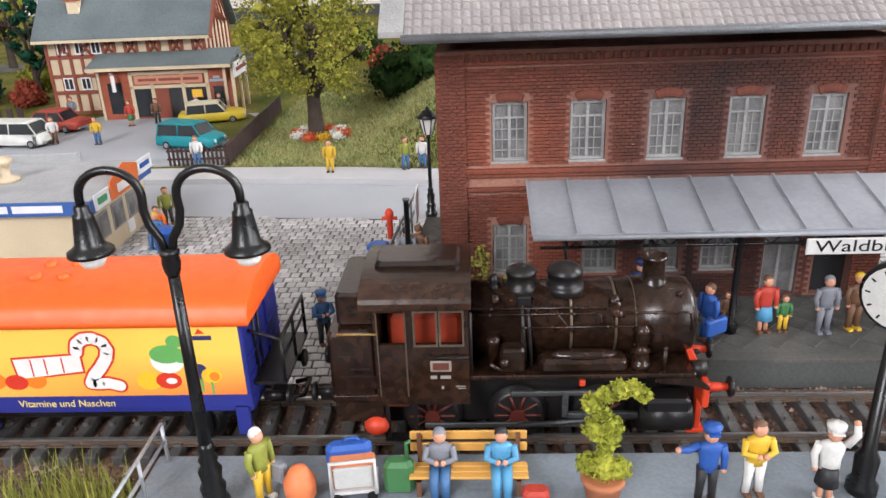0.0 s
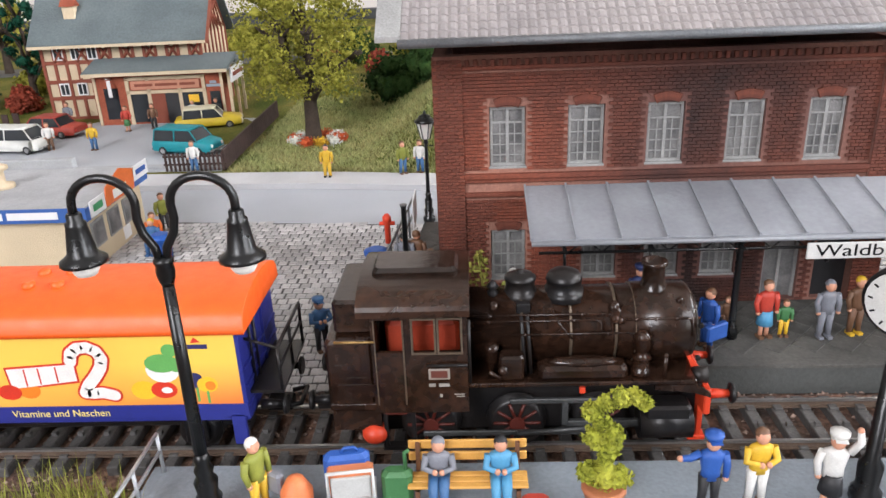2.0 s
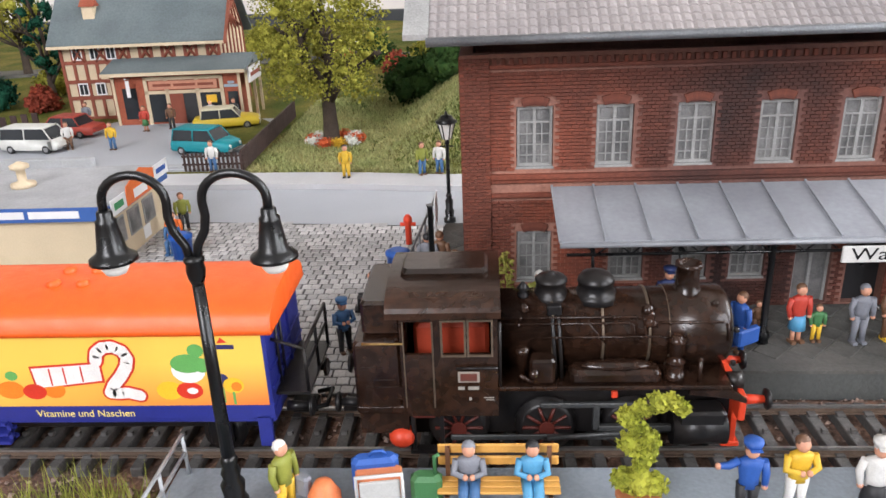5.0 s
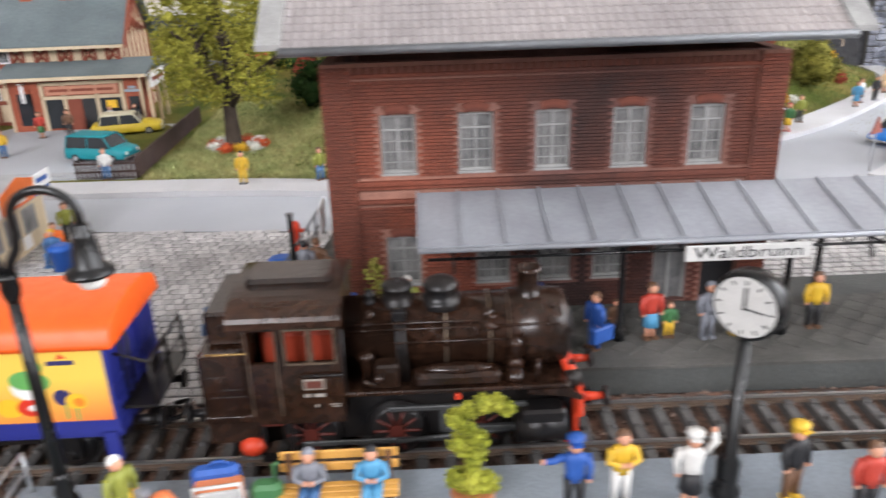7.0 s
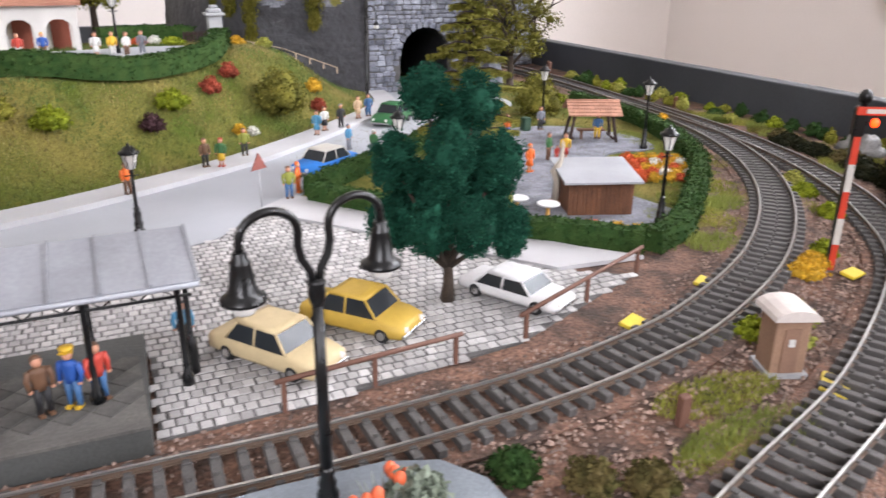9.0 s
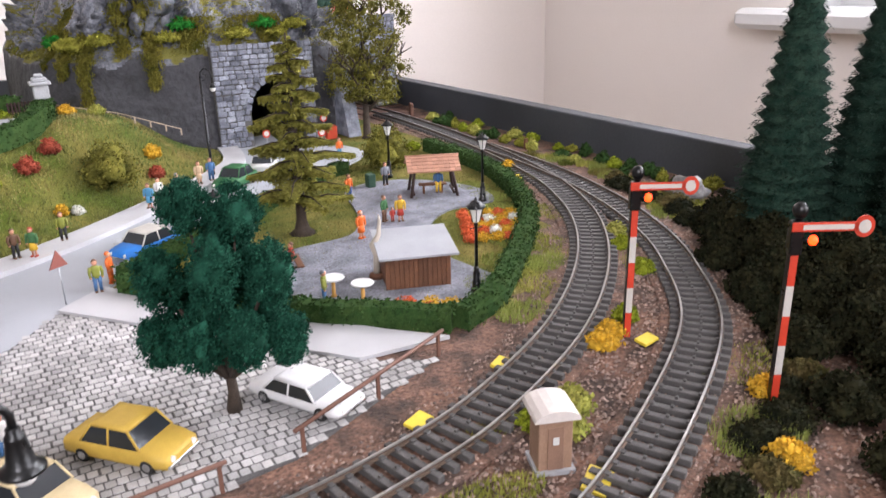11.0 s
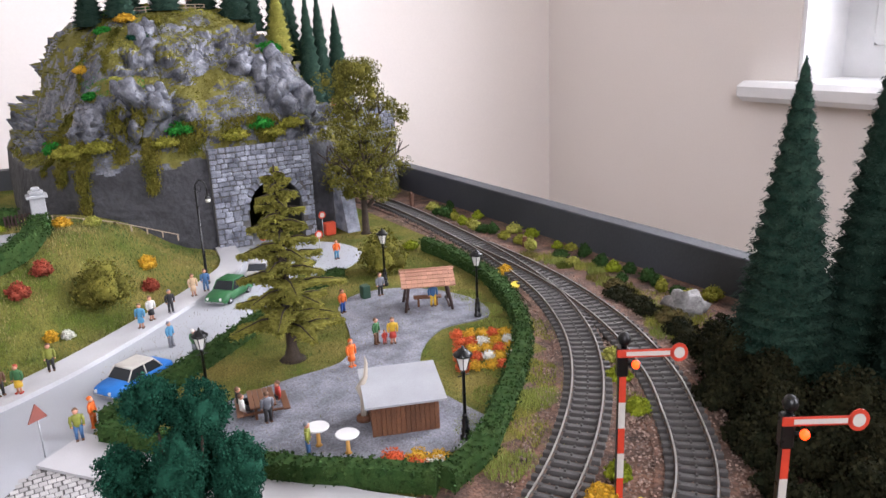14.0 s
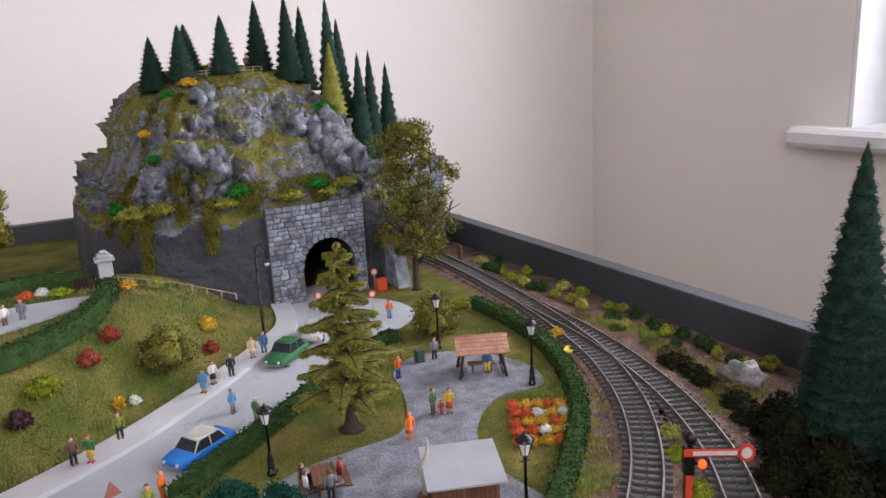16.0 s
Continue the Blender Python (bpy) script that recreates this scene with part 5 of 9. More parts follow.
def larch(x, y, h, r, label):
    """A light conifer with open, drooping boughs."""
    t = thing("larch_tree", put(x, y, 0), label, "tree", "trees")
    s, c = Shape(), Shape()
    s.lathe(0, 0, [(0.95, -0.05), (0.55, 0.25), (0.36, 0.9), (0.3, h * 0.4), (0.05, h * 0.98)], 9)
    for k in range(46):
        u = 0.16 + 0.82 * k / 46
        a = k * 2.399
        reach = r * (1 - u) ** 0.75 * rnd.uniform(0.8, 1.15) + 0.3
        p0 = Vector((0, 0, h * u))
        d = Vector((math.cos(a), math.sin(a), 0.12))
        pts = [p0, p0 + d * reach * 0.5, p0 + d * reach - Vector((0, 0, reach * 0.16))]
        s.tube(pts, [0.09 * (1 - u) + 0.03, 0.05, 0.02], 5)
        for i in range(int(150 + reach * 120)):
            w = rnd.uniform(0.12, 1.0)
            q = p0 + d * reach * w - Vector((0, 0, reach * 0.16 * w * w))
            side = Vector((-d.y, d.x, 0)) * rnd.uniform(-1, 1) * reach * 0.3 * (1.15 - w)
            q = q + side - Vector((0, 0, abs(rnd.gauss(0, 0.16))))
            m = Vector((rnd.gauss(0, 1), rnd.gauss(0, 1), -0.9)).normalized() * rnd.uniform(0.15, 0.34)
            n = Vector((rnd.gauss(0, 1), rnd.gauss(0, 1), 0)).normalized() * 0.085
            c.add([q - n, q + m, q + n], [(0, 1, 2)])
            c.add([q - n * 2, q + d * 0.16, q + n * 2, q - d * 0.12], [(0, 1, 2, 3)])
    part("trunk", s, M_BARK, t)
    tagged(part("needles", c, M_LARCH, t), "open drooping olive boughs")
    return t


def hedge(pts, w, h, label, z=None, name="hedge"):
    line = smooth_line(pts, 0.5)
    s = Shape()
    rs = []
    for i, p in enumerate(line):
        d = (line[min(i + 1, len(line) - 1)] - line[max(i - 1, 0)]).normalized()
        n = Vector((-d.y, d.x, 0))
        z0 = height(p.x, p.y) if z is None else z
        q = 1 + 0.12 * noise.noise((p.x, p.y, 1))
        rs.append([(p + n * a * w / 2 * q)[:2] + (z0 + b * h * q,) for a, b in ((-1, -0.05), (-1.02, 0.6), (-0.8, 0.97), (0.8, 0.97), (1.02, 0.6), (1, -0.05))])
        for _ in range(64):
            a, b = rnd.choice(((rnd.uniform(-1, 1), 1.0), (-1.02, rnd.random()), (1.02, rnd.random())))
            o = p + n * a * w / 2 * q
            c = Vector((o.x + rnd.uniform(-0.2, 0.2), o.y + rnd.uniform(-0.2, 0.2), z0 + b * h * q))
            e = Vector((rnd.gauss(0, 1), rnd.gauss(0, 1), rnd.gauss(0, 1))).normalized() * rnd.uniform(0.07, 0.15)
            f = e.cross(Vector((rnd.gauss(0, 1), rnd.gauss(0, 1), 1))).normalized() * rnd.uniform(0.05, 0.1)
            s.add([c - e, c - f, c + e, c + f], [(0, 1, 2, 3)])
    s.rings([[tuple(v) for v in r] for r in rs], False)
    return solid(name, s, M_HEDGE, label, "hedge", "hedges")


# ---- the park ----
def build_park():
    gr = [(91.0, 47), (94.5, 42.3), (98.5, 41.2), (102, 39.9), (104.6, 41.4), (104.4, 44.2), (104.2, 47.5), (106, 51.6), (109.5, 54.6), (113.6, 54.6), (114.8, 58), (113.6, 61.8), (111, 64.6), (107.5, 65.2), (105, 63.2), (104.2, 60), (103, 56.5), (101, 53.6), (97.5, 53.2), (93.5, 52.6), (90.5, 50.6)]
    sm = [(p.x, p.y) for p in smooth_line(gr + gr[:1], 0.8)][:-1]
    tagged(part("park_path", Shape().prism(sm, -0.1, 0.06), M_GRAVEL), "grey gravel path winding through the park", "path", kind="structure")
    p2 = [(p.x, p.y) for p in smooth_line([(106.5, 71.5), (109.6, 72.4), (112.8, 75.2), (113.5, 78.5), (112.2, 82), (109, 84), (108, 79.5), (108.6, 76.4), (106.5, 74.2)], 0.8)]
    tagged(part("tunnel_path", Shape().prism(p2, -0.1, 0.062), M_ROAD), "grey side road beside the tunnel", "path", kind="structure")
    hedge([(119.0, 73.5), (119.0, 67), (118.2, 61), (115.6, 54), (112.6, 48.9), (109.3, 45.2), (105.6, 41.6), (102.4, 38.8), (99.3, 37.4)], 1.1, 1.15, "long clipped dark green hedge round the park")
    hedge([(99.0, 37.6), (96.4, 39.8), (93.2, 42.6), (89.6, 47.2), (86.2, 52.0)], 1.1, 1.15, "clipped dark green hedge beside the cobbled yard")
    hedge([(86.4, 53.2), (89, 55.4), (92.8, 58.4), (96, 61), (99.2, 64.0)], 1.1, 1.1, "clipped dark green hedge along the road")
    hedge([(103.6, 67.2), (106, 69.2), (108.4, 70.2)], 1.0, 1.0, "short clipped hedge beside the path")


build_park()


def flower_bed(x, y, w, l, rz, label, n):
    b = thing("flower_bed", put(x, y, 0.02, rz), label, "flower bed", "flower beds")
    mats = [M_ORAF, M_WHIF, M_YELB, M_ORAF, M_YELB, M_WHIF]
    for i in range(n):
        for j in range(n):
            s = Shape()
            c = ((i + 0.5) / n * w - w / 2 + rnd.uniform(-0.1, 0.1), (j + 0.5) / n * l - l / 2 + rnd.uniform(-0.1, 0.1), 0.3)
            lump(s, (c[0], c[1], 0.2), w / n * 0.42, 0.2, i * 5 + j, 8, 4, 0.8)
            crumbs(s, (c[0], c[1], 0.22), w / n * 0.6, 260, 0.075, 0.36, 0.6)
            part("flower_clump", s, mats[(i * 2 + j * 3 + (i * j) % 2) % 6], b)
    return b


flower_bed(109.8, 49.4, 4.3, 6.6, -28, "square bed of orange, white and yellow flowers", 5)
flower_bed(98.9, 39.7, 3.4, 2.2, -35, "small bed of orange and white flowers", 3)


def flower_ring(x, y, r):
    b = thing("flower_ring", put(x, y, height(x, y)), "ring of orange and white flowers round a tree", "flower bed", "flower beds")
    for k in range(10):
        a = 2 * math.pi * k / 10
        s = Shape()
        c = (r * math.cos(a), r * 0.8 * math.sin(a), 0.3)
        lump(s, c, 0.42, 0.22, k, 8, 4, 0.8)
        crumbs(s, c, 0.66, 200, 0.085, 0.42, 0.6)
        part("flower_clump", s, (M_ORAF, M_WHIF, M_ORAF, M_YELB, M_WHIF)[k % 5], b)


flower_ring(44.8, 62.4, 1.6)
leafy_tree(44.6, 62.4, 13.5, 5.2, 0.5, "broad olive green tree with open limbs", M_LEAF, clumps=64, base=0.26, per=190, leaf=0.12, solidity=0.22, size=(0.2, 0.34))
def foam_tree(x, y, rz, label):
    """A dense foam tree of upright sponge lobes on a short forked trunk."""
    t = thing("foam_tree", put(x, y, 0.1, rz), label, "tree", "trees")
    w = Shape().tube([(0, 0, -0.1), (0.05, 0, 0.8), (0, 0, 1.8)], [0.34, 0.22, 0.2], 8)
    lobes = ((-0.9, 0.1, 8.6, 1.25, 1.25), (1.0, -0.1, 8.3, 1.2, 1.35), (-2.1, -0.3, 5.9, 1.25, 1.5), (0.1, -0.9, 6.3, 1.3, 1.9), (2.0, -0.1, 5.9, 1.25, 1.6), (-2.3, -0.2, 3.4, 1.25, 1.4), (-0.7, -1.2, 3.6, 1.2, 1.5), (1.0, -1.1, 3.7, 1.2, 1.5), (2.4, -0.2, 3.3, 1.2, 1.4), (0.2, 1.2, 6.6, 1.5, 1.8), (-1.3, 1.2, 4.4, 1.4, 1.7), (1.5, 1.2, 4.5, 1.4, 1.7), (0.0, 0.2, 5.0, 1.4, 2.2))
    c = Shape()
    for k, (a, b, d, r, h) in enumerate(lobes):
        w.tube([(0, 0, 1.4), (a * 0.5, b * 0.5, (1.4 + d) / 2), (a, b, d)], [0.14, 0.09, 0.04], 6)
        lump(c, (a, b, d), r * 0.54, h * 0.56, k * 1.7, 18, 12, 0.8)
        crumbs(c, (a, b, d), r * 0.72, int(1500 * r), 0.06, h * 0.76, 0.4)
        for i in range(46):
            v = Vector((rnd.gauss(0, 1), rnd.gauss(0, 1), rnd.gauss(0, 1))).normalized()
            q = (a + v.x * r * 0.72, b + v.y * r * 0.72, d + v.z * h * 0.76)
            g = r * rnd.uniform(0.13, 0.26)
            crumbs(c, q, g * 1.1, 75, 0.055, g * 1.25, 0.9)
    part("trunk", w, M_BARK, t)
    tagged(part("crown", c, M_LEAFD, t), "dark green foam lobes")


foam_tree(87.5, 36.1, -28, "dense dark green foam tree beside the yard")
leafy_tree(117.0, 83.0, 18.4, 5.4, 0.36, "tall slender olive green tree near the tunnel", M_LEAFO, z=0, clumps=78, base=0.2, per=210, leaf=0.12, solidity=0.3, size=(0.14, 0.3), ragged=0.5)
larch(98.6, 56.2, 13.6, 4.7, "open olive larch standing in the park")
bush(112.3, 69.6, 2.3, M_LEAFO, "tall olive shrub beside a park lamp", 2.4, z=0, n=900, leaf=0.11)
spruce(122.0, 35.8, 19.0, 4.0, "tall dark green spruce beside the outer track", n=17000, leaf=0.115, layers=22)
spruce(126.4, 33.2, 21.0, 4.0, "tall dark green spruce beside the outer track", n=17000, leaf=0.115, layers=22)
spruce(124.0, 28.0, 19.5, 4.0, "tall dark green spruce beside the outer track", n=17000, leaf=0.115, layers=22)
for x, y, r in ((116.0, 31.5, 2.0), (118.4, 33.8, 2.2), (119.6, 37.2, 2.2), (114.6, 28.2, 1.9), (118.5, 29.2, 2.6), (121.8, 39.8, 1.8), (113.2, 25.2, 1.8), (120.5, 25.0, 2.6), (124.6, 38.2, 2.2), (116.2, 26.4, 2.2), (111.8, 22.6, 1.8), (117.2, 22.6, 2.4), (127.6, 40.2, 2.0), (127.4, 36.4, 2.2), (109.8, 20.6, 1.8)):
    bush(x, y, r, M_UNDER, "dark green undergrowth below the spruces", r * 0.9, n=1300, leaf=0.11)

# ---- shrubs on the bank and along the board ----
bush(89.0, 71.4, 2.3, M_LEAFO, "large olive brown shrub on the grassy bank", 2.2, n=1300)
bush(93.4, 77.2, 0.8, M_YELB, "small yellow flowering shrub on the bank", n=260)
bush(93.0, 74.5, 0.75, M_REDB, "round red shrub on the bank", n=260)
bush(85.2, 72.0, 0.85, M_REDB, "round red shrub on the bank", n=260)
bush(83.4, 69.5, 0.85, M_REDB, "round red shrub on the bank", n=260)
bush(80.2, 66.7, 1.3, M_LIME, "spreading lime green shrub on the bank", 0.8, n=500)
bush(78.6, 64.4, 0.9, M_PURP, "round purple brown shrub on the bank", n=260)
bush(84.8, 67.0, 0.5, M_YELB, "small clump of yellow flowers", 0.5, n=160)
bush(85.9, 67.5, 0.5, M_WHIF, "small clump of white flowers", 0.4, n=120)
bush(72.6, 62.0, 1.2, M_LIME, "spreading lime green shrub on the bank", 0.9, n=500)
bush(69.8, 61.6, 1.1, M_LEAF, "olive green shrub on the bank", 0.9, n=400)
bush(87.6, 81.5, 0.9, M_YELB, "yellow flowering plants beside the gate post", 0.5, n=300)
bush(90.0, 80.8, 0.8, M_STRAW, "straw coloured grass clump", 0.5, n=300)
for x, y, r, m in ((49.5, 72.5, 2.6, M_HEDGE), (52.5, 70.5, 2.4, M_HEDGE), (55.0, 73, 3.0, M_HEDGE), (50.3, 80, 2.2, M_LEAF), (46.8, 86, 1.6, M_REDB), (51.5, 83, 1.5, M_LIME), (57.5, 69, 2.5, M_HEDGE), (44, 92, 2.4, M_HEDGE), (38, 98, 2.2, M_LEAF), (12, 76, 2.2, M_LEAFD), (17, 75, 1.5, M_REDB), (14.5, 82, 2.0, M_LEAF), (30, 100, 2.6, M_LEAF), (8, 72, 1.8, M_STRAW)):
    bush(x, y, r, m, "rough shrub on the land behind the road", r * 0.9, n=520, leaf=0.14)
rb = random.Random(11)
for k in range(34):
    u = k / 34
    y = 47 + 42 * u
    m = rb.choice((M_HEDGE, M_LIME, M_STRAW, M_LEAF, M_HEDGE))
    bush(128.4 + rb.uniform(-1.4, 1.6), y, rb.uniform(0.45, 1.0), m, "low scrub along the dark edging board", rb.uniform(0.4, 0.8), n=170)
for x, y, r, m in ((103.6, 31.8, 0.9, M_YELB), (104.6, 32.4, 0.8, M_YELB), (97.6, 27.4, 0.9, M_STRAW), (96.8, 28.4, 0.7, M_LIME), (106.2, 25.0, 0.8, M_YELB), (112, 37.5, 0.8, M_LIME), (114.0, 41.0, 0.8, M_LIME), (115.6, 43.4, 0.8, M_STRAW), (106.6, 33.4, 0.7, M_LIME), (84.3, 24.9, 0.8, M_HEDGE), (86.0, 23.6, 0.8, M_TUFT), (87.4, 22.8, 0.8, M_TUFT), (120.5, 62, 0.7, M_YELB), (117.9, 74.5, 0.8, M_LIME)):
    bush(x, y, r, m, "low flowering scrub beside the track", 0.55, n=260)


def grass_patch(cx, cy, rx, ry, n, hgt, material, label, z=None):
    s = Shape()
    for _ in range(n):
        a, q = rnd.uniform(0, 2 * math.pi), math.sqrt(rnd.random())
        x, y = cx + rx * q * math.cos(a), cy + ry * q * math.sin(a)
        z0 = (height(x, y) if z is None else z) - 0.05
        h = hgt * rnd.uniform(0.5, 1.2)
        dx, dy = rnd.uniform(-0.35, 0.35) * h, rnd.uniform(-0.35, 0.35) * h
        b = rnd.uniform(0, math.pi)
        wx, wy = 0.03 * math.cos(b), 0.03 * math.sin(b)
        s.add([(x - wx, y - wy, z0), (x + wx, y + wy, z0), (x + dx, y + dy, z0 + h)], [(0, 1, 2)])
    return solid("grass_patch", s, material, label, "grass", kind="stuff")


grass_patch(45.6, 24.2, 2.0, 1.4, 900, 1.5, M_STRAW, "tufts of tall yellow green grass")
grass_patch(47.5, 24.6, 1.2, 1.2, 500, 0.6, M_GRASS, "short green grass beside the platform")
for cx, cy, rx, ry, n in ((92.6, 25.8, 2.6, 1.0, 1500), (90.2, 23.2, 1.6, 0.8, 700), (95.2, 29.0, 1.2, 0.6, 500), (106, 39.6, 1.2, 3.0, 900), (110.8, 44.2, 1.4, 2.8, 900), (115.2, 50.2, 1.2, 2.6, 800), (112.6, 38.6, 0.9, 2.4, 800), (108, 27, 3, 1.4, 900), (126, 48, 2, 4, 900)):
    grass_patch(cx, cy, rx, ry, n, 0.28, M_STRAW, "short yellow green static grass")


def turf():
    """Static grass on the lawns and the bank."""
    s = Shape()
    r = random.Random(5)
    n = 0
    while n < 52000:
        x, y = r.uniform(40.6, 101), r.uniform(53, 86)
        d = side_of(COARSE, x, y)
        if d < 0.1 or (x < 101 and y > 86):
            continue
        if inside([(66, 72), (76, 73.5), (83.5, 77.5), (84.6, 80.5), (80, 81), (74, 79.8), (66, 79.8)], x, y):
            continue
        z, h, b = height(x, y) - 0.08, r.uniform(0.16, 0.36), r.uniform(0, math.pi)
        dx, dy = r.uniform(-0.14, 0.14), r.uniform(-0.14, 0.14)
        wx, wy = 0.035 * math.cos(b), 0.035 * math.sin(b)
        s.add([(x - wx, y - wy, z), (x + wx, y + wy, z), (x + dx, y + dy, z + h)], [(0, 1, 2)])
        n += 1
    n = 0
    while n < 16000:
        x, y = r.uniform(87, 119), r.uniform(37, 84)
        if side_of(LINE_IN[::8], x, y) < 2.6 or side_of(COARSE, x, y) > -3.2 or (x < 99 and y < 52 and (x - 82.6) * 14 + (y - 51) * 11 < 60):
            continue
        b = r.uniform(0, math.pi)
        wx, wy = 0.035 * math.cos(b), 0.035 * math.sin(b)
        s.add([(x - wx, y - wy, -0.14), (x + wx, y + wy, -0.14), (x + r.uniform(-0.14, 0.14), y + r.uniform(-0.14, 0.14), r.uniform(0.02, 0.2))], [(0, 1, 2)])
        n += 1
    solid("turf", s, mat("grass fibres", (0.085, 0.135, 0.03), 0.95, rgb2=(0.27, 0.22, 0.08), scale=20, sharp=0.35, fine=900, bump=0.3, depth=0, mix=0.5, per_piece=0.4), "short mixed green and straw static grass", "grass", kind="stuff")


turf()


def lawn():
    """Yellower short grass on the flat lawn beside the shop, paled for stronger light."""
    s, r, n = Shape(), random.Random(17), 0
    while n < 26000:
        x, y = r.uniform(40.8, 57), r.uniform(53.4, 76)
        if side_of(COARSE, x, y) < 0.15:
            continue
        z, h, b = height(x, y) - 0.06, r.uniform(0.18, 0.34), r.uniform(0, math.pi)
        wx, wy = 0.05 * math.cos(b), 0.05 * math.sin(b)
        s.add([(x - wx, y - wy, z), (x + wx, y + wy, z), (x + r.uniform(-0.25, 0.25), y + r.uniform(-0.25, 0.25), z + h)], [(0, 1, 2)])
        n += 1
    solid("lawn", s, mat("lawn fibres paled for light", (0.32, 0.35, 0.14), 0.95, rgb2=(0.40, 0.385, 0.17), scale=40, fine=900, bump=0.25, depth=0, mix=0.5, per_piece=0.25, spec=0.12), "short yellower lawn beside the shop, paled for stronger light", "grass", kind="stuff")


lawn()


def ballast():
    s = Shape()
    def stone(x, y, z, r):
        a = rnd.uniform(0, 6.28)
        p = [(x + r * math.cos(a + k * 1.57) * rnd.uniform(0.6, 1.2), y + r * math.sin(a + k * 1.57) * rnd.uniform(0.6, 1.2), z + rnd.uniform(-0.02, 0.02)) for k in range(4)]
        s.add(p + [(x + rnd.uniform(-r, r) * 0.3, y + rnd.uniform(-r, r) * 0.3, z + r * rnd.uniform(0.6, 1.1))], [(0, 1, 4), (1, 2, 4), (2, 3, 4), (3, 0, 4)])
    for line, lo in ((LINE_IN, 40), (LINE_OUT, 76)):
        for p, d in evenly(line, 0.085):
            if p.x < lo or p.y > 88:
                continue
            n = Vector((-d.y, d.x, 0))
            for k in range(4):
                w = rnd.choice((-1, 1)) * rnd.uniform(1.1, 2.7)
                if abs(w) > 2.2 and p.x < 75 and line is LINE_IN and w < 0:
                    continue
                q = p + n * w
                stone(q.x, q.y, 0.03 if abs(w) > 1.8 else 0.09, rnd.uniform(0.05, 0.12))
            q = p + n * rnd.uniform(-0.8, 0.8)
            stone(q.x, q.y, 0.12, rnd.uniform(0.05, 0.1))
    for _ in range(16000):
        x, y = rnd.uniform(83, 128), rnd.uniform(19, 52)
        if side_of(LINE_IN[::8], x, y) < -2 and y < 52:
            stone(x, y, 0.0, rnd.uniform(0.05, 0.13))
    solid("ballast", s, M_BALLAST, "loose brown and grey ballast stones", "ballast", kind="stuff")


ballast()


# ---- the mountain ----
def rock_material():
    m = mat("rock with moss", (0.20, 0.21, 0.245), 0.32, rgb2=(0.022, 0.023, 0.029), scale=60, fine=380, bump=0.5, depth=0.0012, mix=0.5, sharp=0.7)
    n, link = m.node_tree.nodes, m.node_tree.links.new
    p, hsv = n["Principled BSDF"], [x for x in n if x.type == "HUE_SAT"][0]
    tc = [x for x in n if x.type == "TEX_COORD"][0]
    geo, sep = n.new("ShaderNodeNewGeometry"), n.new("ShaderNodeSeparateXYZ")
    link(geo.outputs["Normal"], sep.inputs[0])
    no = n.new("ShaderNodeTexNoise")
    no.inputs["Scale"].default_value, no.inputs["Detail"].default_value = 20, 7
    link(tc.outputs["Object"], no.inputs["Vector"])
    ad = n.new("ShaderNodeMath")
    ad.operation = "MULTIPLY_ADD"
    link(no.outputs["Fac"], ad.inputs[0])
    ad.inputs[1].default_value = 3.6
    link(sep.outputs["Z"], ad.inputs[2])
    r = n.new("ShaderNodeMapRange")
    r.inputs["From Min"].default_value, r.inputs["From Max"].default_value = 2.32, 2.5
    link(ad.outputs[0], r.inputs["Value"])
    gc = n.new("ShaderNodeMix")
    gc.data_type = "RGBA"
    gc.inputs["A"].default_value, gc.inputs["B"].default_value = (0.075, 0.085, 0.016, 1), (0.19, 0.16, 0.03, 1)
    link(no.outputs["Color"], gc.inputs["Factor"])
    mx = n.new("ShaderNodeMix")
    mx.data_type = "RGBA"
    link(r.outputs["Result"], mx.inputs["Factor"])
    link(hsv.outputs["Color"], mx.inputs["A"])
    link(gc.outputs["Result"], mx.inputs["B"])
    link(mx.outputs["Result"], p.inputs["Base Color"])
    ro = n.new("ShaderNodeMapRange")
    ro.inputs["To Min"].default_value, ro.inputs["To Max"].default_value = 0.34, 0.95
    link(r.outputs["Result"], ro.inputs["Value"])
    link(ro.outputs["Result"], p.inputs["Roughness"])
    return m


M_MOUNT = rock_material()
HX, HY, HA, HB = 103.4, 108.5, 18.4, 21.8
PORTALS = ((108.3, 5.9, 6.7, 86.2), (124.9, 5.0, 8.0, 101.0))
PROFILE = ((0, 0, 1.0), (0.2, 5, 0.99), (0.34, 9.4, 0.97), (0.39, 10.6, 0.92), (0.5, 14.2, 0.87), (0.57, 16.2, 0.82), (0.63, 17.6, 0.76), (0.72, 20.4, 0.68), (0.78, 21.8, 0.58), (0.88, 23.9, 0.39), (0.96, 25.0, 0.17), (1.0, 25.2, 0.01))


def boulders(v, k):
    """Rounded blocks parted by narrow cracks, from 0 in the cracks to about 1."""
    d = noise.voronoi(v * k)[0]
    return min(1.0, (d[1] - d[0]) * 1.9) * (1.2 - d[0])


def crag_strength(x, y, z):
    """How far bare crags stick out here: two broken belts round the hill."""
    z = z + 2.6 * noise.noise((x * 0.12, y * 0.12, 5.0))
    belt = max(ease((z - 10.4) / 1.0) * ease((16.4 - z) / 1.6), 0.9 * ease((z - 17.0) / 0.8) * ease((22.2 - z) / 1.6))
    return belt * ease((noise.noise((x * 0.13 + 4.2, y * 0.13, z * 0.10)) + 0.22) / 0.3)


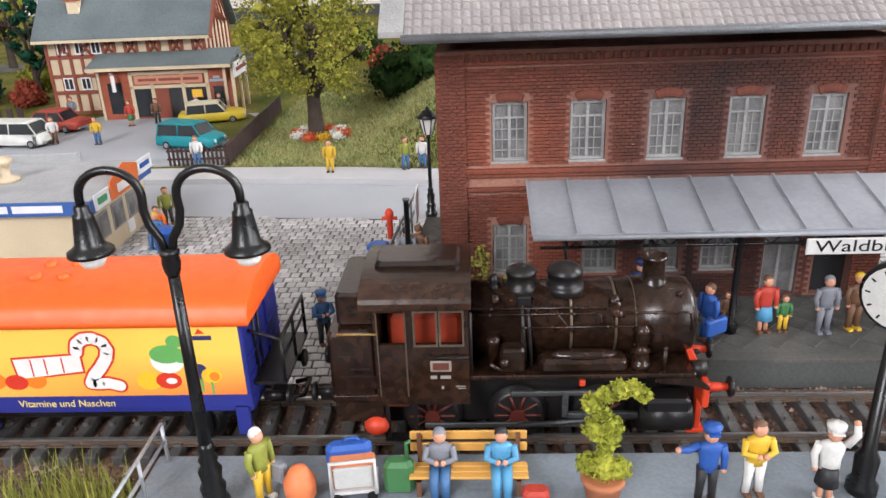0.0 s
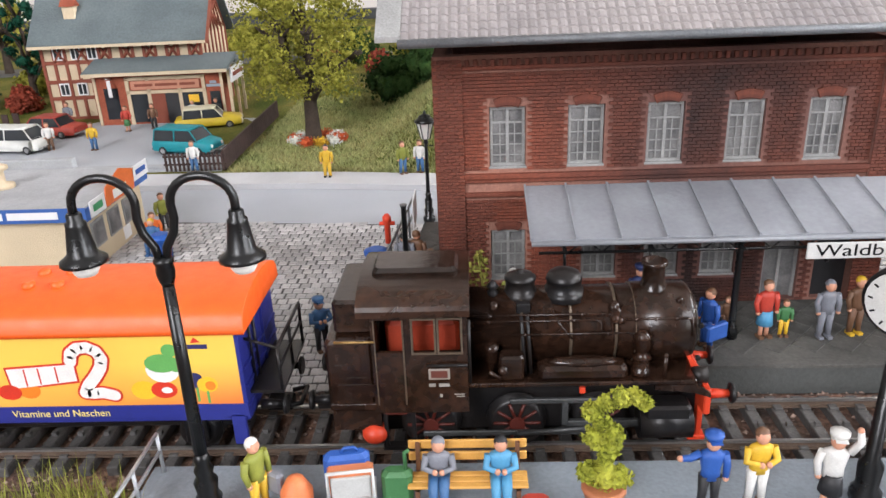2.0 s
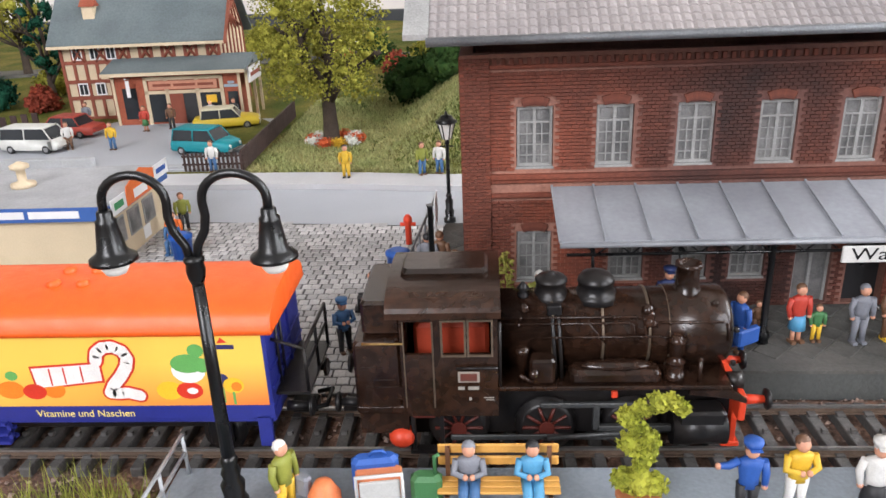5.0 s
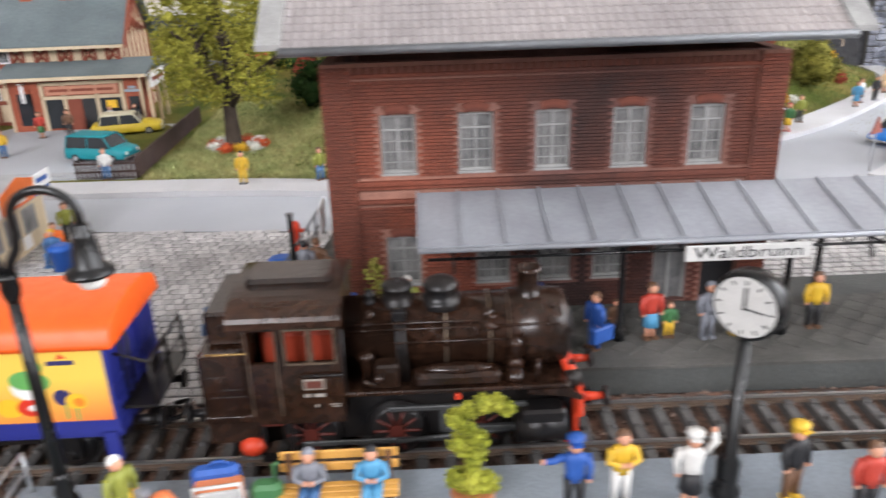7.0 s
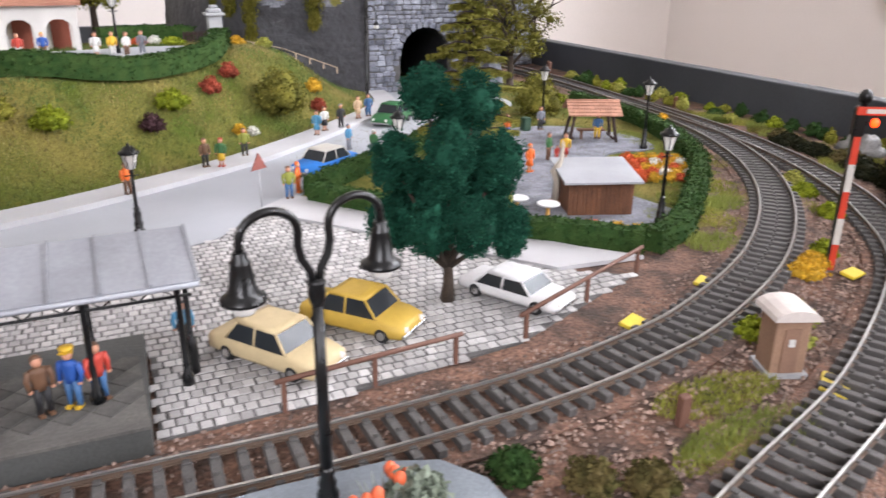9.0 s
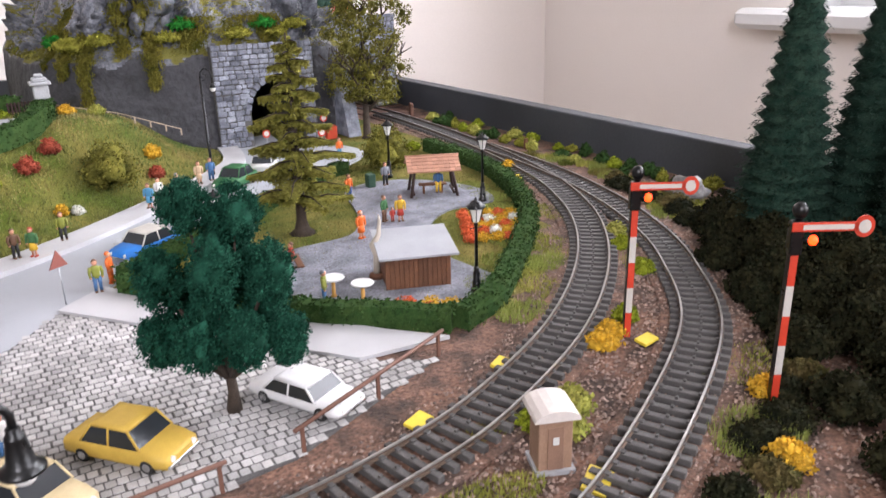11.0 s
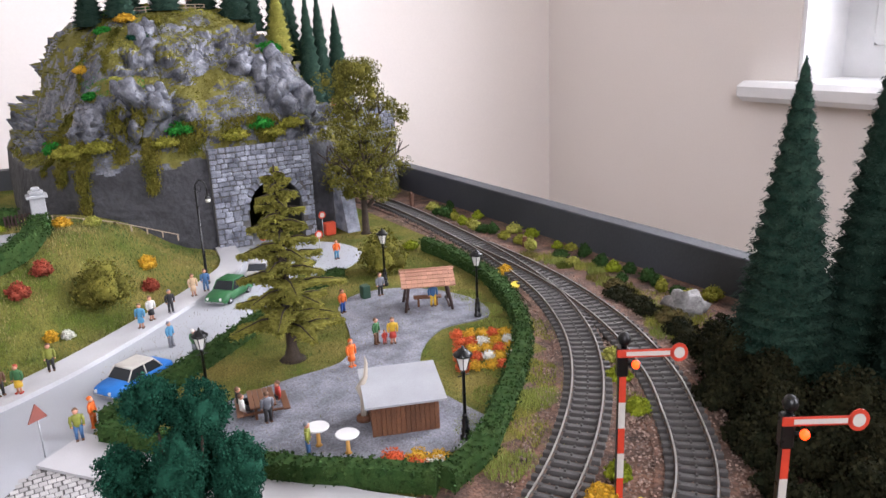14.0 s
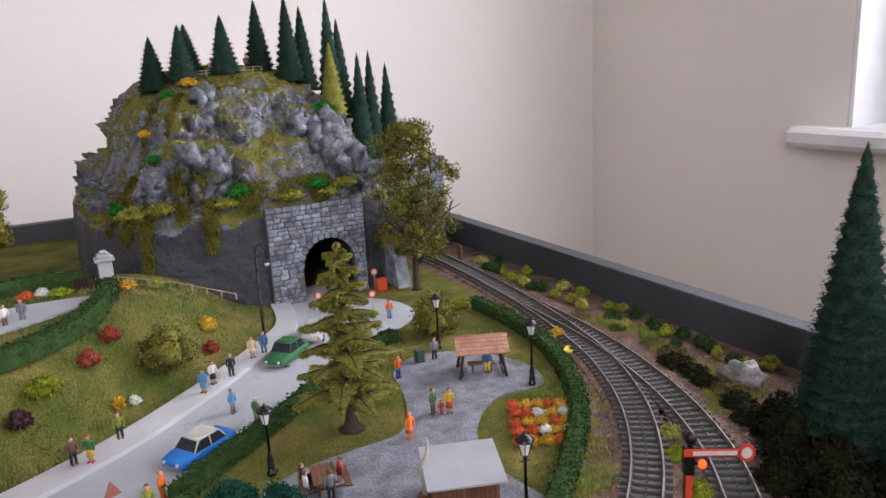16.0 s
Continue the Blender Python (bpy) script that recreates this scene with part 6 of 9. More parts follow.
def mountain_base(a, u):
    """The smooth hill: a runs round it, u from its foot to its top."""
    u = min(1.0, max(0.0, u))
    for (u0, z0, s0), (u1, z1, s1) in zip(PROFILE, PROFILE[1:]):
        if u <= u1:
            t = (u - u0) / (u1 - u0)
            z, sh = z0 + (z1 - z0) * t, s0 + (s1 - s0) * t
            break
    c, s = math.cos(a), math.sin(a)
    x, y = HX + HA * sh * math.copysign(abs(c) ** 0.5, c), HY + HB * sh * math.copysign(abs(s) ** 0.5, s)
    z *= 1 - 0.17 * ease((x - 108) / 14) * ease((z - 8) / 8)
    z *= 1 - 0.26 * ease((97 - x) / 12) * ease((z - 9) / 8)
    return Vector((x, y, z))


def mountain_point(a, u):
    """A point of the mountain's skin, pushed out of the smooth hill along its slope."""
    p = mountain_base(a, u)
    way = Vector((math.cos(a), math.sin(a), 0))
    rise = mountain_base(a, u + 0.05) - mountain_base(a, u - 0.05)
    side = Vector((-way.y, way.x, 0))
    out = side.cross(rise)
    out = (out.normalized() if out.length > 1e-6 else Vector((0, 0, 1))) * 0.8 + way * 0.2 * (1 - ease((u - 0.7) / 0.2))
    x, y, z = p
    up = ease((z - 9.2) / 2.0)
    crag = crag_strength(x, y, z)
    wob = p + Vector((noise.noise(p * 0.5), noise.noise(p * 0.5 + Vector((7, 0, 0))), noise.noise(p * 0.5 + Vector((0, 9, 0))))) * 0.9
    blocks = 1.5 * boulders(wob, 0.25) + 0.9 * boulders(wob, 0.52) + 0.5 * boulders(wob, 1.1) + 0.2 * boulders(wob, 2.4)
    n = noise.noise(p * 0.12) * 1.6 + noise.noise(p * 0.4) * 0.4
    d = up * (1 - 0.75 * ease((u - 0.84) / 0.12)) * (crag * (blocks * 1.5 - 1.0) + (1 - crag) * 0.3 * blocks) + (0.25 + 0.75 * up) * n * (1 - 0.7 * ease((u - 0.8) / 0.15)) + (1 - up) * 0.12 * boulders(wob, 0.5)
    q = p + out * d
    return (q.x, q.y, max(q.z, -0.1))


def round_steps(n):
    """Angles that lie evenly along the mountain's outline."""
    fine = [2 * math.pi * i / 6000 for i in range(6001)]
    pts = [(HA * math.copysign(abs(math.cos(a)) ** 0.5, math.cos(a)), HB * math.copysign(abs(math.sin(a)) ** 0.5, math.sin(a))) for a in fine]
    acc = [0.0]
    for p, q in zip(pts, pts[1:]):
        acc.append(acc[-1] + math.hypot(q[0] - p[0], q[1] - p[1]))
    out, k = [], 0
    for i in range(n):
        goal = acc[-1] * i / n
        while acc[k + 1] < goal:
            k += 1
        out.append(fine[k] + (fine[k + 1] - fine[k]) * (goal - acc[k]) / max(1e-9, acc[k + 1] - acc[k]))
    return out


M_CRAG = mat("wet grey crag", (0.20, 0.21, 0.245), 0.27, rgb2=(0.016, 0.017, 0.021), scale=70, fine=300, bump=0.5, depth=0.0016, mix=0.5, sharp=0.6)
# bare crags on the hill: range round it, range up it, how many rocks
CRAGS = ((-1.86, -1.62, 0.42, 0.55, 20), (-1.5, -1.08, 0.46, 0.66, 30), (-1.74, -1.62, 0.7, 0.78, 6), (-2.35, -2.02, 0.45, 0.6, 12))


def build_mountain():
    na, nu = 560, 150
    rim = round_steps(na)
    vs = [mountain_point(a, j / nu) for j in range(nu + 1) for a in rim]
    fs = []
    for j in range(nu):
        for i in range(na):
            f = (j * na + i, j * na + (i + 1) % na, (j + 1) * na + (i + 1) % na, (j + 1) * na + i)
            c = sum((Vector(vs[k]) for k in f), Vector()) / 4
            if any(abs(c.x - px) < w / 2 + 0.3 and c.z < zt + 0.2 and c.y < 97 for px, w, zt, _ in PORTALS):
                continue
            fs.append(f)
    s = Shape().add(vs, fs, False)
    me = s.mesh("mountain")
    me.materials.append(M_MOUNT)
    me.materials.append(M_CLIFF)
    for p in me.polygons:
        z = p.center.z / CM + 1.3 * noise.noise((p.center.x * 30, p.center.y * 30, 0))
        p.material_index = 1 if z < 9.4 else 0
        p.use_smooth = z < 9.4
    hill = tagged(part("mountain", me, None), "rocky grey mountain patched with moss and grass", "mountain", kind="structure")
    r = random.Random(41)
    for a0, a1, u0, u1, count in CRAGS:
        for k in range(count):
            a, u = r.uniform(a0, a1), r.uniform(u0, u1)
            p = Vector(mountain_point(a, u))
            size = r.uniform(0.6, 1.35)
            q = Shape()
            lump(q, (0, 0, 0), size, size * r.uniform(1.1, 1.6), r.uniform(0, 90), 12, 9, 0.6)
            part("rock", q, M_CRAG, hill, at=put(p.x - 0.25 * math.cos(a), p.y - 0.25 * math.sin(a), p.z, r.uniform(0, 360), r.uniform(-20, 8), r.uniform(-22, 22)))
    tuft = {0: Shape(), 1: Shape(), 2: Shape()}
    for p in me.polygons:
        c = p.center / CM
        if c.z < 9.6 or c.y > 112 or p.normal.z < 0.25:
            continue
        g = noise.noise((c.x * 0.3, c.y * 0.3, c.z * 0.3 + 9)) + 0.6 * noise.noise((c.x * 0.9, c.y * 0.9, c.z * 0.9)) + 0.7 * (p.normal.z - 0.55)
        if g < 0.0 - 0.25 * (1 - crag_strength(c.x, c.y, c.z)):
            continue
        k = 2 if noise.noise((c.x * 0.22 + 30, c.y * 0.22, c.z * 0.2)) > 0.44 else (1 if g > 0.3 else 0)
        crumbs(tuft[k], c, 0.2, 2 if k else 3, 0.085, 0.12, 0.9)
    for k, m, w in ((0, M_HANG, "dull olive moss on the ledges"), (1, M_LEAF, "yellow olive moss on the ledges"), (2, M_MOSS, "bright green moss on the ledges")):
        solid("moss", tuft[k], m, w, "moss", kind="stuff")


M_HANG = mat("dull olive moss", (0.075, 0.078, 0.012), 0.95, rgb2=(0.16, 0.14, 0.025), scale=60, depth=0, mix=0.5, per_piece=0.3, spec=0.12)
build_mountain()


def stone_wall(x0, x1, z1, portal, label):
    px, w, zt, y = portal
    t = thing("tunnel_portal", put(0, 0), label, "tunnel portal", "tunnel portals", "structure")
    spring = zt - w / 2
    def opening(x, z):
        return abs(x - px) < w / 2 and (z < spring or math.hypot(x - px, z - spring) < w / 2)
    back = Shape()
    nx, nz = 40, 44
    for i in range(nx):
        a, b = x0 + (x1 - x0) * i / nx, x0 + (x1 - x0) * (i + 1) / nx
        c = (a + b) / 2
        lo = 0.0
        if abs(c - px) < w / 2:
            lo = spring + math.sqrt(max(0, (w / 2) ** 2 - (c - px) ** 2))
        back.box(a, y, lo, b, y + 0.8, z1)
    part("backing", back, M_MORTAR, t)
    n, z, row, rest = 0, 0.05, 0, Shape()
    while z < z1 - 0.2:
        h = rnd.uniform(0.42, 0.62)
        x = x0
        while x < x1 - 0.1:
            l = min(rnd.uniform(0.5, 1.15), x1 - x)
            if not any(opening(x + l * q, z + h * r) for q in (0.05, 0.5, 0.95) for r in (0.05, 0.95)):
                d, j = rnd.uniform(0.04, 0.2), rnd.uniform(-0.05, 0.05)
                q = Shape().box(-l / 2 + 0.03, -d, -h / 2 + 0.03, l / 2 - 0.03, 0.1, h / 2 - 0.03, 0.08).turn(Matrix.Translation((x + l / 2, y, z + h / 2 + j)) @ Matrix.Rotation(rnd.uniform(-0.09, 0.09), 4, "Y"))
                if n < 300:
                    part("stone", q, M_WALLSTONE, t)
                else:
                    rest.add(q.v, q.f)
                n += 1
            x += l
        z += h
        row += 1
    if n > 300:
        tagged(part("upper_stones", rest, M_WALLSTONE, t), kind="stuff")
    for k in range(13):
        a = math.pi * (k + 0.5) / 13
        q = Shape().box(-0.3, -0.24, -0.3, 0.3, 0.1, 0.3, 0.05).turn(Matrix.Translation((px + math.cos(a) * (w / 2 + 0.22), y, spring + math.sin(a) * (w / 2 + 0.22))) @ Matrix.Rotation(math.pi / 2 - a, 4, "Y"))
        part("arch_stone", q, M_WALLSTONE, t)
    rs = []
    for yy in (y + 0.3, y + 14):
        rs.append([(px + w / 2 * 1.02, yy, 0)] + [(px + w / 2 * 1.02 * math.cos(math.pi * k / 14), yy, spring + w / 2 * 1.02 * math.sin(math.pi * k / 14)) for k in range(15)] + [(px - w / 2 * 1.02, yy, 0)])
    # The tunnel's inner shade is put into the lining's colour.
    part("lining", Shape().rings(rs, True, False, False), M_SHADEDARK, t, "tunnel lining with its inner shade painted near-black")
    if z1 > 11:
        part("coping", Shape().box(x0 - 0.1, y - 0.25, z1, x1 + 0.1, y + 0.9, z1 + 0.35, 0.06), M_WALLSTONE, t)
    return t


stone_wall(101.9, 112.6, 10.4, PORTALS[0], "blue grey stone wall with a road tunnel arch")
stone_wall(120.4, 130.6, 11.6, PORTALS[1], "blue grey stone portal of the railway tunnel")
mb = Shape()
lump(mb, (120.6, 112.6, 5.0), 9.8, 13.2, 2.3, 72, 48, 0.3)
tagged(part("mountain_shoulder", mb, M_MOUNT), "mossy rock shoulder over the railway tunnel", "mountain", kind="structure")
ms = Shape()
crumbs(ms, (120.6, 112.6, 5.0), 9.9, 9000, 0.13, 13.3, 0.06)
solid("moss", ms, M_LEAFO, "olive moss over the rock shoulder", "moss", kind="stuff")
bt = Shape().ext([(84.2, 0), (87.5, 0), (87.5, 7), (86.4, 7)], 115.4, 116.9)
solid("buttress", bt, M_WALLSTONE, "sloping stone buttress beside the tunnel", "buttress")


def summit(x, y):
    """The height of the mountain's skin near a plan place, from above."""
    best, z = 1e9, 20
    for j in range(40, 85, 2):
        for i in range(0, 300, 4):
            p = mountain_point(2 * math.pi * i / 300, j / 84)
            d = (p[0] - x) ** 2 + (p[1] - y) ** 2
            if d < best:
                best, z = d, p[2]
    return z


for x, y, zt in ((95.0, 101, 28.4), (98.0, 100, 29.6), (99.2, 103, 29.8), (102.9, 101, 30.6), (107.2, 102, 32.3), (109.9, 99, 32.4), (112.6, 102, 31.5), (115.6, 101, 32.4), (117.2, 102, 30.0), (118.4, 99, 25.8), (120.3, 100, 26.0), (122.5, 100, 24.4), (113.8, 96, 27.0)):
    z = summit(x, y)
    dark = x != 113.8
    spruce(x, y, zt - z + 0.4, 2.35 if dark else 2.2, "small dark spruce on the mountain top" if dark else "thin olive fir on the mountain top", M_NEEDLE if dark else M_LARCH, z=z - 0.3, n=2600, leaf=0.115, layers=12, group="mountain spruces")
for a, u, r, m, label in ((-1.62, 0.44, 1.9, M_MOSS, "bright green moss clump on the ledge"), (-1.50, 0.43, 1.6, M_MOSS, "bright green moss clump on the ledge"), (-2.45, 0.43, 1.4, M_MOSS, "bright green moss clump on the ledge"), (-2.62, 0.5, 1.3, M_MOSS, "bright green moss clump on the rock"), (-1.75, 0.76, 1.3, M_LEAFD, "dark green shrub on the rock"), (-1.95, 0.84, 1.2, M_YELB, "yellow orange flowers near the summit"), (-2.2, 0.8, 1.0, M_MOSS, "bright green moss clump near the summit"),
                          (-1.05, 0.72, 1.6, M_MOSS, "bright green moss clump on the rock"), (-1.9, 0.62, 0.8, M_STRAW, "straw coloured grass clump"), (-2.1, 0.6, 0.9, M_MOSS, "bright green moss clump on the rock"), (-2.0, 0.41, 1.6, M_LEAF, "olive moss hanging over the ledge"), (-2.25, 0.40, 2.0, M_LEAF, "olive moss hanging over the ledge"), (-1.36, 0.42, 1.4, M_LEAF, "olive moss hanging over the ledge"), (-1.45, 0.40, 1.5, M_LEAF, "olive moss hanging over the ledge"), (-1.56, 0.40, 1.6, M_LEAF, "olive moss hanging over the ledge"), (-1.66, 0.40, 1.5, M_LEAF, "olive moss hanging over the ledge"), (-2.3, 0.7, 0.9, M_YELB, "yellow brown grass clump")):
    p = mountain_point(a, u)
    bush(p[0], p[1], r, m, label, r * 0.45, z=p[2] - 0.2, n=420, leaf=0.11, name="moss_clump", group="moss clumps")




def moss_drape(a, w, u0, u1, n, material, label):
    """Tufts of moss that hang down over the rock, thinning out below."""
    s = Shape()
    for _ in range(n):
        t = rnd.random() ** 1.4
        p = Vector(mountain_point(a + w * (1 - 0.7 * t) * rnd.gauss(0, 0.5), u1 + (u0 - u1) * t))
        q = Vector((p.x + rnd.uniform(-0.2, 0.2), p.y - rnd.uniform(0, 0.5), p.z))
        crumbs(s, q, 0.3, 8, 0.09, 0.4, 0.9)
        e = q + Vector((rnd.uniform(-0.15, 0.15), rnd.uniform(-0.3, 0.05), -rnd.uniform(0.25, 0.7)))
        g = Vector((rnd.uniform(0.04, 0.08), rnd.uniform(-0.03, 0.03), 0))
        s.add([q - g, q + g, e], [(0, 1, 2)])
    solid("moss_drape", s, material, label, "moss", "moss drapes")


for a, w, u0, u1, n in ((-2.12, 0.09, 0.16, 0.52, 900), (-2.3, 0.14, 0.3, 0.5, 500), (-1.72, 0.06, 0.26, 0.5, 750), (-1.86, 0.1, 0.36, 0.52, 420), (-1.6, 0.06, 0.37, 0.46, 600), (-1.48, 0.06, 0.38, 0.46, 600), (-2.5, 0.1, 0.33, 0.6, 500), (-2.0, 0.05, 0.66, 0.8, 160), (-1.66, 0.06, 0.7, 0.85, 180), (-2.35, 0.1, 0.66, 0.85, 240)):
    moss_drape(a, w, u0, u1, n, M_HANG, "olive moss hanging over the rock ledge")
M_RAIL = plain("pale wood rail", (0.42, 0.33, 0.24), 0.7)


def small_fence(pts, h, label, posts, material=None, bars=2):
    f = thing("rail_fence", put(0, 0), label, "fence", "rail fences")
    line = [Vector(p) for p in pts]
    material = material or M_RAIL
    for a, b in zip(line, line[1:]):
        for k in range(posts + 1):
            p = a.lerp(b, k / posts)
            part("post", Shape().box(p.x - 0.06, p.y - 0.06, p.z - 0.1, p.x + 0.06, p.y + 0.06, p.z + h), material, f)
        for k in range(bars):
            o = Vector((0, 0, h * (0.95 - 0.45 * k)))
            part("rail", Shape().tube([a + o, b + o], 0.05, 5), material, f)
    return f


small_fence([(98.5, 101.0, summit(98.5, 101)), (103.0, 100.6, summit(103, 100.6)), (107.0, 100.4, summit(107, 100.4))], 0.7, "pale wooden railing on the summit", 4)
small_fence([(118.6, 94.0, summit(118.6, 94)), (122.5, 94.6, summit(122.5, 94.6))], 0.7, "pale wooden railing on the summit", 4)
small_fence([(87.2, 84.6, 6.0), (92.0, 82.6, 5.0), (97.2, 82.2, 3.0)], 0.5, "low weathered wire fence below the cliff", 4, bars=1)


# ---- lamps ----
def lantern(x, y, z=0.0, h=5.4):
    l = thing("street_lamp", put(x, y, z), "black cast iron street lamp with a milky lantern", "street lamp", "street lamps")
    part("base", Shape().lathe(0, 0, [(0.3, 0), (0.3, 0.2), (0.2, 0.28), (0.24, 0.6), (0.17, 0.7), (0.2, 1.1), (0.12, 1.25), (0.16, 1.35), (0.1, 1.5)], 12), M_BLACK, l)
    part("post", Shape().lathe(0, 0, [(0.1, 1.5), (0.08, h - 1.5), (0.14, h - 1.45), (0.09, h - 1.35), (0.12, h - 1.25)], 10).tube([(-0.35, 0, h - 1.6), (0.35, 0, h - 1.6)], 0.035, 6), M_BLACK, l)
    part("glass", Shape().rings([[(r * math.cos(math.pi / 3 * k), r * math.sin(math.pi / 3 * k), zz) for k in range(6)] for r, zz in ((0.2, h - 1.25), (0.4, h - 0.45))], False), M_GLASSW, l, "milky white glass")
    bars = Shape()
    for k in range(6):
        a = math.pi / 3 * k
        bars.tube([(0.21 * math.cos(a), 0.21 * math.sin(a), h - 1.25), (0.42 * math.cos(a), 0.42 * math.sin(a), h - 0.45)], 0.03, 5)
    part("lantern_bars", bars, M_BLACK, l)
    part("cap", Shape().lathe(0, 0, [(0.5, h - 0.47), (0.52, h - 0.38), (0.36, h - 0.3), (0.26, h - 0.14), (0.08, h - 0.08), (0.08, h), (0.02, h + 0.1)], 12), M_BLACK, l)
    return l


for x, y, z, h in ((53.45, 46.0, 0.05, 5.4), (76.4, 49.9, 0.05, 4.7), (102.5, 40.6, 0.05, 5.3), (112.9, 55.0, 0.05, 5.3), (110.6, 65.9, 0.05, 5.0), (92.1, 53.2, 0.05, 4.7), (77.6, 77.0, 6.0, 5.0)):
    lantern(x, y, z, h)


def double_lamp(x, y, z, rz=0.0):
    l = thing("double_lamp", put(x, y, z, rz), "black double-arm platform lamp with bell shades", "platform lamp", "double lamps")
    part("base", Shape().lathe(0, 0, [(0.34, 0), (0.34, 0.15), (0.26, 0.3), (0.3, 0.55), (0.23, 0.7), (0.27, 1.0), (0.18, 1.15), (0.22, 1.3), (0.15, 1.45), (0.19, 1.6), (0.14, 1.75)], 14), M_BLACK, l)
    part("post", Shape().lathe(0, 0, [(0.145, 1.7), (0.12, 5.75)], 12), M_BLACK, l)
    part("collar", Shape().lathe(0, 0, [(0.12, 5.75), (0.17, 5.9), (0.19, 6.05), (0.17, 6.2), (0.2, 6.24), (0.2, 6.3), (0.13, 6.36)], 14), M_BLACK, l)
    for s in (-1, 1):
        pts = [(s * 0.06, 0, 6.2), (s * 0.12, 0, 6.55), (s * 0.3, 0, 6.85), (s * 0.36, 0, 7.15), (s * 0.34, 0, 7.4)]
        pts += [(s * (0.955 - 0.615 * math.cos(a)), 0, 7.45 + 0.52 * math.sin(a)) for a in [math.pi * k / 12 for k in range(13)]]
        pts.append((s * 1.57, 0, 7.2))
        arm = part("arm", Shape().tube(pts, 0.088, 10), M_BLACK, l)
        part("shade", Shape().lathe(s * 1.57, 0, [(0.12, 7.3), (0.15, 7.26), (0.15, 7.14), (0.2, 7.1), (0.2, 7.04), (0.28, 6.5), (0.34, 6.42), (0.45, 6.35), (0.46, 6.28), (0.22, 6.28)], 18), M_BLACK, arm, "black bell-shaped shade")
        part("bulb", Shape().lathe(s * 1.57, 0, [(0.25, 6.3), (0.26, 6.12), (0.2, 6.02), (0.08, 5.98)], 14), M_GLASSW, arm, "white frosted bulb")
    return l


double_lamp(49.62, 24.1, 1.0, 0)
double_lamp(78.75, 23.9, 1.0, 12)
hk = thing("hook_lamp", put(97.8, 75.2, 0.35, -25), "tall black hook-shaped street lamp", "street lamp")
part("post", Shape().lathe(0, 0, [(0.26, 0), (0.24, 0.3), (0.17, 0.5), (0.13, 1.2), (0.1, 8.4)], 10), M_BLACK, hk)
part("hook", Shape().tube([(0, 0, 8.3), (0.05, 0, 8.9), (0.4, 0, 9.25), (0.8, 0, 9.05), (0.95, 0, 8.5), (0.95, 0, 7.9)], 0.06, 7).tube([(0.1, 0, 8.2), (0.45, 0, 8.3), (0.5, 0, 8.7), (0.25, 0, 8.8)], 0.03, 6), M_BLACK, hk)
part("shade", Shape().lathe(0.95, 0, [(0.08, 7.95), (0.2, 7.8), (0.3, 7.62)], 10), M_BLACK, hk)
part("bulb", Shape().ball((0.95, 0, 7.5), 0.24), M_GLASSW, hk, "white glass globe")

# ---- figurines: each one plain painted shape ----
PAINTS = {}


def paint(rgb):
    if rgb not in PAINTS:
        PAINTS[rgb] = plain("figure paint", rgb, 0.55)
    return PAINTS[rgb]


SKIN = (0.62, 0.30, 0.19)
NAVY, ROYAL, GREY, RED, GREEN, YELLOW, BROWN, WHITE, DENIM, SKY, ORNG, OLIVE, DARK = (0.02, 0.035, 0.12), (0.02, 0.09, 0.36), (0.20, 0.21, 0.24), (0.48, 0.05, 0.03), (0.05, 0.17, 0.06), (0.68, 0.42, 0.03), (0.15, 0.075, 0.04), (0.68, 0.67, 0.64), (0.05, 0.14, 0.30), (0.08, 0.30, 0.50), (0.80, 0.16, 0.02), (0.24, 0.26, 0.04), (0.018, 0.018, 0.02)


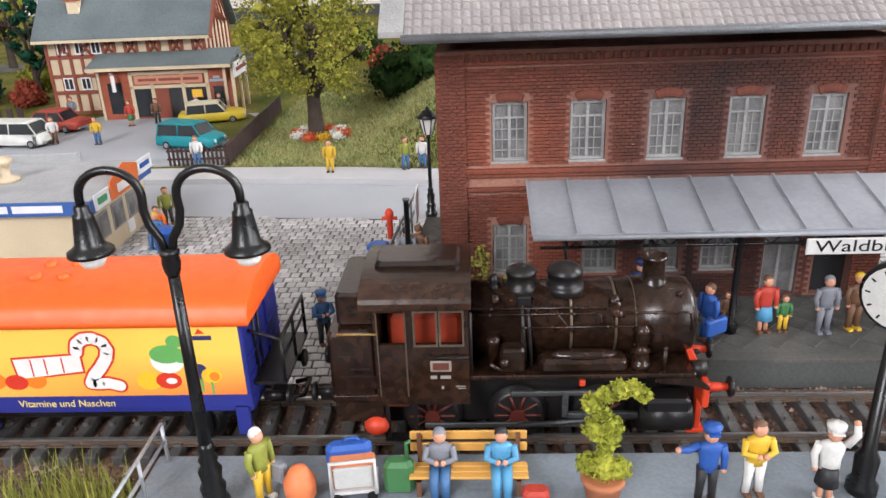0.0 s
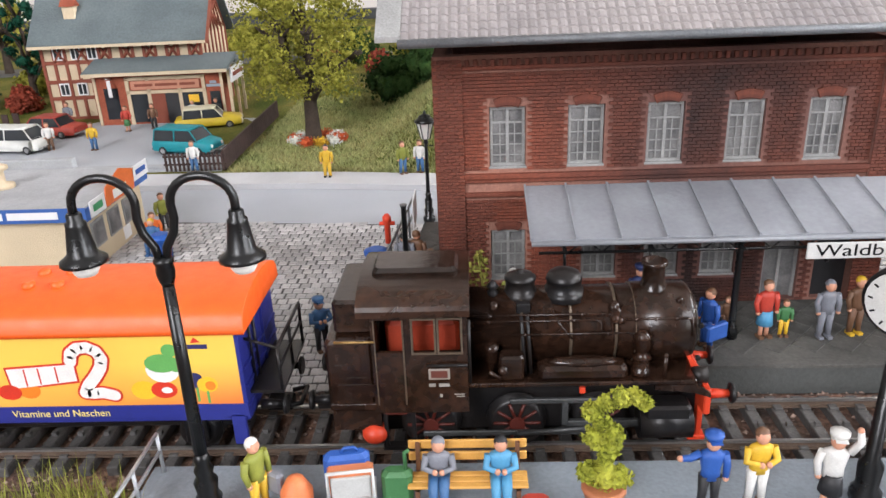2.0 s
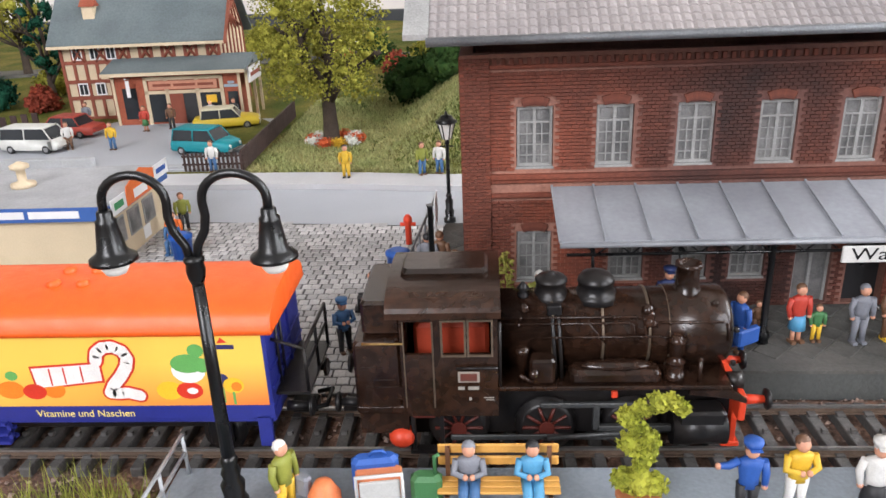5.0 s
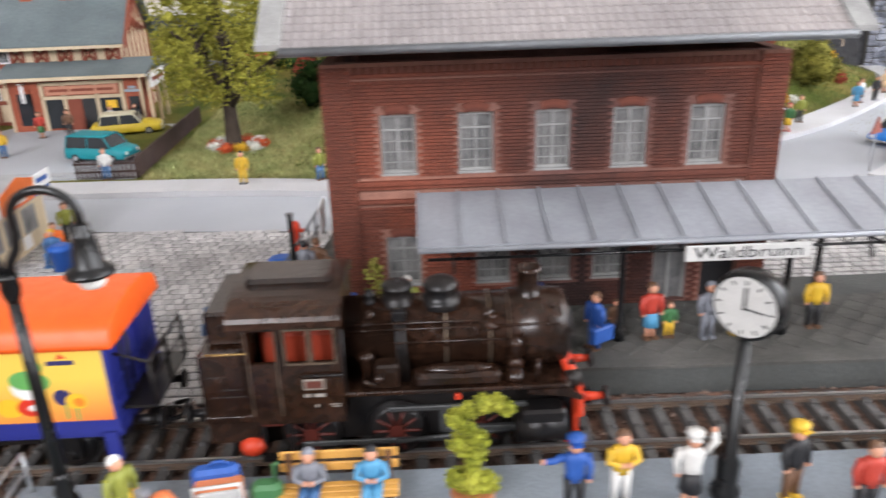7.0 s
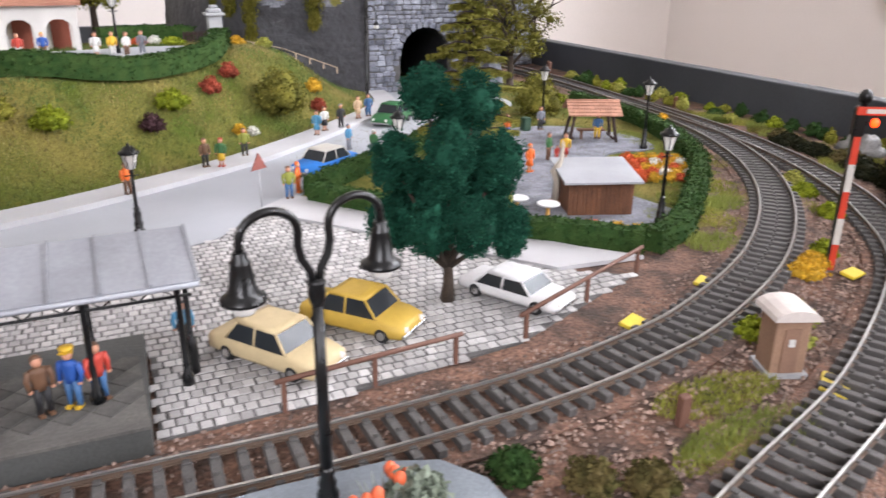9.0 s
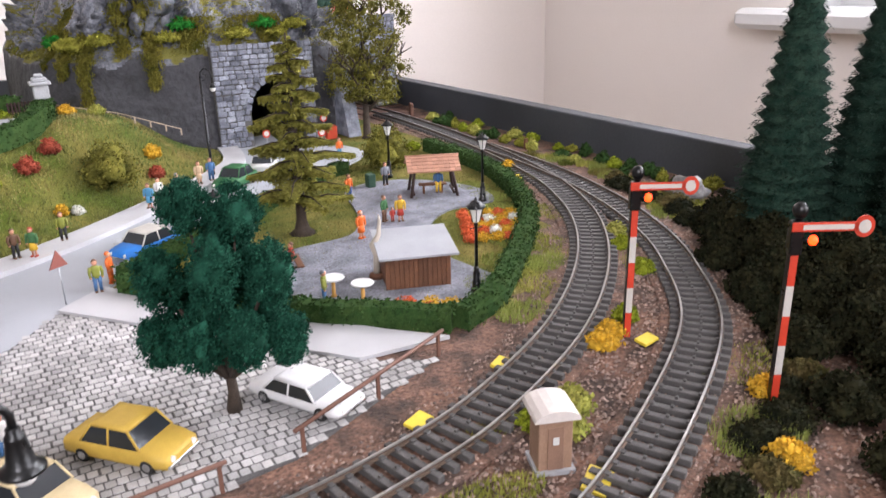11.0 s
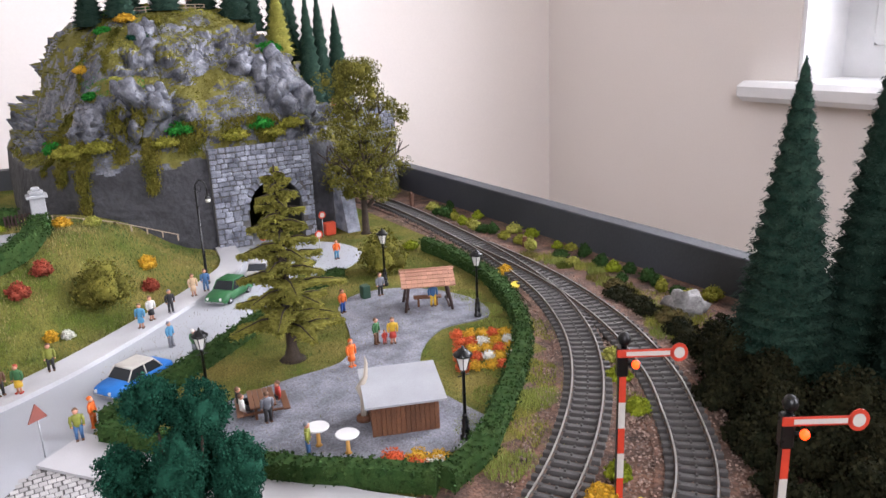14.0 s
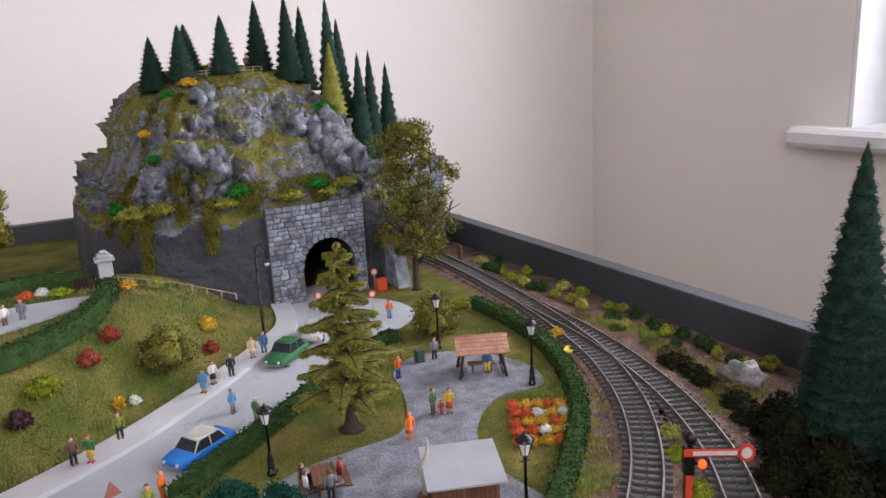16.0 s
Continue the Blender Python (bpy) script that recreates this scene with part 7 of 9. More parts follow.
def figurine(x, y, z, rz, top, legs, hair, words_, h=2.0, sit=False, skirt=False, arm=0, hat=None, case=None):
    """A painted model figure, one plain mesh."""
    s = Shape()
    k = h / 2.0
    zt = 0.35 if sit else 0.0
    hip = zt + (0.2 if sit else 0.92) * k
    s.ink(1)
    if sit:
        for a in (-0.12, 0.12):
            s.tube([(a * k, 0, hip), (a * k, -0.5 * k, hip), (a * k, -0.52 * k, hip - 0.5 * k)], [0.14 * k, 0.12 * k, 0.09 * k], 7)
            s.box((a - 0.08) * k, -0.7 * k, hip - 0.58 * k, (a + 0.08) * k, -0.45 * k, hip - 0.48 * k)
    elif skirt:
        s.lathe(0, 0, [(0.26 * k, 0.45 * k), (0.2 * k, hip)], 10)
        s.ink(2)
        for a in (-0.1, 0.1):
            s.tube([(a * k, 0, 0.05), (a * k, 0, 0.5 * k)], 0.07 * k, 7)
    else:
        for a in (-0.12, 0.12):
            s.tube([(a * 1.25 * k, 0, 0.06), (a * 1.1 * k, 0, hip * 0.5), (a * k, 0, hip)], [0.085 * k, 0.1 * k, 0.14 * k], 7)
    s.ink(3)
    if not sit:
        for a in (-0.14, 0.14):
            s.box((a - 0.07) * k, -0.2 * k, 0, (a + 0.07) * k, 0.1 * k, 0.09)
    s.ink(0)
    s.rings([[(rx * k * math.cos(2 * math.pi * i / 10), ry * k * math.sin(2 * math.pi * i / 10), hip + zz * k) for i in range(10)] for rx, ry, zz in ((0.22, 0.15, -0.08), (0.21, 0.14, 0.15), (0.26, 0.16, 0.45), (0.27, 0.15, 0.58), (0.1, 0.09, 0.66))], True)
    sh = hip + 0.56 * k
    for e, sd in enumerate((-1, 1)):
        if arm == 1 and sd == 1:
            pts = [(sd * 0.27 * k, 0, sh), (sd * 0.42 * k, -0.05, sh + 0.3 * k), (sd * 0.36 * k, -0.08, sh + 0.62 * k)]
        elif arm == 2:
            pts = [(sd * 0.27 * k, 0, sh), (sd * 0.34 * k, -0.1 * k, sh - 0.3 * k), (sd * 0.08 * k, -0.28 * k, sh - 0.28 * k)]
        elif arm == 3 and sd == -1:
            pts = [(sd * 0.27 * k, 0, sh), (sd * 0.5 * k, -0.1, sh - 0.05), (sd * 0.72 * k, -0.15, sh - 0.02)]
        else:
            pts = [(sd * 0.27 * k, 0, sh), (sd * 0.34 * k, 0, sh - 0.3 * k), (sd * 0.31 * k, -0.08 * k, sh - 0.6 * k)]
        s.ink(0)
        s.tube(pts, [0.095 * k, 0.085 * k, 0.065 * k], 7)
        s.ink(2)
        s.ball(pts[-1], 0.075 * k, 7, 4)
    s.ink(2)
    s.ball((0, -0.01, hip + 0.82 * k), 0.155 * k, 10, 7, 1.15)
    s.ink(3)
    s.ball((0, 0.025 * k, hip + 0.88 * k), 0.16 * k, 10, 6, 0.95)
    if hat:
        s.ink(4)
        s.lathe(0, 0, [(0.17 * k, hip + 0.93 * k), (0.2 * k, hip + 1.0 * k), (0.21 * k, hip + 1.07 * k), (0.05 * k, hip + 1.1 * k)], 10)
        s.box(-0.12 * k, -0.25 * k, hip + 0.93 * k, 0.12 * k, -0.1 * k, hip + 0.96 * k)
    if case:
        s.ink(5)
        s.box(0.22 * k, -0.42 * k, hip - 0.55 * k, 0.44 * k, 0.42 * k, hip - 0.02, 0.05)
    return solid("figurine", s, [paint(c) for c in (top, legs, SKIN, hair, hat or hair, case or hair)], "painted model figure " + words_, "figurine", "figurines", m=put(x, y, z, rz))


P = 1.0
# near platform
figurine(50.7, 24.3, P, 60, OLIVE, YELLOW, WHITE, "in green jacket with grey suitcase", case=GREY)
figurine(54.75, 24.75, P, 0, GREY, DENIM, GREY, "in grey, seated on a bench", sit=True, arm=2)
figurine(56.15, 24.75, P, 0, SKY, SKY, DARK, "in blue dress, seated on a bench", sit=True, arm=2)
figurine(60.65, 24.2, P, 0, ROYAL, DARK, BROWN, "in blue uniform blowing a whistle", arm=3, hat=ROYAL)
figurine(61.75, 24.4, P, 5, YELLOW, WHITE, BROWN, "in yellow shirt and navy jacket", arm=2)
figurine(63.25, 24.2, P, -10, WHITE, DARK, WHITE, "in white, waving an arm", arm=1, skirt=True, hat=WHITE)
figurine(65.6, 24.3, P, 20, DARK, BROWN, YELLOW, "in dark coat with yellow hat", hat=YELLOW)
figurine(69.4, 24.6, P, 0, BROWN, DENIM, BROWN, "in brown, seated on a bench", sit=True)
figurine(70.6, 24.6, P, 0, WHITE, SKY, YELLOW, "in white, seated on a bench", sit=True)
figurine(72.0, 24.4, P, -20, BROWN, GREY, GREY, "in brown coat with grey hair", case=GREEN)
figurine(74.4, 24.0, P, 40, NAVY, NAVY, RED, "in navy suit and red cap", arm=3, hat=RED)
figurine(66.9, 23.6, P, 0, RED, DARK, BROWN, "in red pullover")
# station platform and yard
figurine(50.45, 33.1, 0.12, 30, DENIM, DARK, BROWN, "in blue police jacket and cap", arm=2, hat=DENIM)
figurine(51.4, 32.8, 0.12, -50, DENIM, DARK, BROWN, "in blue police jacket and cap", arm=2, hat=DENIM)
figurine(55.2, 31.8, P, 10, ROYAL, DARK, BROWN, "in blue uniform on the platform", arm=2, hat=ROYAL)
figurine(54.1, 35.1, P, -80, WHITE, DENIM, BROWN, "in white shirt and jeans")
figurine(53.05, 36.8, P, 180, GREY, GREY, DARK, "in grey, carrying a bag")
figurine(53.5, 37.0, P, 160, BROWN, DARK, BROWN, "in brown coat")
figurine(56.9, 33.2, P, 0, OLIVE, OLIVE, WHITE, "in olive coat with pale case", case=SKY)
figurine(51.0, 36.2, 0.15, -90, OLIVE, DARK, BROWN, "in green, seated on a red bench", sit=True)
figurine(61.0, 33.2, P, 0, NAVY, DARK, BROWN, "in navy uniform under the canopy", hat=NAVY)
figurine(62.7, 31.4, P, -60, ROYAL, ROYAL, BROWN, "in blue suit carrying a blue suitcase", case=ROYAL)
figurine(63.6, 32.4, P, 0, BROWN, BROWN, BROWN, "of a child in brown", h=1.2)
figurine(64.6, 31.9, P, 10, RED, SKY, BROWN, "in red top and blue skirt", skirt=True)
figurine(65.2, 31.9, P, 0, GREEN, YELLOW, BROWN, "of a child in green and yellow", h=1.3)
figurine(66.4, 31.8, P, 5, GREY, GREY, GREY, "in grey suit walking")
figurine(67.4, 32.0, P, 10, BROWN, BROWN, YELLOW, "in brown coat")
figurine(70.0, 32.2, P, 0, YELLOW, DARK, BROWN, "in yellow top under the canopy")
figurine(72.6, 31.8, P, 20, BROWN, DARK, BROWN, "in brown jacket on the platform end")
figurine(73.4, 31.9, P, -30, ROYAL, DENIM, YELLOW, "in blue with yellow hat", hat=YELLOW)
figurine(74.1, 32.0, P, 30, RED, DENIM, BROWN, "in red jacket")
figurine(77.0, 36.8, 0.12, 0, SKY, DARK, DARK, "in light blue, sitting by the cars", sit=True)
figurine(79.4, 37.4, 0.12, 20, WHITE, DENIM, BROWN, "in white shirt and jeans")
# road, pavement, park
for x, y, z, rz, top, legs, hair, w, sk in (
    (47.2, 53.0, 0.4, 0, YELLOW, YELLOW, DARK, "in yellow on the pavement", False), (51.6, 53.2, 0.4, 30, OLIVE, DENIM, BROWN, "in olive on the pavement", False), (52.6, 53.4, 0.4, -20, WHITE, DENIM, BROWN, "in white and jeans", False),
    (81.4, 61.0, 0.38, 20, BROWN, DARK, BROWN, "in brown jacket on the pavement", False), (82.4, 60.7, 0.38, -30, GREEN, YELLOW, RED, "in green top and yellow skirt", True), (84.4, 63.2, 0.38, 0, OLIVE, DARK, BROWN, "in dark olive on the pavement", False),
    (90.9, 67.6, 0.38, -30, SKY, SKY, BROWN, "in light blue dress", True), (91.9, 68.9, 0.38, 20, WHITE, DARK, BROWN, "in white blouse and dark skirt", True), (93.5, 69.6, 0.38, 10, DARK, DARK, GREY, "in black suit and hat", False), (96.0, 72.6, 0.38, 0, (0.6, 0.42, 0.26), (0.6, 0.42, 0.26), BROWN, "in beige dress", True), (97.2, 73.3, 0.38, 0, DENIM, DENIM, BROWN, "in blue denim", False),
    (92.1, 63.3, 0.05, 40, SKY, GREY, GREY, "in blue crossing the road", False), (93.2, 60.8, 0.05, 120, GREEN, GREY, WHITE, "in green coat crossing the road", False), (85.8, 53.9, 0.05, 60, ORNG, ORNG, ORNG, "in orange work clothes", False), (84.9, 52.5, 0.2, 0, OLIVE, DENIM, BROWN, "in olive jacket at the hedge", False), (76.3, 56.4, 0.38, 30, ORNG, BROWN, BROWN, "in orange on the pavement", False),
    (101.3, 52.5, 0.06, 15, ORNG, ORNG, ORNG, "in long orange robe", True), (104.3, 54.9, 0.06, 30, GREEN, BROWN, BROWN, "in green shirt", False), (105.3, 54.3, 0.06, -20, YELLOW, RED, BROWN, "in yellow top and red skirt", True), (104.9, 62.0, 0.06, 20, ORNG, ROYAL, BROWN, "in orange vest", False), (109.1, 63.8, 0.06, 0, GREY, DARK, BROWN, "in grey by the waste bin", False), (111.0, 58.4, 0.3, -20, DENIM, YELLOW, BROWN, "in blue and yellow at the shelter", False), (94.9, 43.9, 0.06, 60, OLIVE, DENIM, GREY, "in olive at a bar table", False), (94.3, 48.5, 0.06, 180, GREY, DARK, BROWN, "in grey at the picnic table", False), (110.4, 75.8, 0.06, 10, ORNG, SKY, BROWN, "in orange on a scooter", False),
    (29.6, 61.0, 0.45, 0, YELLOW, DENIM, BROWN, "in yellow shirt on the car park", False), (26.3, 61.4, 0.45, 30, WHITE, BROWN, BROWN, "in white on the car park", False), (29.6, 66.6, 0.45, 0, RED, GREEN, BROWN, "in red and green by the shop", True), (31.4, 67.2, 0.45, 0, BROWN, DARK, BROWN, "in brown by the shop", False), (34.2, 68.2, 0.45, 0, WHITE, BROWN, YELLOW, "in white by the shop door", False), (35.9, 68.6, 0.45, 0, DARK, DENIM, BROWN, "in dark jacket by the shop", False), (38.7, 54.9, 0.4, 0, WHITE, DENIM, BROWN, "in white at the picket fence", False), (24.0, 68.8, 0.45, 0, GREY, DARK, BROWN, "in grey by the house", False),
    (76.0, 76.2, 6.0, 0, WHITE, WHITE, BROWN, "in white on the terrace", True), (77.2, 76.4, 6.0, 20, YELLOW, WHITE, BROWN, "in white and yellow on the terrace", False), (79.4, 76.6, 6.0, -20, GREY, GREY, BROWN, "in grey on the terrace", False), (78.2, 75.8, 6.0, 40, WHITE, BROWN, BROWN, "in white shirt on the terrace", False), (72.3, 77.4, 6.0, 0, ROYAL, BROWN, YELLOW, "in blue below the arches", False), (70.6, 77.2, 6.0, 0, RED, WHITE, BROWN, "in red below the arches", False)):
    figurine(x, y, z, rz, top, legs, hair, w, skirt=sk)
figurine(104.75, 54.5, 0.06, 0, RED, RED, BROWN, "of a child in red", h=1.1)
for x, y, rz, c in ((93.2, 49.8, 90, WHITE), (95.5, 50.2, -90, RED), (93.3, 50.8, 90, DARK)):
    figurine(x, y, 0.06, rz, c, DARK, BROWN, "seated at the picnic table", sit=True)
for x, c in ((101.6, WHITE), (105.6, BROWN), (106.6, WHITE), (119.6, RED), (120.4, BROWN), (121.2, ORNG)):
    y = 101.6 if x < 110 else 95.4
    figurine(x, y, summit(x, y) - 0.1, 0, c, DARK, BROWN, "resting on the mountain top", h=1.9)


# ---- near platform furniture ----
def build_near_platform():
    pl = thing("near_platform", put(0, 0), "smooth grey painted island platform", "platform", kind="structure")
    edge = [(47.6, 25.9), (47.6, 19.4), (81.0, 19.4), (82.6, 20.6), (83.1, 22.4), (83.0, 24.0), (82.2, 25.2), (80.8, 25.75), (78.0, 25.9)]
    part("platform_body", Shape().prism(edge, 0.02, 0.98), M_PLAT, pl)


build_near_platform()
M_ALU = mat("grey metal rail", (0.45, 0.47, 0.49), 0.4, 0.5, scale=80)
fr = thing("ramp_railing", put(0, 0), "grey metal railing beside the platform ramp", "railing")
for y in (25.7, 24.3, 22.9):
    part("post", Shape().tube([(47.9, y, 0.9), (47.9, y, 2.1)], 0.05, 6), M_ALU, fr)
for o in (2.1, 1.6):
    part("rail", Shape().tube([(47.9, 25.7, o), (47.9, 22.9, o)], 0.05, 6), M_ALU, fr)


def bench(x, y, z, rz, w, material, label):
    b = thing("bench", put(x, y, z, rz), label, "bench", "benches")
    for k in range(3):
        part("seat_slat", Shape().box(-w / 2, -0.45 + k * 0.2, 0.5, w / 2, -0.28 + k * 0.2, 0.57, 0.02), material, b)
    for k in range(2):
        part("back_slat", Shape().box(-w / 2, 0.2 + 0.03 * k, 0.8 + k * 0.3, w / 2, 0.27 + 0.03 * k, 1.02 + k * 0.3, 0.02), material, b)
    for s in (-1, 1):
        part("side_frame", Shape().box(s * w * 0.42 - 0.05, -0.42, 0, s * w * 0.42 + 0.05, -0.3, 0.5).box(s * w * 0.42 - 0.05, 0.15, 0, s * w * 0.42 + 0.05, 0.27, 1.3).box(s * w * 0.42 - 0.05, -0.42, 0.42, s * w * 0.42 + 0.05, 0.25, 0.5), M_BROWNP, b)


M_BROWNP = plain("brown plastic", (0.16, 0.07, 0.035), 0.5)
M_REDW = plain("red brown bench", (0.28, 0.06, 0.03), 0.5)
bench(55.4, 24.75, 1.0, 0, 2.7, M_WOODL, "yellow wooden platform bench with two figures")
bench(70.0, 24.6, 1.0, 0, 2.7, M_WOODL, "yellow wooden platform bench with two figures")
bench(51.3, 36.2, 0.12, 90, 2.4, M_REDW, "red brown bench beside the platform")


def topiary(x, y, z):
    t = thing("potted_topiary", put(x, y, z), "spiral yellow green topiary in a terracotta pot", "potted plant")
    part("pot", Shape().lathe(0, 0, [(0.35, 0), (0.45, 0.45), (0.5, 0.5), (0.5, 0.6), (0.4, 0.6)], 14), plain("terracotta", (0.45, 0.16, 0.07), 0.7), t, "terracotta pot")
    part("stem", Shape().tube([(0, 0, 0.5), (0.05, 0, 1.5), (-0.1, 0, 2.4), (0.1, 0, 2.9)], 0.06, 6), M_BARK, t)
    s = Shape()
    for cx, cy, cz, r in ((0, 0, 0.85, 0.42), (-0.32, 0.1, 0.85, 0.3), (0.3, -0.1, 0.88, 0.3), (0, 0, 1.3, 0.17), (0.08, 0, 1.62, 0.28), (-0.2, 0, 1.85, 0.32), (0.12, 0, 1.95, 0.26), (-0.1, 0, 2.25, 0.2), (-0.3, 0, 2.5, 0.24), (-0.02, 0, 2.72, 0.2), (0.25, 0, 2.85, 0.24), (0.55, 0, 2.85, 0.22), (0.75, 0, 2.72, 0.18)):
        lump(s, (cx, cy, cz), r * 0.75, r * 0.65, cx + cz, 8, 6)
        crumbs(s, (cx, cy, cz), r * 0.95, 150, 0.075, r * 0.8)
    part("foliage", s, mat("bright foam", (0.36, 0.36, 0.04), 0.9, rgb2=(0.22, 0.25, 0.02), scale=150, depth=0, mix=0.5, per_piece=0.3), t)


topiary(58.4, 24.3, 1.0)
lug = thing("luggage_trolley", put(52.75, 24.6, 1.0, 8), "luggage trolley stacked with blue and orange cases", "luggage trolley")
part("frame", Shape().box(-0.55, -0.4, 0.2, 0.55, 0.4, 0.28).tube([(-0.5, -0.42, 0.2), (-0.5, -0.42, 1.1), (0.5, -0.42, 1.1), (0.5, -0.42, 0.2)], 0.05, 6), M_SIGN, lug, "white metal frame")
for x in (-0.4, 0.4):
    part("wheel", Shape().cyl((x, -0.45, 0.12), (x, -0.35, 0.12), 0.12), M_BLACK, lug)
part("orange_case", Shape().box(-0.52, -0.3, 0.28, 0.52, 0.1, 1.0, 0.06), paint((0.62, 0.2, 0.08)), lug)
part("pale_case", Shape().box(-0.45, -0.38, 0.35, 0.45, -0.3, 0.9, 0.02), paint((0.5, 0.5, 0.48)), lug)
part("blue_case", Shape().box(-0.6, 0.0, 0.28, 0.45, 0.38, 1.2, 0.1).tube([(-0.2, 0.2, 1.2), (-0.1, 0.2, 1.3), (0.1, 0.2, 1.3), (0.2, 0.2, 1.2)], 0.04, 6), paint(ROYAL), lug)
solid("suitcase", Shape().box(-0.35, -0.2, 0, 0.35, 0.2, 0.85, 0.1).tube([(0.2, 0, 0.85), (0.2, 0, 1.3), (0.3, 0, 1.35)], 0.05, 6), [paint(GREEN)], "green trolley suitcase beside the bench", "suitcase", m=put(53.8, 24.6, 1.0))
solid("travel_bag", Shape().lathe(0, 0, [(0.2, 0), (0.36, 0.15), (0.38, 0.5), (0.2, 0.85), (0.05, 0.9)], 12), [paint((0.72, 0.20, 0.07))], "upright orange travel bag on the platform", "bag", m=put(51.55, 24.3, 1.0))
solid("hand_bag", Shape().box(-0.3, -0.2, 0, 0.3, 0.2, 0.35, 0.08), [paint(RED)], "red bag standing beside the bench", "bag", m=put(56.9, 24.2, 1.0))
ck = thing("platform_clock", put(64.2, 24.5, 1.0, -48), "round white platform clock on a black post", "clock")
part("post", Shape().lathe(0, 0, [(0.34, 0), (0.34, 0.2), (0.24, 0.35), (0.27, 0.9), (0.16, 1.1), (0.12, 4.1)], 12), M_BLACK, ck)
part("case", Shape().tube([(0, -0.24, 4.85), (0, -0.2, 4.85), (0, 0.2, 4.85), (0, 0.24, 4.85)], [0.7, 0.75, 0.75, 0.7], 24), M_BLACK, ck)
for s in (-1, 1):
    f = part("dial", Shape().cyl((0, s * 0.2, 4.85), (0, s * 0.27, 4.85), 0.66, None, 24), M_SIGN, ck, "white clock dial")
    hd = Shape()
    for k in range(12):
        a = math.pi * k / 6
        hd.box(-0.02, s * 0.275, 0.5, 0.02, s * 0.28, 0.6)
        hd.v[-8:] = [tuple(Matrix.Translation((0, 0, 4.85)) @ (Matrix.Rotation(a, 4, "Y") @ Vector(v))) for v in hd.v[-8:]]
    hd.box(-0.03, s * 0.28, 4.8, 0.03, s * 0.29, 5.3).box(0.0, s * 0.28, 4.82, 0.45, s * 0.29, 4.853)
    part("clock_marks", hd, M_BLACK, f)
tf = bush(80.6, 23.2, 0.9, mat("grey green leaves", (0.2, 0.24, 0.18), 0.8, scale=150, depth=0, per_piece=0.3), "grey green potted plant at the platform end", 0.9, z=1.0, n=300, leaf=0.14, name="potted_shrub", group="potted plants")
fb = thing("flower_tub", put(79.9, 23.3, 1.0), "spiky grey leaves with orange blossoms", "potted plant")
sp, bl = Shape(), Shape()
for k in range(26):
    a, q = 2.399 * k, 0.4 + 0.5 * (k % 5) / 5
    e = Vector((math.cos(a) * q, math.sin(a) * q, 1.5 - 0.5 * q))
    sp.tube([(0, 0, 0.1), e * 0.6, e], [0.06, 0.05, 0.01], 4)
    if k % 4 == 0:
        bl.ball(tuple(e), 0.16, 7, 5, 1.4)
part("leaves", sp, mat("grey leaf", (0.3, 0.34, 0.3), 0.7, scale=150, depth=0), fb)
part("blossoms", bl, paint((0.75, 0.14, 0.05)), fb, "orange red blossoms")


# ---- road vehicles ----
M_TYRE, M_GLASSD, M_CHROME = plain("tyre", (0.02, 0.02, 0.02), 0.8), mat("dark car glass", (0.03, 0.035, 0.04), 0.15, scale=50, bump=0.02, depth=0), mat("chrome trim", (0.6, 0.6, 0.6), 0.25, 0.9, scale=50, bump=0.02, depth=0)


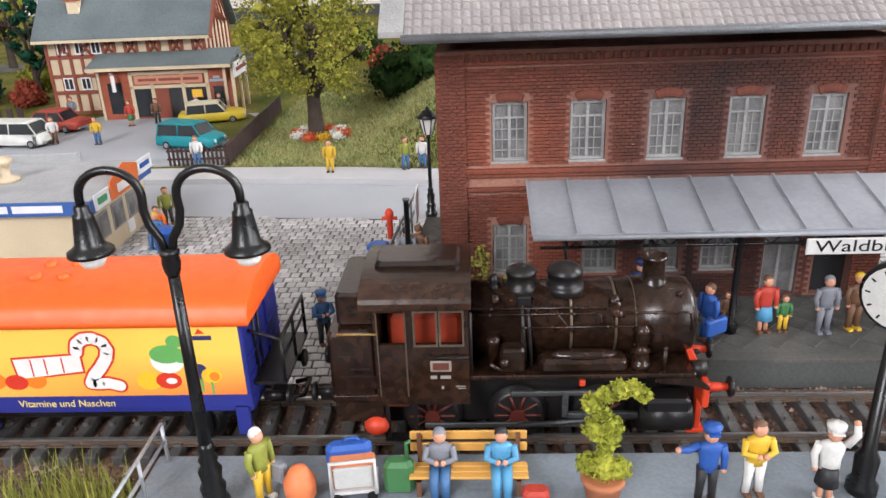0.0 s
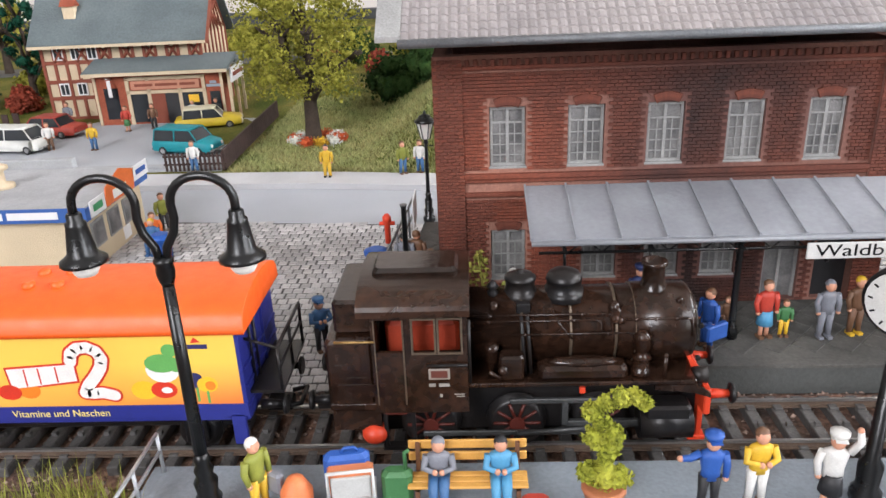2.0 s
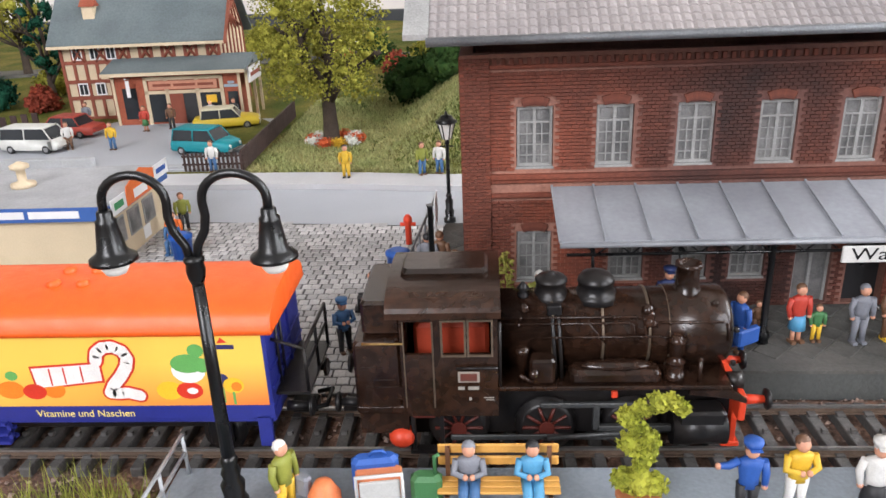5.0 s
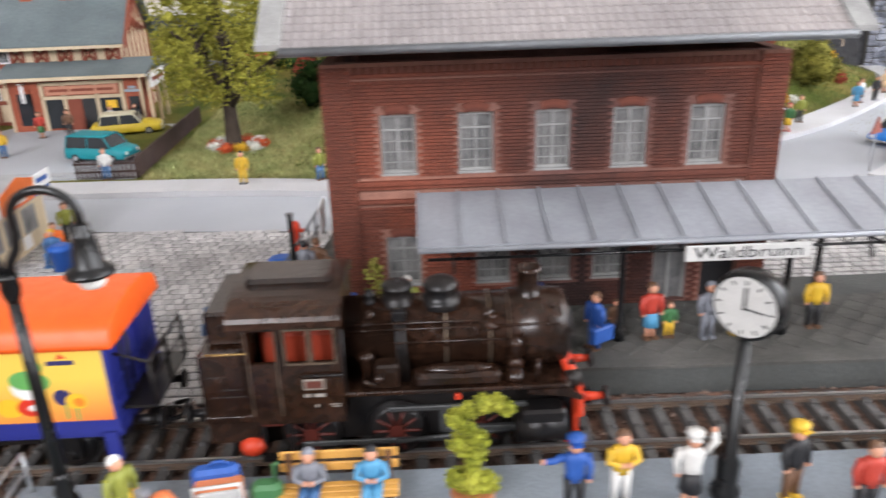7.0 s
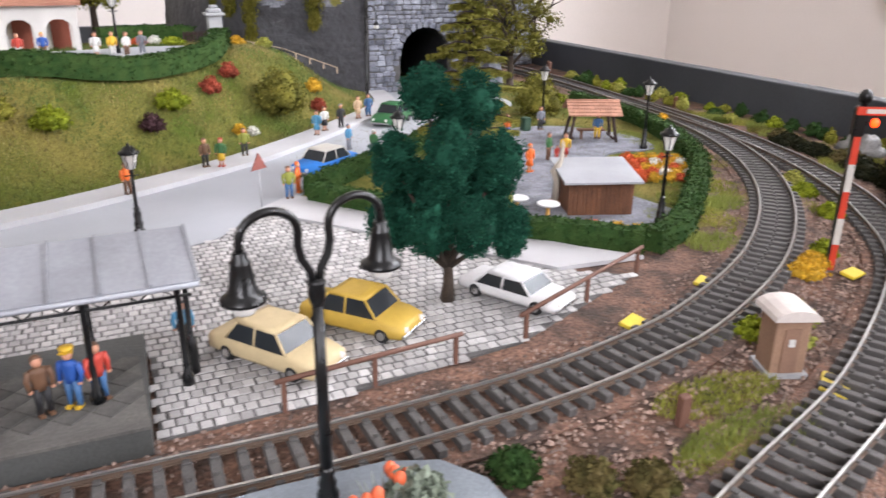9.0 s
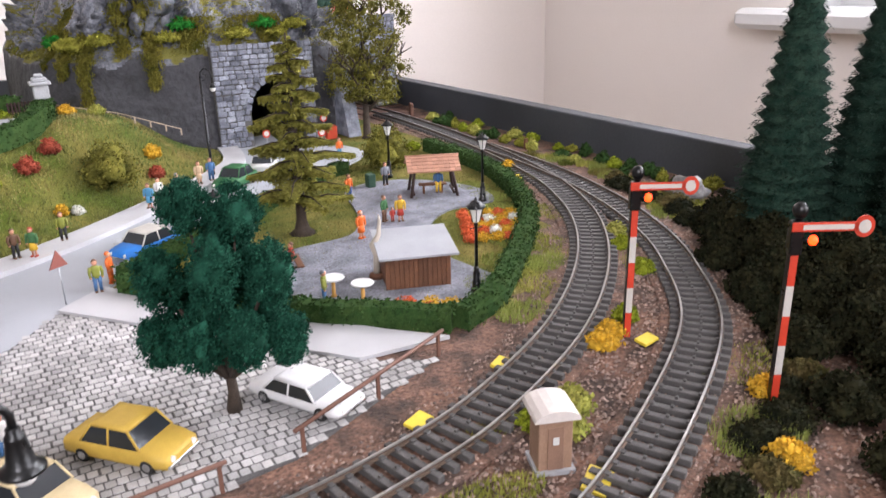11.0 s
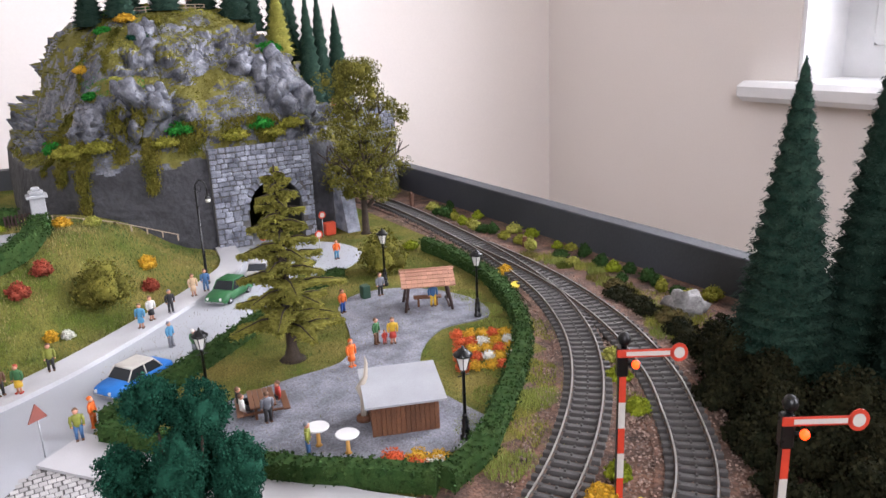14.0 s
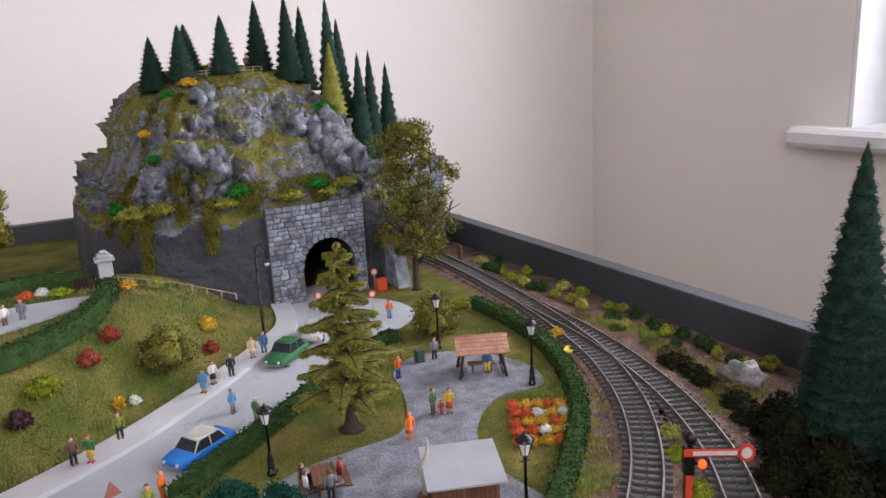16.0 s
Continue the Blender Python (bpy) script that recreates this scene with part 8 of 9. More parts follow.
def car(x, y, z, rz, rgb, roof, label, L=4.9, W=2.0, H=1.6, cab=(-0.62, 0.52), hood=0.62, round_=0.16, wagon=False):
    """A model car, front towards +x."""
    c = thing("car", put(x, y, z, rz), label, "car", "cars")
    body, rf = paint(rgb), paint(roof)
    h, belt = L / 2, H * 0.58
    def section(xx, w, z0, z1):
        b = min(0.14, (z1 - z0) * 0.35)
        return [(xx, -w, z0 + b), (xx, -w * 0.92, z0), (xx, w * 0.92, z0), (xx, w, z0 + b), (xx, w, z1 - b), (xx, w * 0.86, z1), (xx, -w * 0.86, z1), (xx, -w, z1 - b)]
    w = W / 2
    part("body", Shape().rings([section(-h, w * 0.82, 0.3, belt * 0.82), section(-h + 0.12, w * 0.95, 0.24, belt * 0.93), section(-h * 0.6, w, 0.22, belt), section(h * cab[1], w, 0.22, belt), section(h * 0.72, w, 0.22, belt * 0.94), section(h - 0.14, w * 0.94, 0.24, belt * hood / 0.62 * 0.82), section(h, w * 0.8, 0.3, belt * 0.66)], True), body, c)
    a, b = h * cab[0], h * cab[1]
    back = 0.12 if wagon else 0.5
    def quad(x0, x1, ww, zz):
        return [(x0, -ww, zz), (x1, -ww, zz), (x1, ww, zz), (x0, ww, zz)]
    part("cabin", Shape().rings([quad(a, b, w * 0.93, belt - 0.06), quad(a + back, b - 0.55, w * 0.78, H - 0.08)], False), M_GLASSD, c, "dark glazed cabin")
    part("roof", Shape().rings([quad(a + back - 0.06, b - 0.5, w * 0.8, H - 0.12), quad(a + back, b - 0.6, w * 0.78, H - 0.03), quad(a + back + 0.25, b - 0.85, w * 0.6, H)], True), rf, c)
    for s in (-1, 1):
        for xa, xb in ((a + 0.02, a + back), (b - 0.02, b - 0.55), ((a + b) / 2 - 0.05, (a + b) / 2 - 0.05)):
            part("pillar", Shape().tube([(xa, s * w * 0.93, belt - 0.05), (xb, s * w * 0.79, H - 0.08)], 0.05, 5), rf, c)
        for xx in (-h * 0.6, h * 0.62):
            q = Shape().tube([(xx, s * (w - 0.22), 0.3), (xx, s * (w - 0.18), 0.3), (xx, s * (w - 0.02), 0.3), (xx, s * (w + 0.02), 0.3)], [0.26, 0.3, 0.3, 0.26], 14)
            t = part("wheel", q, M_TYRE, c)
            part("rim", Shape().cyl((xx, s * w, 0.3), (xx, s * (w + 0.035), 0.3), 0.17, None, 10), M_CHROME, t)
        part("headlight", Shape().cyl((h - 0.08, s * w * 0.6, belt * 0.62), (h + 0.03, s * w * 0.6, belt * 0.62), 0.12, None, 8), M_GLASSW, c)
        part("tail_light", Shape().box(-h - 0.02, s * w * 0.66 - 0.1, belt * 0.55, -h + 0.1, s * w * 0.66 + 0.1, belt * 0.7), M_INKR, c)
    for xx in (-h - 0.04, h - 0.06):
        part("bumper", Shape().box(xx, -w * 0.88, 0.28, xx + 0.1, w * 0.88, 0.42, 0.03), M_CHROME, c)
    return c


car(88.8, 58.3, 0.05, 212, (0.012, 0.19, 0.62), (0.62, 0.6, 0.54), "blue saloon with a cream roof on the road")
car(98.6, 71.2, 0.05, 222, (0.02, 0.13, 0.04), (0.02, 0.13, 0.04), "dark green beetle-shaped saloon on the road", L=4.6, H=1.75, cab=(-0.7, 0.42), hood=0.56)
car(79.8, 33.9, 0.12, -55, (0.62, 0.50, 0.29), (0.62, 0.50, 0.29), "cream taxi parked on the setts")
car(83.4, 35.2, 0.12, -50, (0.58, 0.38, 0.06), (0.58, 0.38, 0.06), "mustard yellow saloon parked on the setts", L=4.6)
car(90.2, 35.0, 0.12, -62, (0.72, 0.72, 0.72), (0.72, 0.72, 0.72), "white sports car parked beside the tree", H=1.25, L=4.8)
car(36.7, 59.6, 0.45, -14, (0.0, 0.24, 0.28), (0.0, 0.24, 0.28), "teal compact hatchback behind the picket fence", L=4.4, H=1.75, cab=(-0.9, 0.6), wagon=True)
car(35.7, 67.2, 0.45, 14, (0.52, 0.38, 0.02), (0.62, 0.58, 0.42), "yellow estate car with a cream roof", L=4.9, H=1.6, cab=(-0.75, 0.45), wagon=True)
car(24.0, 65.8, 0.45, 172, (0.38, 0.05, 0.03), (0.34, 0.045, 0.03), "rust red saloon on the car park", L=5.2)
car(24.0, 61.3, 0.45, -6, (0.66, 0.66, 0.62), (0.66, 0.66, 0.62), "white minibus on the car park", L=4.4, H=1.8, cab=(-0.93, 0.85), hood=0.7, wagon=True)
car(102.6, 75.2, 0.05, 60, (0.5, 0.5, 0.48), (0.5, 0.5, 0.48), "pale car driving to the tunnel", L=4.4)

# ---- the half-timbered shop ----
M_TIMBER = plain("red brown timber", (0.23, 0.055, 0.028), 0.7)
M_PLASTER = mat("cream plaster", (0.62, 0.50, 0.34), 0.85, scale=60, fine=900, bump=0.08, mix=0.2)
M_SLATE = mat("grey green slate", (0.13, 0.16, 0.165), 0.8, rgb2=(0.09, 0.115, 0.12), scale=30, fine=600, bump=0.15, mix=0.4)
M_REDBR = mat("small red bricks", (0.34, 0.085, 0.04), 0.8, rgb2=(0.26, 0.06, 0.03), scale=80, fine=900, bump=0.2, mix=0.4)


def build_shop():
    h = thing("half_timbered_shop", put(27.9, 71.4, 0.4, 3), "half-timbered house with a grey roof and shop porch", "house")
    X0, X1, D, ZE = -6.2, 6.4, 8.0, 6.3
    part("wall", Shape().box(X0, 0, 0, X1, D, ZE), M_PLASTER, h, "cream plastered wall")
    tm = Shape()
    for k in range(15):
        x = X0 + (X1 - X0) * k / 14
        tm.box(x - 0.12, -0.09, 0, x + 0.12, 0.05, ZE)
    for z in (0.25, 1.9, 3.2, 4.7, ZE - 0.25):
        tm.box(X0, -0.1, z - 0.14, X1, 0.04, z + 0.14)
    for k in range(7):
        x = X0 + 0.9 + k * 1.8
        tm.tube([(x, -0.05, 4.75), (x + 0.9, -0.05, ZE - 0.3)], 0.12, 5).tube([(x + 0.9, -0.05, 4.75), (x, -0.05, ZE - 0.3)], 0.12, 5)
    part("timber_frame", tm, M_TIMBER, h, "red brown timber framing")
    side = Shape()
    for k in range(8):
        y = D * k / 7
        side.box(X1 - 0.04, y - 0.12, 0, X1 + 0.1, y + 0.12, ZE)
        side.tube([(X1 + 0.04, y, ZE), (X1 + 0.04, D / 2 + (y - D / 2) * 0.1, ZE + 4.4)], 0.11, 5)
        side.tube([(X1 + 0.04, D / 2 + (D / 2) * (1 - 2 * k / 7) * 0.95, ZE + 0.1), (X1 + 0.04, D / 2 + (D / 2) * (2 * k / 7 - 1) * 0.5, ZE + 2.3)], 0.1, 5)
    part("gable_timber", side, M_TIMBER, h)
    part("gable", Shape().rings([[(x, 0, ZE), (x, D, ZE), (x, D / 2, ZE + 4.7)] for x in (X0, X1)], False), M_PLASTER, h)
    part("roof", Shape().ext([(-0.9, ZE - 0.35), (-0.9, ZE - 0.1), (D / 2, ZE + 5.1), (D + 0.9, ZE - 0.1), (D + 0.9, ZE - 0.35), (D / 2, ZE + 4.8)], X0 - 0.6, X1 + 0.7), M_SLATE, h, "plain grey green roof")
    part("barge_board", Shape().ext([(-0.95, ZE - 0.45), (-0.95, ZE - 0.2), (D / 2, ZE + 5.0), (D / 2, ZE + 4.7)], X1 + 0.7, X1 + 0.9), M_TIMBER, h)
    part("eave_board", Shape().box(X0 - 0.6, -1.0, ZE - 0.42, X1 + 0.7, -0.88, ZE - 0.2), M_PLASTER, h)
    cd = part("chimney", Shape().box(-4.2, 0.75, ZE + 0.9, -3.3, 1.6, ZE + 2.6), M_PLASTER, h, "cream chimney with a red cap")
    part("cap", Shape().ext([(0.6, ZE + 2.6), (1.18, ZE + 3.1), (1.75, ZE + 2.6)], -4.35, -3.15), M_REDBR, cd)
    for x in (-1.0, 2.0):
        part("chimney", Shape().box(x, 2.0, ZE + 1.8, x + 0.9, 2.9, ZE + 4.2).box(x - 0.1, 1.9, ZE + 4.2, x + 1.0, 3.0, ZE + 4.45), M_REDBR, h)
    for x in (-5.3, -3.9, -2.6):
        for z in (2.1, 4.9):
            w = part("window", Shape().box(x, -0.12, z, x + 0.8, -0.02, z + 1.0), M_WHITE, h)
            part("pane", Shape().box(x + 0.1, -0.13, z + 0.1, x + 0.36, -0.1, z + 0.9).box(x + 0.44, -0.13, z + 0.1, x + 0.7, -0.1, z + 0.9), M_GLASSD, w)
    # porch with the shop front
    px0, px1, py = -1.6, 8.4, -2.4
    part("shop_wall", Shape().box(px0, py, 0, px1, 0, 4.0), M_REDBR, h, "red brick shop wall")
    part("porch_roof", Shape().ext([(py - 0.7, 3.95), (py - 0.7, 4.2), (0.3, 5.0), (0.3, 4.6)], px0 - 0.5, px1 + 0.6).box(X1, 0.0, 4.2, px1 + 0.6, 4.5, 4.5), M_SLATE, h, "grey porch roof")
    part("porch_fascia", Shape().box(px0 - 0.5, py - 0.75, 3.9, px1 + 0.6, py - 0.68, 4.15), M_PLASTER, h)
    fr = Shape()
    for x in (1.0, 2.6, 5.0, 6.9):
        fr.box(x - 0.14, py - 0.1, 0, x + 0.14, py + 0.05, 3.7)
    fr.box(0.86, py - 0.1, 2.4, 7.0, py + 0.05, 2.65).box(0.86, py - 0.1, 3.45, 7.0, py + 0.05, 3.7).box(px0, py - 0.1, 0, px0 + 0.2, py + 0.05, 3.9).box(px1 - 0.2, py - 0.1, 0, px1, py + 0.05, 3.9)
    part("shop_frame", fr, M_PLASTER, h, "cream painted shop frame")
    for x0, z0, x1, z1 in ((1.14, 0.2, 2.46, 2.4), (5.14, 0.2, 6.76, 2.4), (-0.9, 0.5, 0.2, 2.9), (7.3, 0.8, 8.1, 2.4)):
        part("shop_window", Shape().box(x0, py - 0.03, z0, x1, py + 0.02, z1), M_GLASSD, h)
    part("door", Shape().box(2.74, py - 0.05, 0.05, 3.8, py + 0.02, 2.4), M_TIMBER, h, "red brown shop door, half open")
    # Dark panel in place of the shade inside the shop.
    part("doorway", Shape().box(3.8, py - 0.02, 0.05, 4.86, py + 0.03, 2.4), M_SHADEDARK, h)
    sg = part("shop_sign", Shape().box(1.3, py - 0.16, 2.75, 6.6, py - 0.06, 3.4), plain("sign salmon", (0.55, 0.24, 0.15)), h, "salmon shop sign")
    part("sign_bars", Shape().box(1.6, py - 0.18, 2.98, 3.0, py - 0.15, 3.18).box(3.2, py - 0.18, 2.98, 4.9, py - 0.15, 3.18).box(5.1, py - 0.18, 2.98, 6.3, py - 0.15, 3.18), M_TIMBER, sg)
    sd = part("side_sign", Shape().box(px1 + 0.6, py, 3.0, px1 + 0.75, 1.6, 4.1), M_WHITE, h)
    part("sign_bars", Shape().box(px1 + 0.74, py + 0.4, 3.4, px1 + 0.78, 1.2, 3.7), M_TIMBER, sd)
    part("flag", Shape().box(-0.3, py - 0.7, 2.3, 0.0, py - 0.6, 3.6, 0.05).tube([(-0.2, py, 3.6), (-0.2, py - 0.9, 3.75)], 0.05, 5), M_WHITE, h, "white hanging banner")
    part("poster", Shape().box(5.6, py - 0.06, 1.6, 6.4, py - 0.03, 2.2), M_INKY, h)
    part("wall_sign", Shape().box(7.1, py - 0.08, 2.75, 8.2, py - 0.02, 2.95).box(7.4, py - 0.08, 3.0, 7.9, py - 0.02, 3.2), paint((0.3, 0.36, 0.42)), h)
    for y in (-2.3, 0.0, 2.0):
        part("porch_post", Shape().box(px1 + 0.35, y, 0, px1 + 0.55, y + 0.2, 4.0), M_PLASTER, h)


build_shop()
tagged(part("car_park", Shape().prism([(-10, 57.0), (36.6, 55.4), (40.2, 55.2), (39.8, 70.0), (-10, 71)], -0.1, 0.45), M_ROAD), "grey car park in front of the shop", "car park", kind="structure")
low = thing("low_wall", put(0, 0), "stepped low grey concrete wall along the pavement", "wall", kind="structure")
part("wall_block", Shape().box(-10, 55.9, 0, 30.6, 56.5, 1.15, 0.05), M_CONC, low)
part("wall_block", Shape().box(30.6, 55.6, 0, 36.6, 56.1, 0.62, 0.05), M_CONC, low)
M_DKWOOD = mat("dark brown fence wood", (0.055, 0.03, 0.025), 0.8, scale=80, fine=900, bump=0.2)
pk = thing("picket_fence", put(0, 0), "dark brown picket fence beside the pavement", "fence")
for k in range(14):
    part("picket", Shape().box(36.8 + k * 0.27, 55.05, 0.4, 36.96 + k * 0.27, 55.12, 1.55, 0.03), M_DKWOOD, pk)
part("rail", Shape().box(36.7, 55.12, 0.75, 40.6, 55.18, 0.87).box(36.7, 55.12, 1.25, 40.6, 55.18, 1.37), M_DKWOOD, pk)
bf = thing("board_fence", put(0, 0), "dark brown board fence round the lawn", "fence")
for k in range(30):
    y = 55.2 + k * 0.52
    part("board", Shape().box(40.35 - k * 0.012, y, 0.35, 40.5 - k * 0.012, y + 0.48, 1.65, 0.03), M_DKWOOD, bf)
bf2 = thing("board_fence", put(0, 0), "dark brown board fence behind the car park", "fence")
for k in range(12):
    part("board", Shape().box(13 + k * 0.6, 63.6 + k * 0.45, 0.35, 13.5 + k * 0.6, 63.75 + k * 0.45, 1.7, 0.03), M_DKWOOD, bf2)
leafy_tree(15.5, 79.5, 15, 1.7, 0.3, "narrow poplar behind the shop", M_LEAFD, clumps=30, base=0.15, per=160, solidity=0.7)
leafy_tree(6, 92, 11, 4.0, 0.4, "olive tree far behind the shop", M_LEAF, clumps=22, per=180)
leafy_tree(30, 112, 12, 4.5, 0.4, "olive tree far behind the shop", M_LEAF, clumps=22, per=180)
leafy_tree(76.5, 96, 9, 3.4, 0.35, "dark olive tree behind the terrace", M_LEAF, z=6, clumps=22, per=200)
tagged(part("back_road", Shape().prism([(-40, 86), (60, 97), (60, 101), (-40, 90)], 0.6, 1.55), M_STONE), "grey brown road on the land behind", "road", kind="structure")
car(40.5, 97.2, 1.55, 8, (0.55, 0.10, 0.04), (0.62, 0.6, 0.56), "red and white car on the far road")


# ---- the kiosk ----
def build_kiosk():
    k = thing("newspaper_kiosk", put(0, 0), "grey beige newspaper kiosk with flat roof", "kiosk")
    X0, X1, Y0, Y1, H = 29.0, 39.0, 40.6, 46.4, 2.95
    M_BEIGE = mat("beige kiosk wall", (0.60, 0.49, 0.33), 0.7, scale=40, bump=0.05, mix=0.2)
    part("wall", Shape().box(X0, Y0, 0, X1, Y1, H - 0.4), M_BEIGE, k)
    part("roof", Shape().box(X0 - 0.3, Y0 - 0.3, H - 0.05, X1 + 0.3, Y1 + 0.3, H + 0.12, 0.03), M_CONC, k, "flat pale grey roof")
    fs = part("fascia", Shape().box(X0 - 0.32, Y0 - 0.36, H - 0.5, X1 + 0.36, Y0 - 0.3, H + 0.12).box(X1 + 0.3, Y0 - 0.3, H - 0.5, X1 + 0.36, Y1 + 0.3, H + 0.05), paint((0.03, 0.10, 0.33)), k, "blue sign band")
    br = Shape()
    x = 33.2
    for w in (0.7, 0.25, 1.6, 0.2, 2.2):
        if w > 0.3:
            br.box(x, Y0 - 0.38, H - 0.34, x + w, Y0 - 0.35, H - 0.02)
        x += w
    part("sign_bars", br, M_WHITE, fs)
    # raised advertising signs above the side
    part("white_sign", Shape().box(X1 + 0.37, Y0 + 0.0, H - 0.45, X1 + 0.42, Y0 + 1.4, H + 0.25), M_WHITE, k)
    part("sign_mark", Shape().box(X1 + 0.42, Y0 + 0.25, H - 0.25, X1 + 0.44, Y0 + 1.1, H + 0.05), paint((0.05, 0.3, 0.12)), k)
    part("orange_sign", Shape().rings([[(xx, Y0 + 1.4, H - 0.45), (xx, Y0 + 4.4, H - 0.45), (xx, Y0 + 4.6, H + 0.45), (xx, Y0 + 3.2, H + 0.85), (xx, Y0 + 1.6, H + 0.4)] for xx in (X1 + 0.37, X1 + 0.42)], False), paint((0.75, 0.16, 0.03)), k)
    part("orange_sign_mark", Shape().box(X1 + 0.42, Y0 + 2.2, H - 0.3, X1 + 0.44, Y0 + 3.6, H + 0.1), M_WHITE, k)
    part("white_sign", Shape().box(X1 + 0.37, Y0 + 4.5, H - 0.2, X1 + 0.42, Y0 + 6.2, H + 0.5), M_WHITE, k)
    part("sign_mark", Shape().box(X1 + 0.42, Y0 + 4.8, H + 0.05, X1 + 0.44, Y0 + 5.9, H + 0.28), paint(ROYAL), k)
    for y in (41.0, 42.6, 44.2):
        w = part("window", Shape().box(X1 - 0.02, y, 0.9, X1 + 0.05, y + 1.2, 2.1), M_FRAME, k)
        part("pane", Shape().box(X1 + 0.04, y + 0.1, 1.0, X1 + 0.07, y + 1.1, 2.0), M_CURTAIN, w)
    part("poster", Shape().box(X1, 43.9, 0.25, X1 + 0.04, 44.6, 0.85), M_WHITE, k)
    part("roof_vent", Shape().lathe(33.9, 43.6, [(0.55, H + 0.12), (0.55, H + 0.3), (0.2, H + 0.4), (0.2, H + 0.9), (0.42, H + 1.0), (0.42, H + 1.15), (0.1, H + 1.3)], 12), M_PLASTER, k)


build_kiosk()
M_BLUEP = plain("blue plastic", (0.01, 0.09, 0.40), 0.4)
for x, y in ((41.6, 41.9), (51.6, 39.5)):
    solid("rubbish_bin", Shape().lathe(0, 0, [(0.42, 0), (0.48, 0.9), (0.52, 0.92), (0.52, 1.05), (0.3, 1.15)], 14), M_BLUEP, "blue plastic rubbish bin on the setts", "bin", "bins", m=put(x, y, 0.1))
figurine(40.6, 43.6, 0.12, 30, ORNG, ORNG, BROWN, "in orange, seated at the kiosk", sit=True)
figurine(40.4, 45.4, 0.12, 30, OLIVE, DARK, BROWN, "in olive at the kiosk")
figurine(40.9, 42.7, 0.12, 0, DENIM, DENIM, YELLOW, "in denim beside the bin", sit=True)
solid("hydrant", Shape().lathe(0, 0, [(0.14, 0), (0.14, 1.0), (0.2, 1.05), (0.2, 1.25), (0.1, 1.4)], 10).cyl((-0.35, 0, 0.95), (0.35, 0, 0.95), 0.09), paint((0.75, 0.06, 0.02)), "bright red hydrant beside the ramp", "hydrant", m=put(51.7, 43.0, 0.1))
rp = thing("ramp_fence", put(0, 0), "dark metal railing along the platform edge", "railing")
for k in range(7):
    x, y = 52.25 + 0.12 * k, 34.2 + 1.45 * k
    part("post", Shape().tube([(x, y, 0.9), (x, y, 2.3)], 0.05, 6), M_GUTTER, rp)
for o in (2.3, 1.6):
    part("rail", Shape().tube([(52.25, 34.2, o), (52.97, 42.9, o)], 0.05, 6), M_GUTTER, rp)
part("banner", Shape().box(53.0, 41.6, 1.2, 53.06, 43.4, 2.5), M_WHITE, rp, "white banner sheet")
solid("platform_post", Shape().lathe(0, 0, [(0.24, 0), (0.24, 0.1), (0.15, 0.2), (0.17, 0.8), (0.1, 0.95), (0.08, 4.6), (0.12, 4.7)], 10), M_BLACK, "slim black iron post on the platform", "post", m=put(53.6, 31.8, 1.0))
solid("climbing_plant", (lambda s: (crumbs(s, (0, 0, 1.2), 0.35, 130, 0.1, 1.1), s.tube([(0, 0, 0), (0.1, 0, 1.2), (-0.05, 0, 2.3)], 0.04, 5))[1])(Shape()), M_STRAW, "dry pale climbing plant at the wall", "plant", m=put(55.8, 33.9, 1.0))
solid("basket", Shape().lathe(0, 0, [(0.25, 0), (0.35, 0.4), (0.32, 0.42), (0.2, 0.1)], 12), M_BROWNP, "brown basket standing on the platform", "basket", m=put(55.8, 32.5, 1.0))

# ---- barrier, signals, lineside things ----
M_RUSTW = plain("rusty brown bar", (0.16, 0.075, 0.05), 0.7)
for pts in (((79.0, 30.6), (85.8, 31.2)), ((88.4, 31.6), (97.2, 35.6))):
    b = thing("yard_barrier", put(0, 0), "rusty brown barrier bar beside the track", "barrier", "yard barriers")
    (xa, ya), (xb, yb) = pts
    for t in (0.04, 0.5, 0.96):
        x, y = xa + (xb - xa) * t, ya + (yb - ya) * t
        part("post", Shape().box(x - 0.07, y - 0.07, 0, x + 0.07, y + 0.07, 1.15), M_RUSTW, b)
    part("bar", Shape().tube([(xa, ya, 1.15), (xb, yb, 1.15)], 0.09, 6), M_RUSTW, b)
M_SIGR, M_SIGW = plain("signal red paint", (0.60, 0.05, 0.02), 0.5), plain("signal white paint", (0.58, 0.55, 0.5), 0.5)


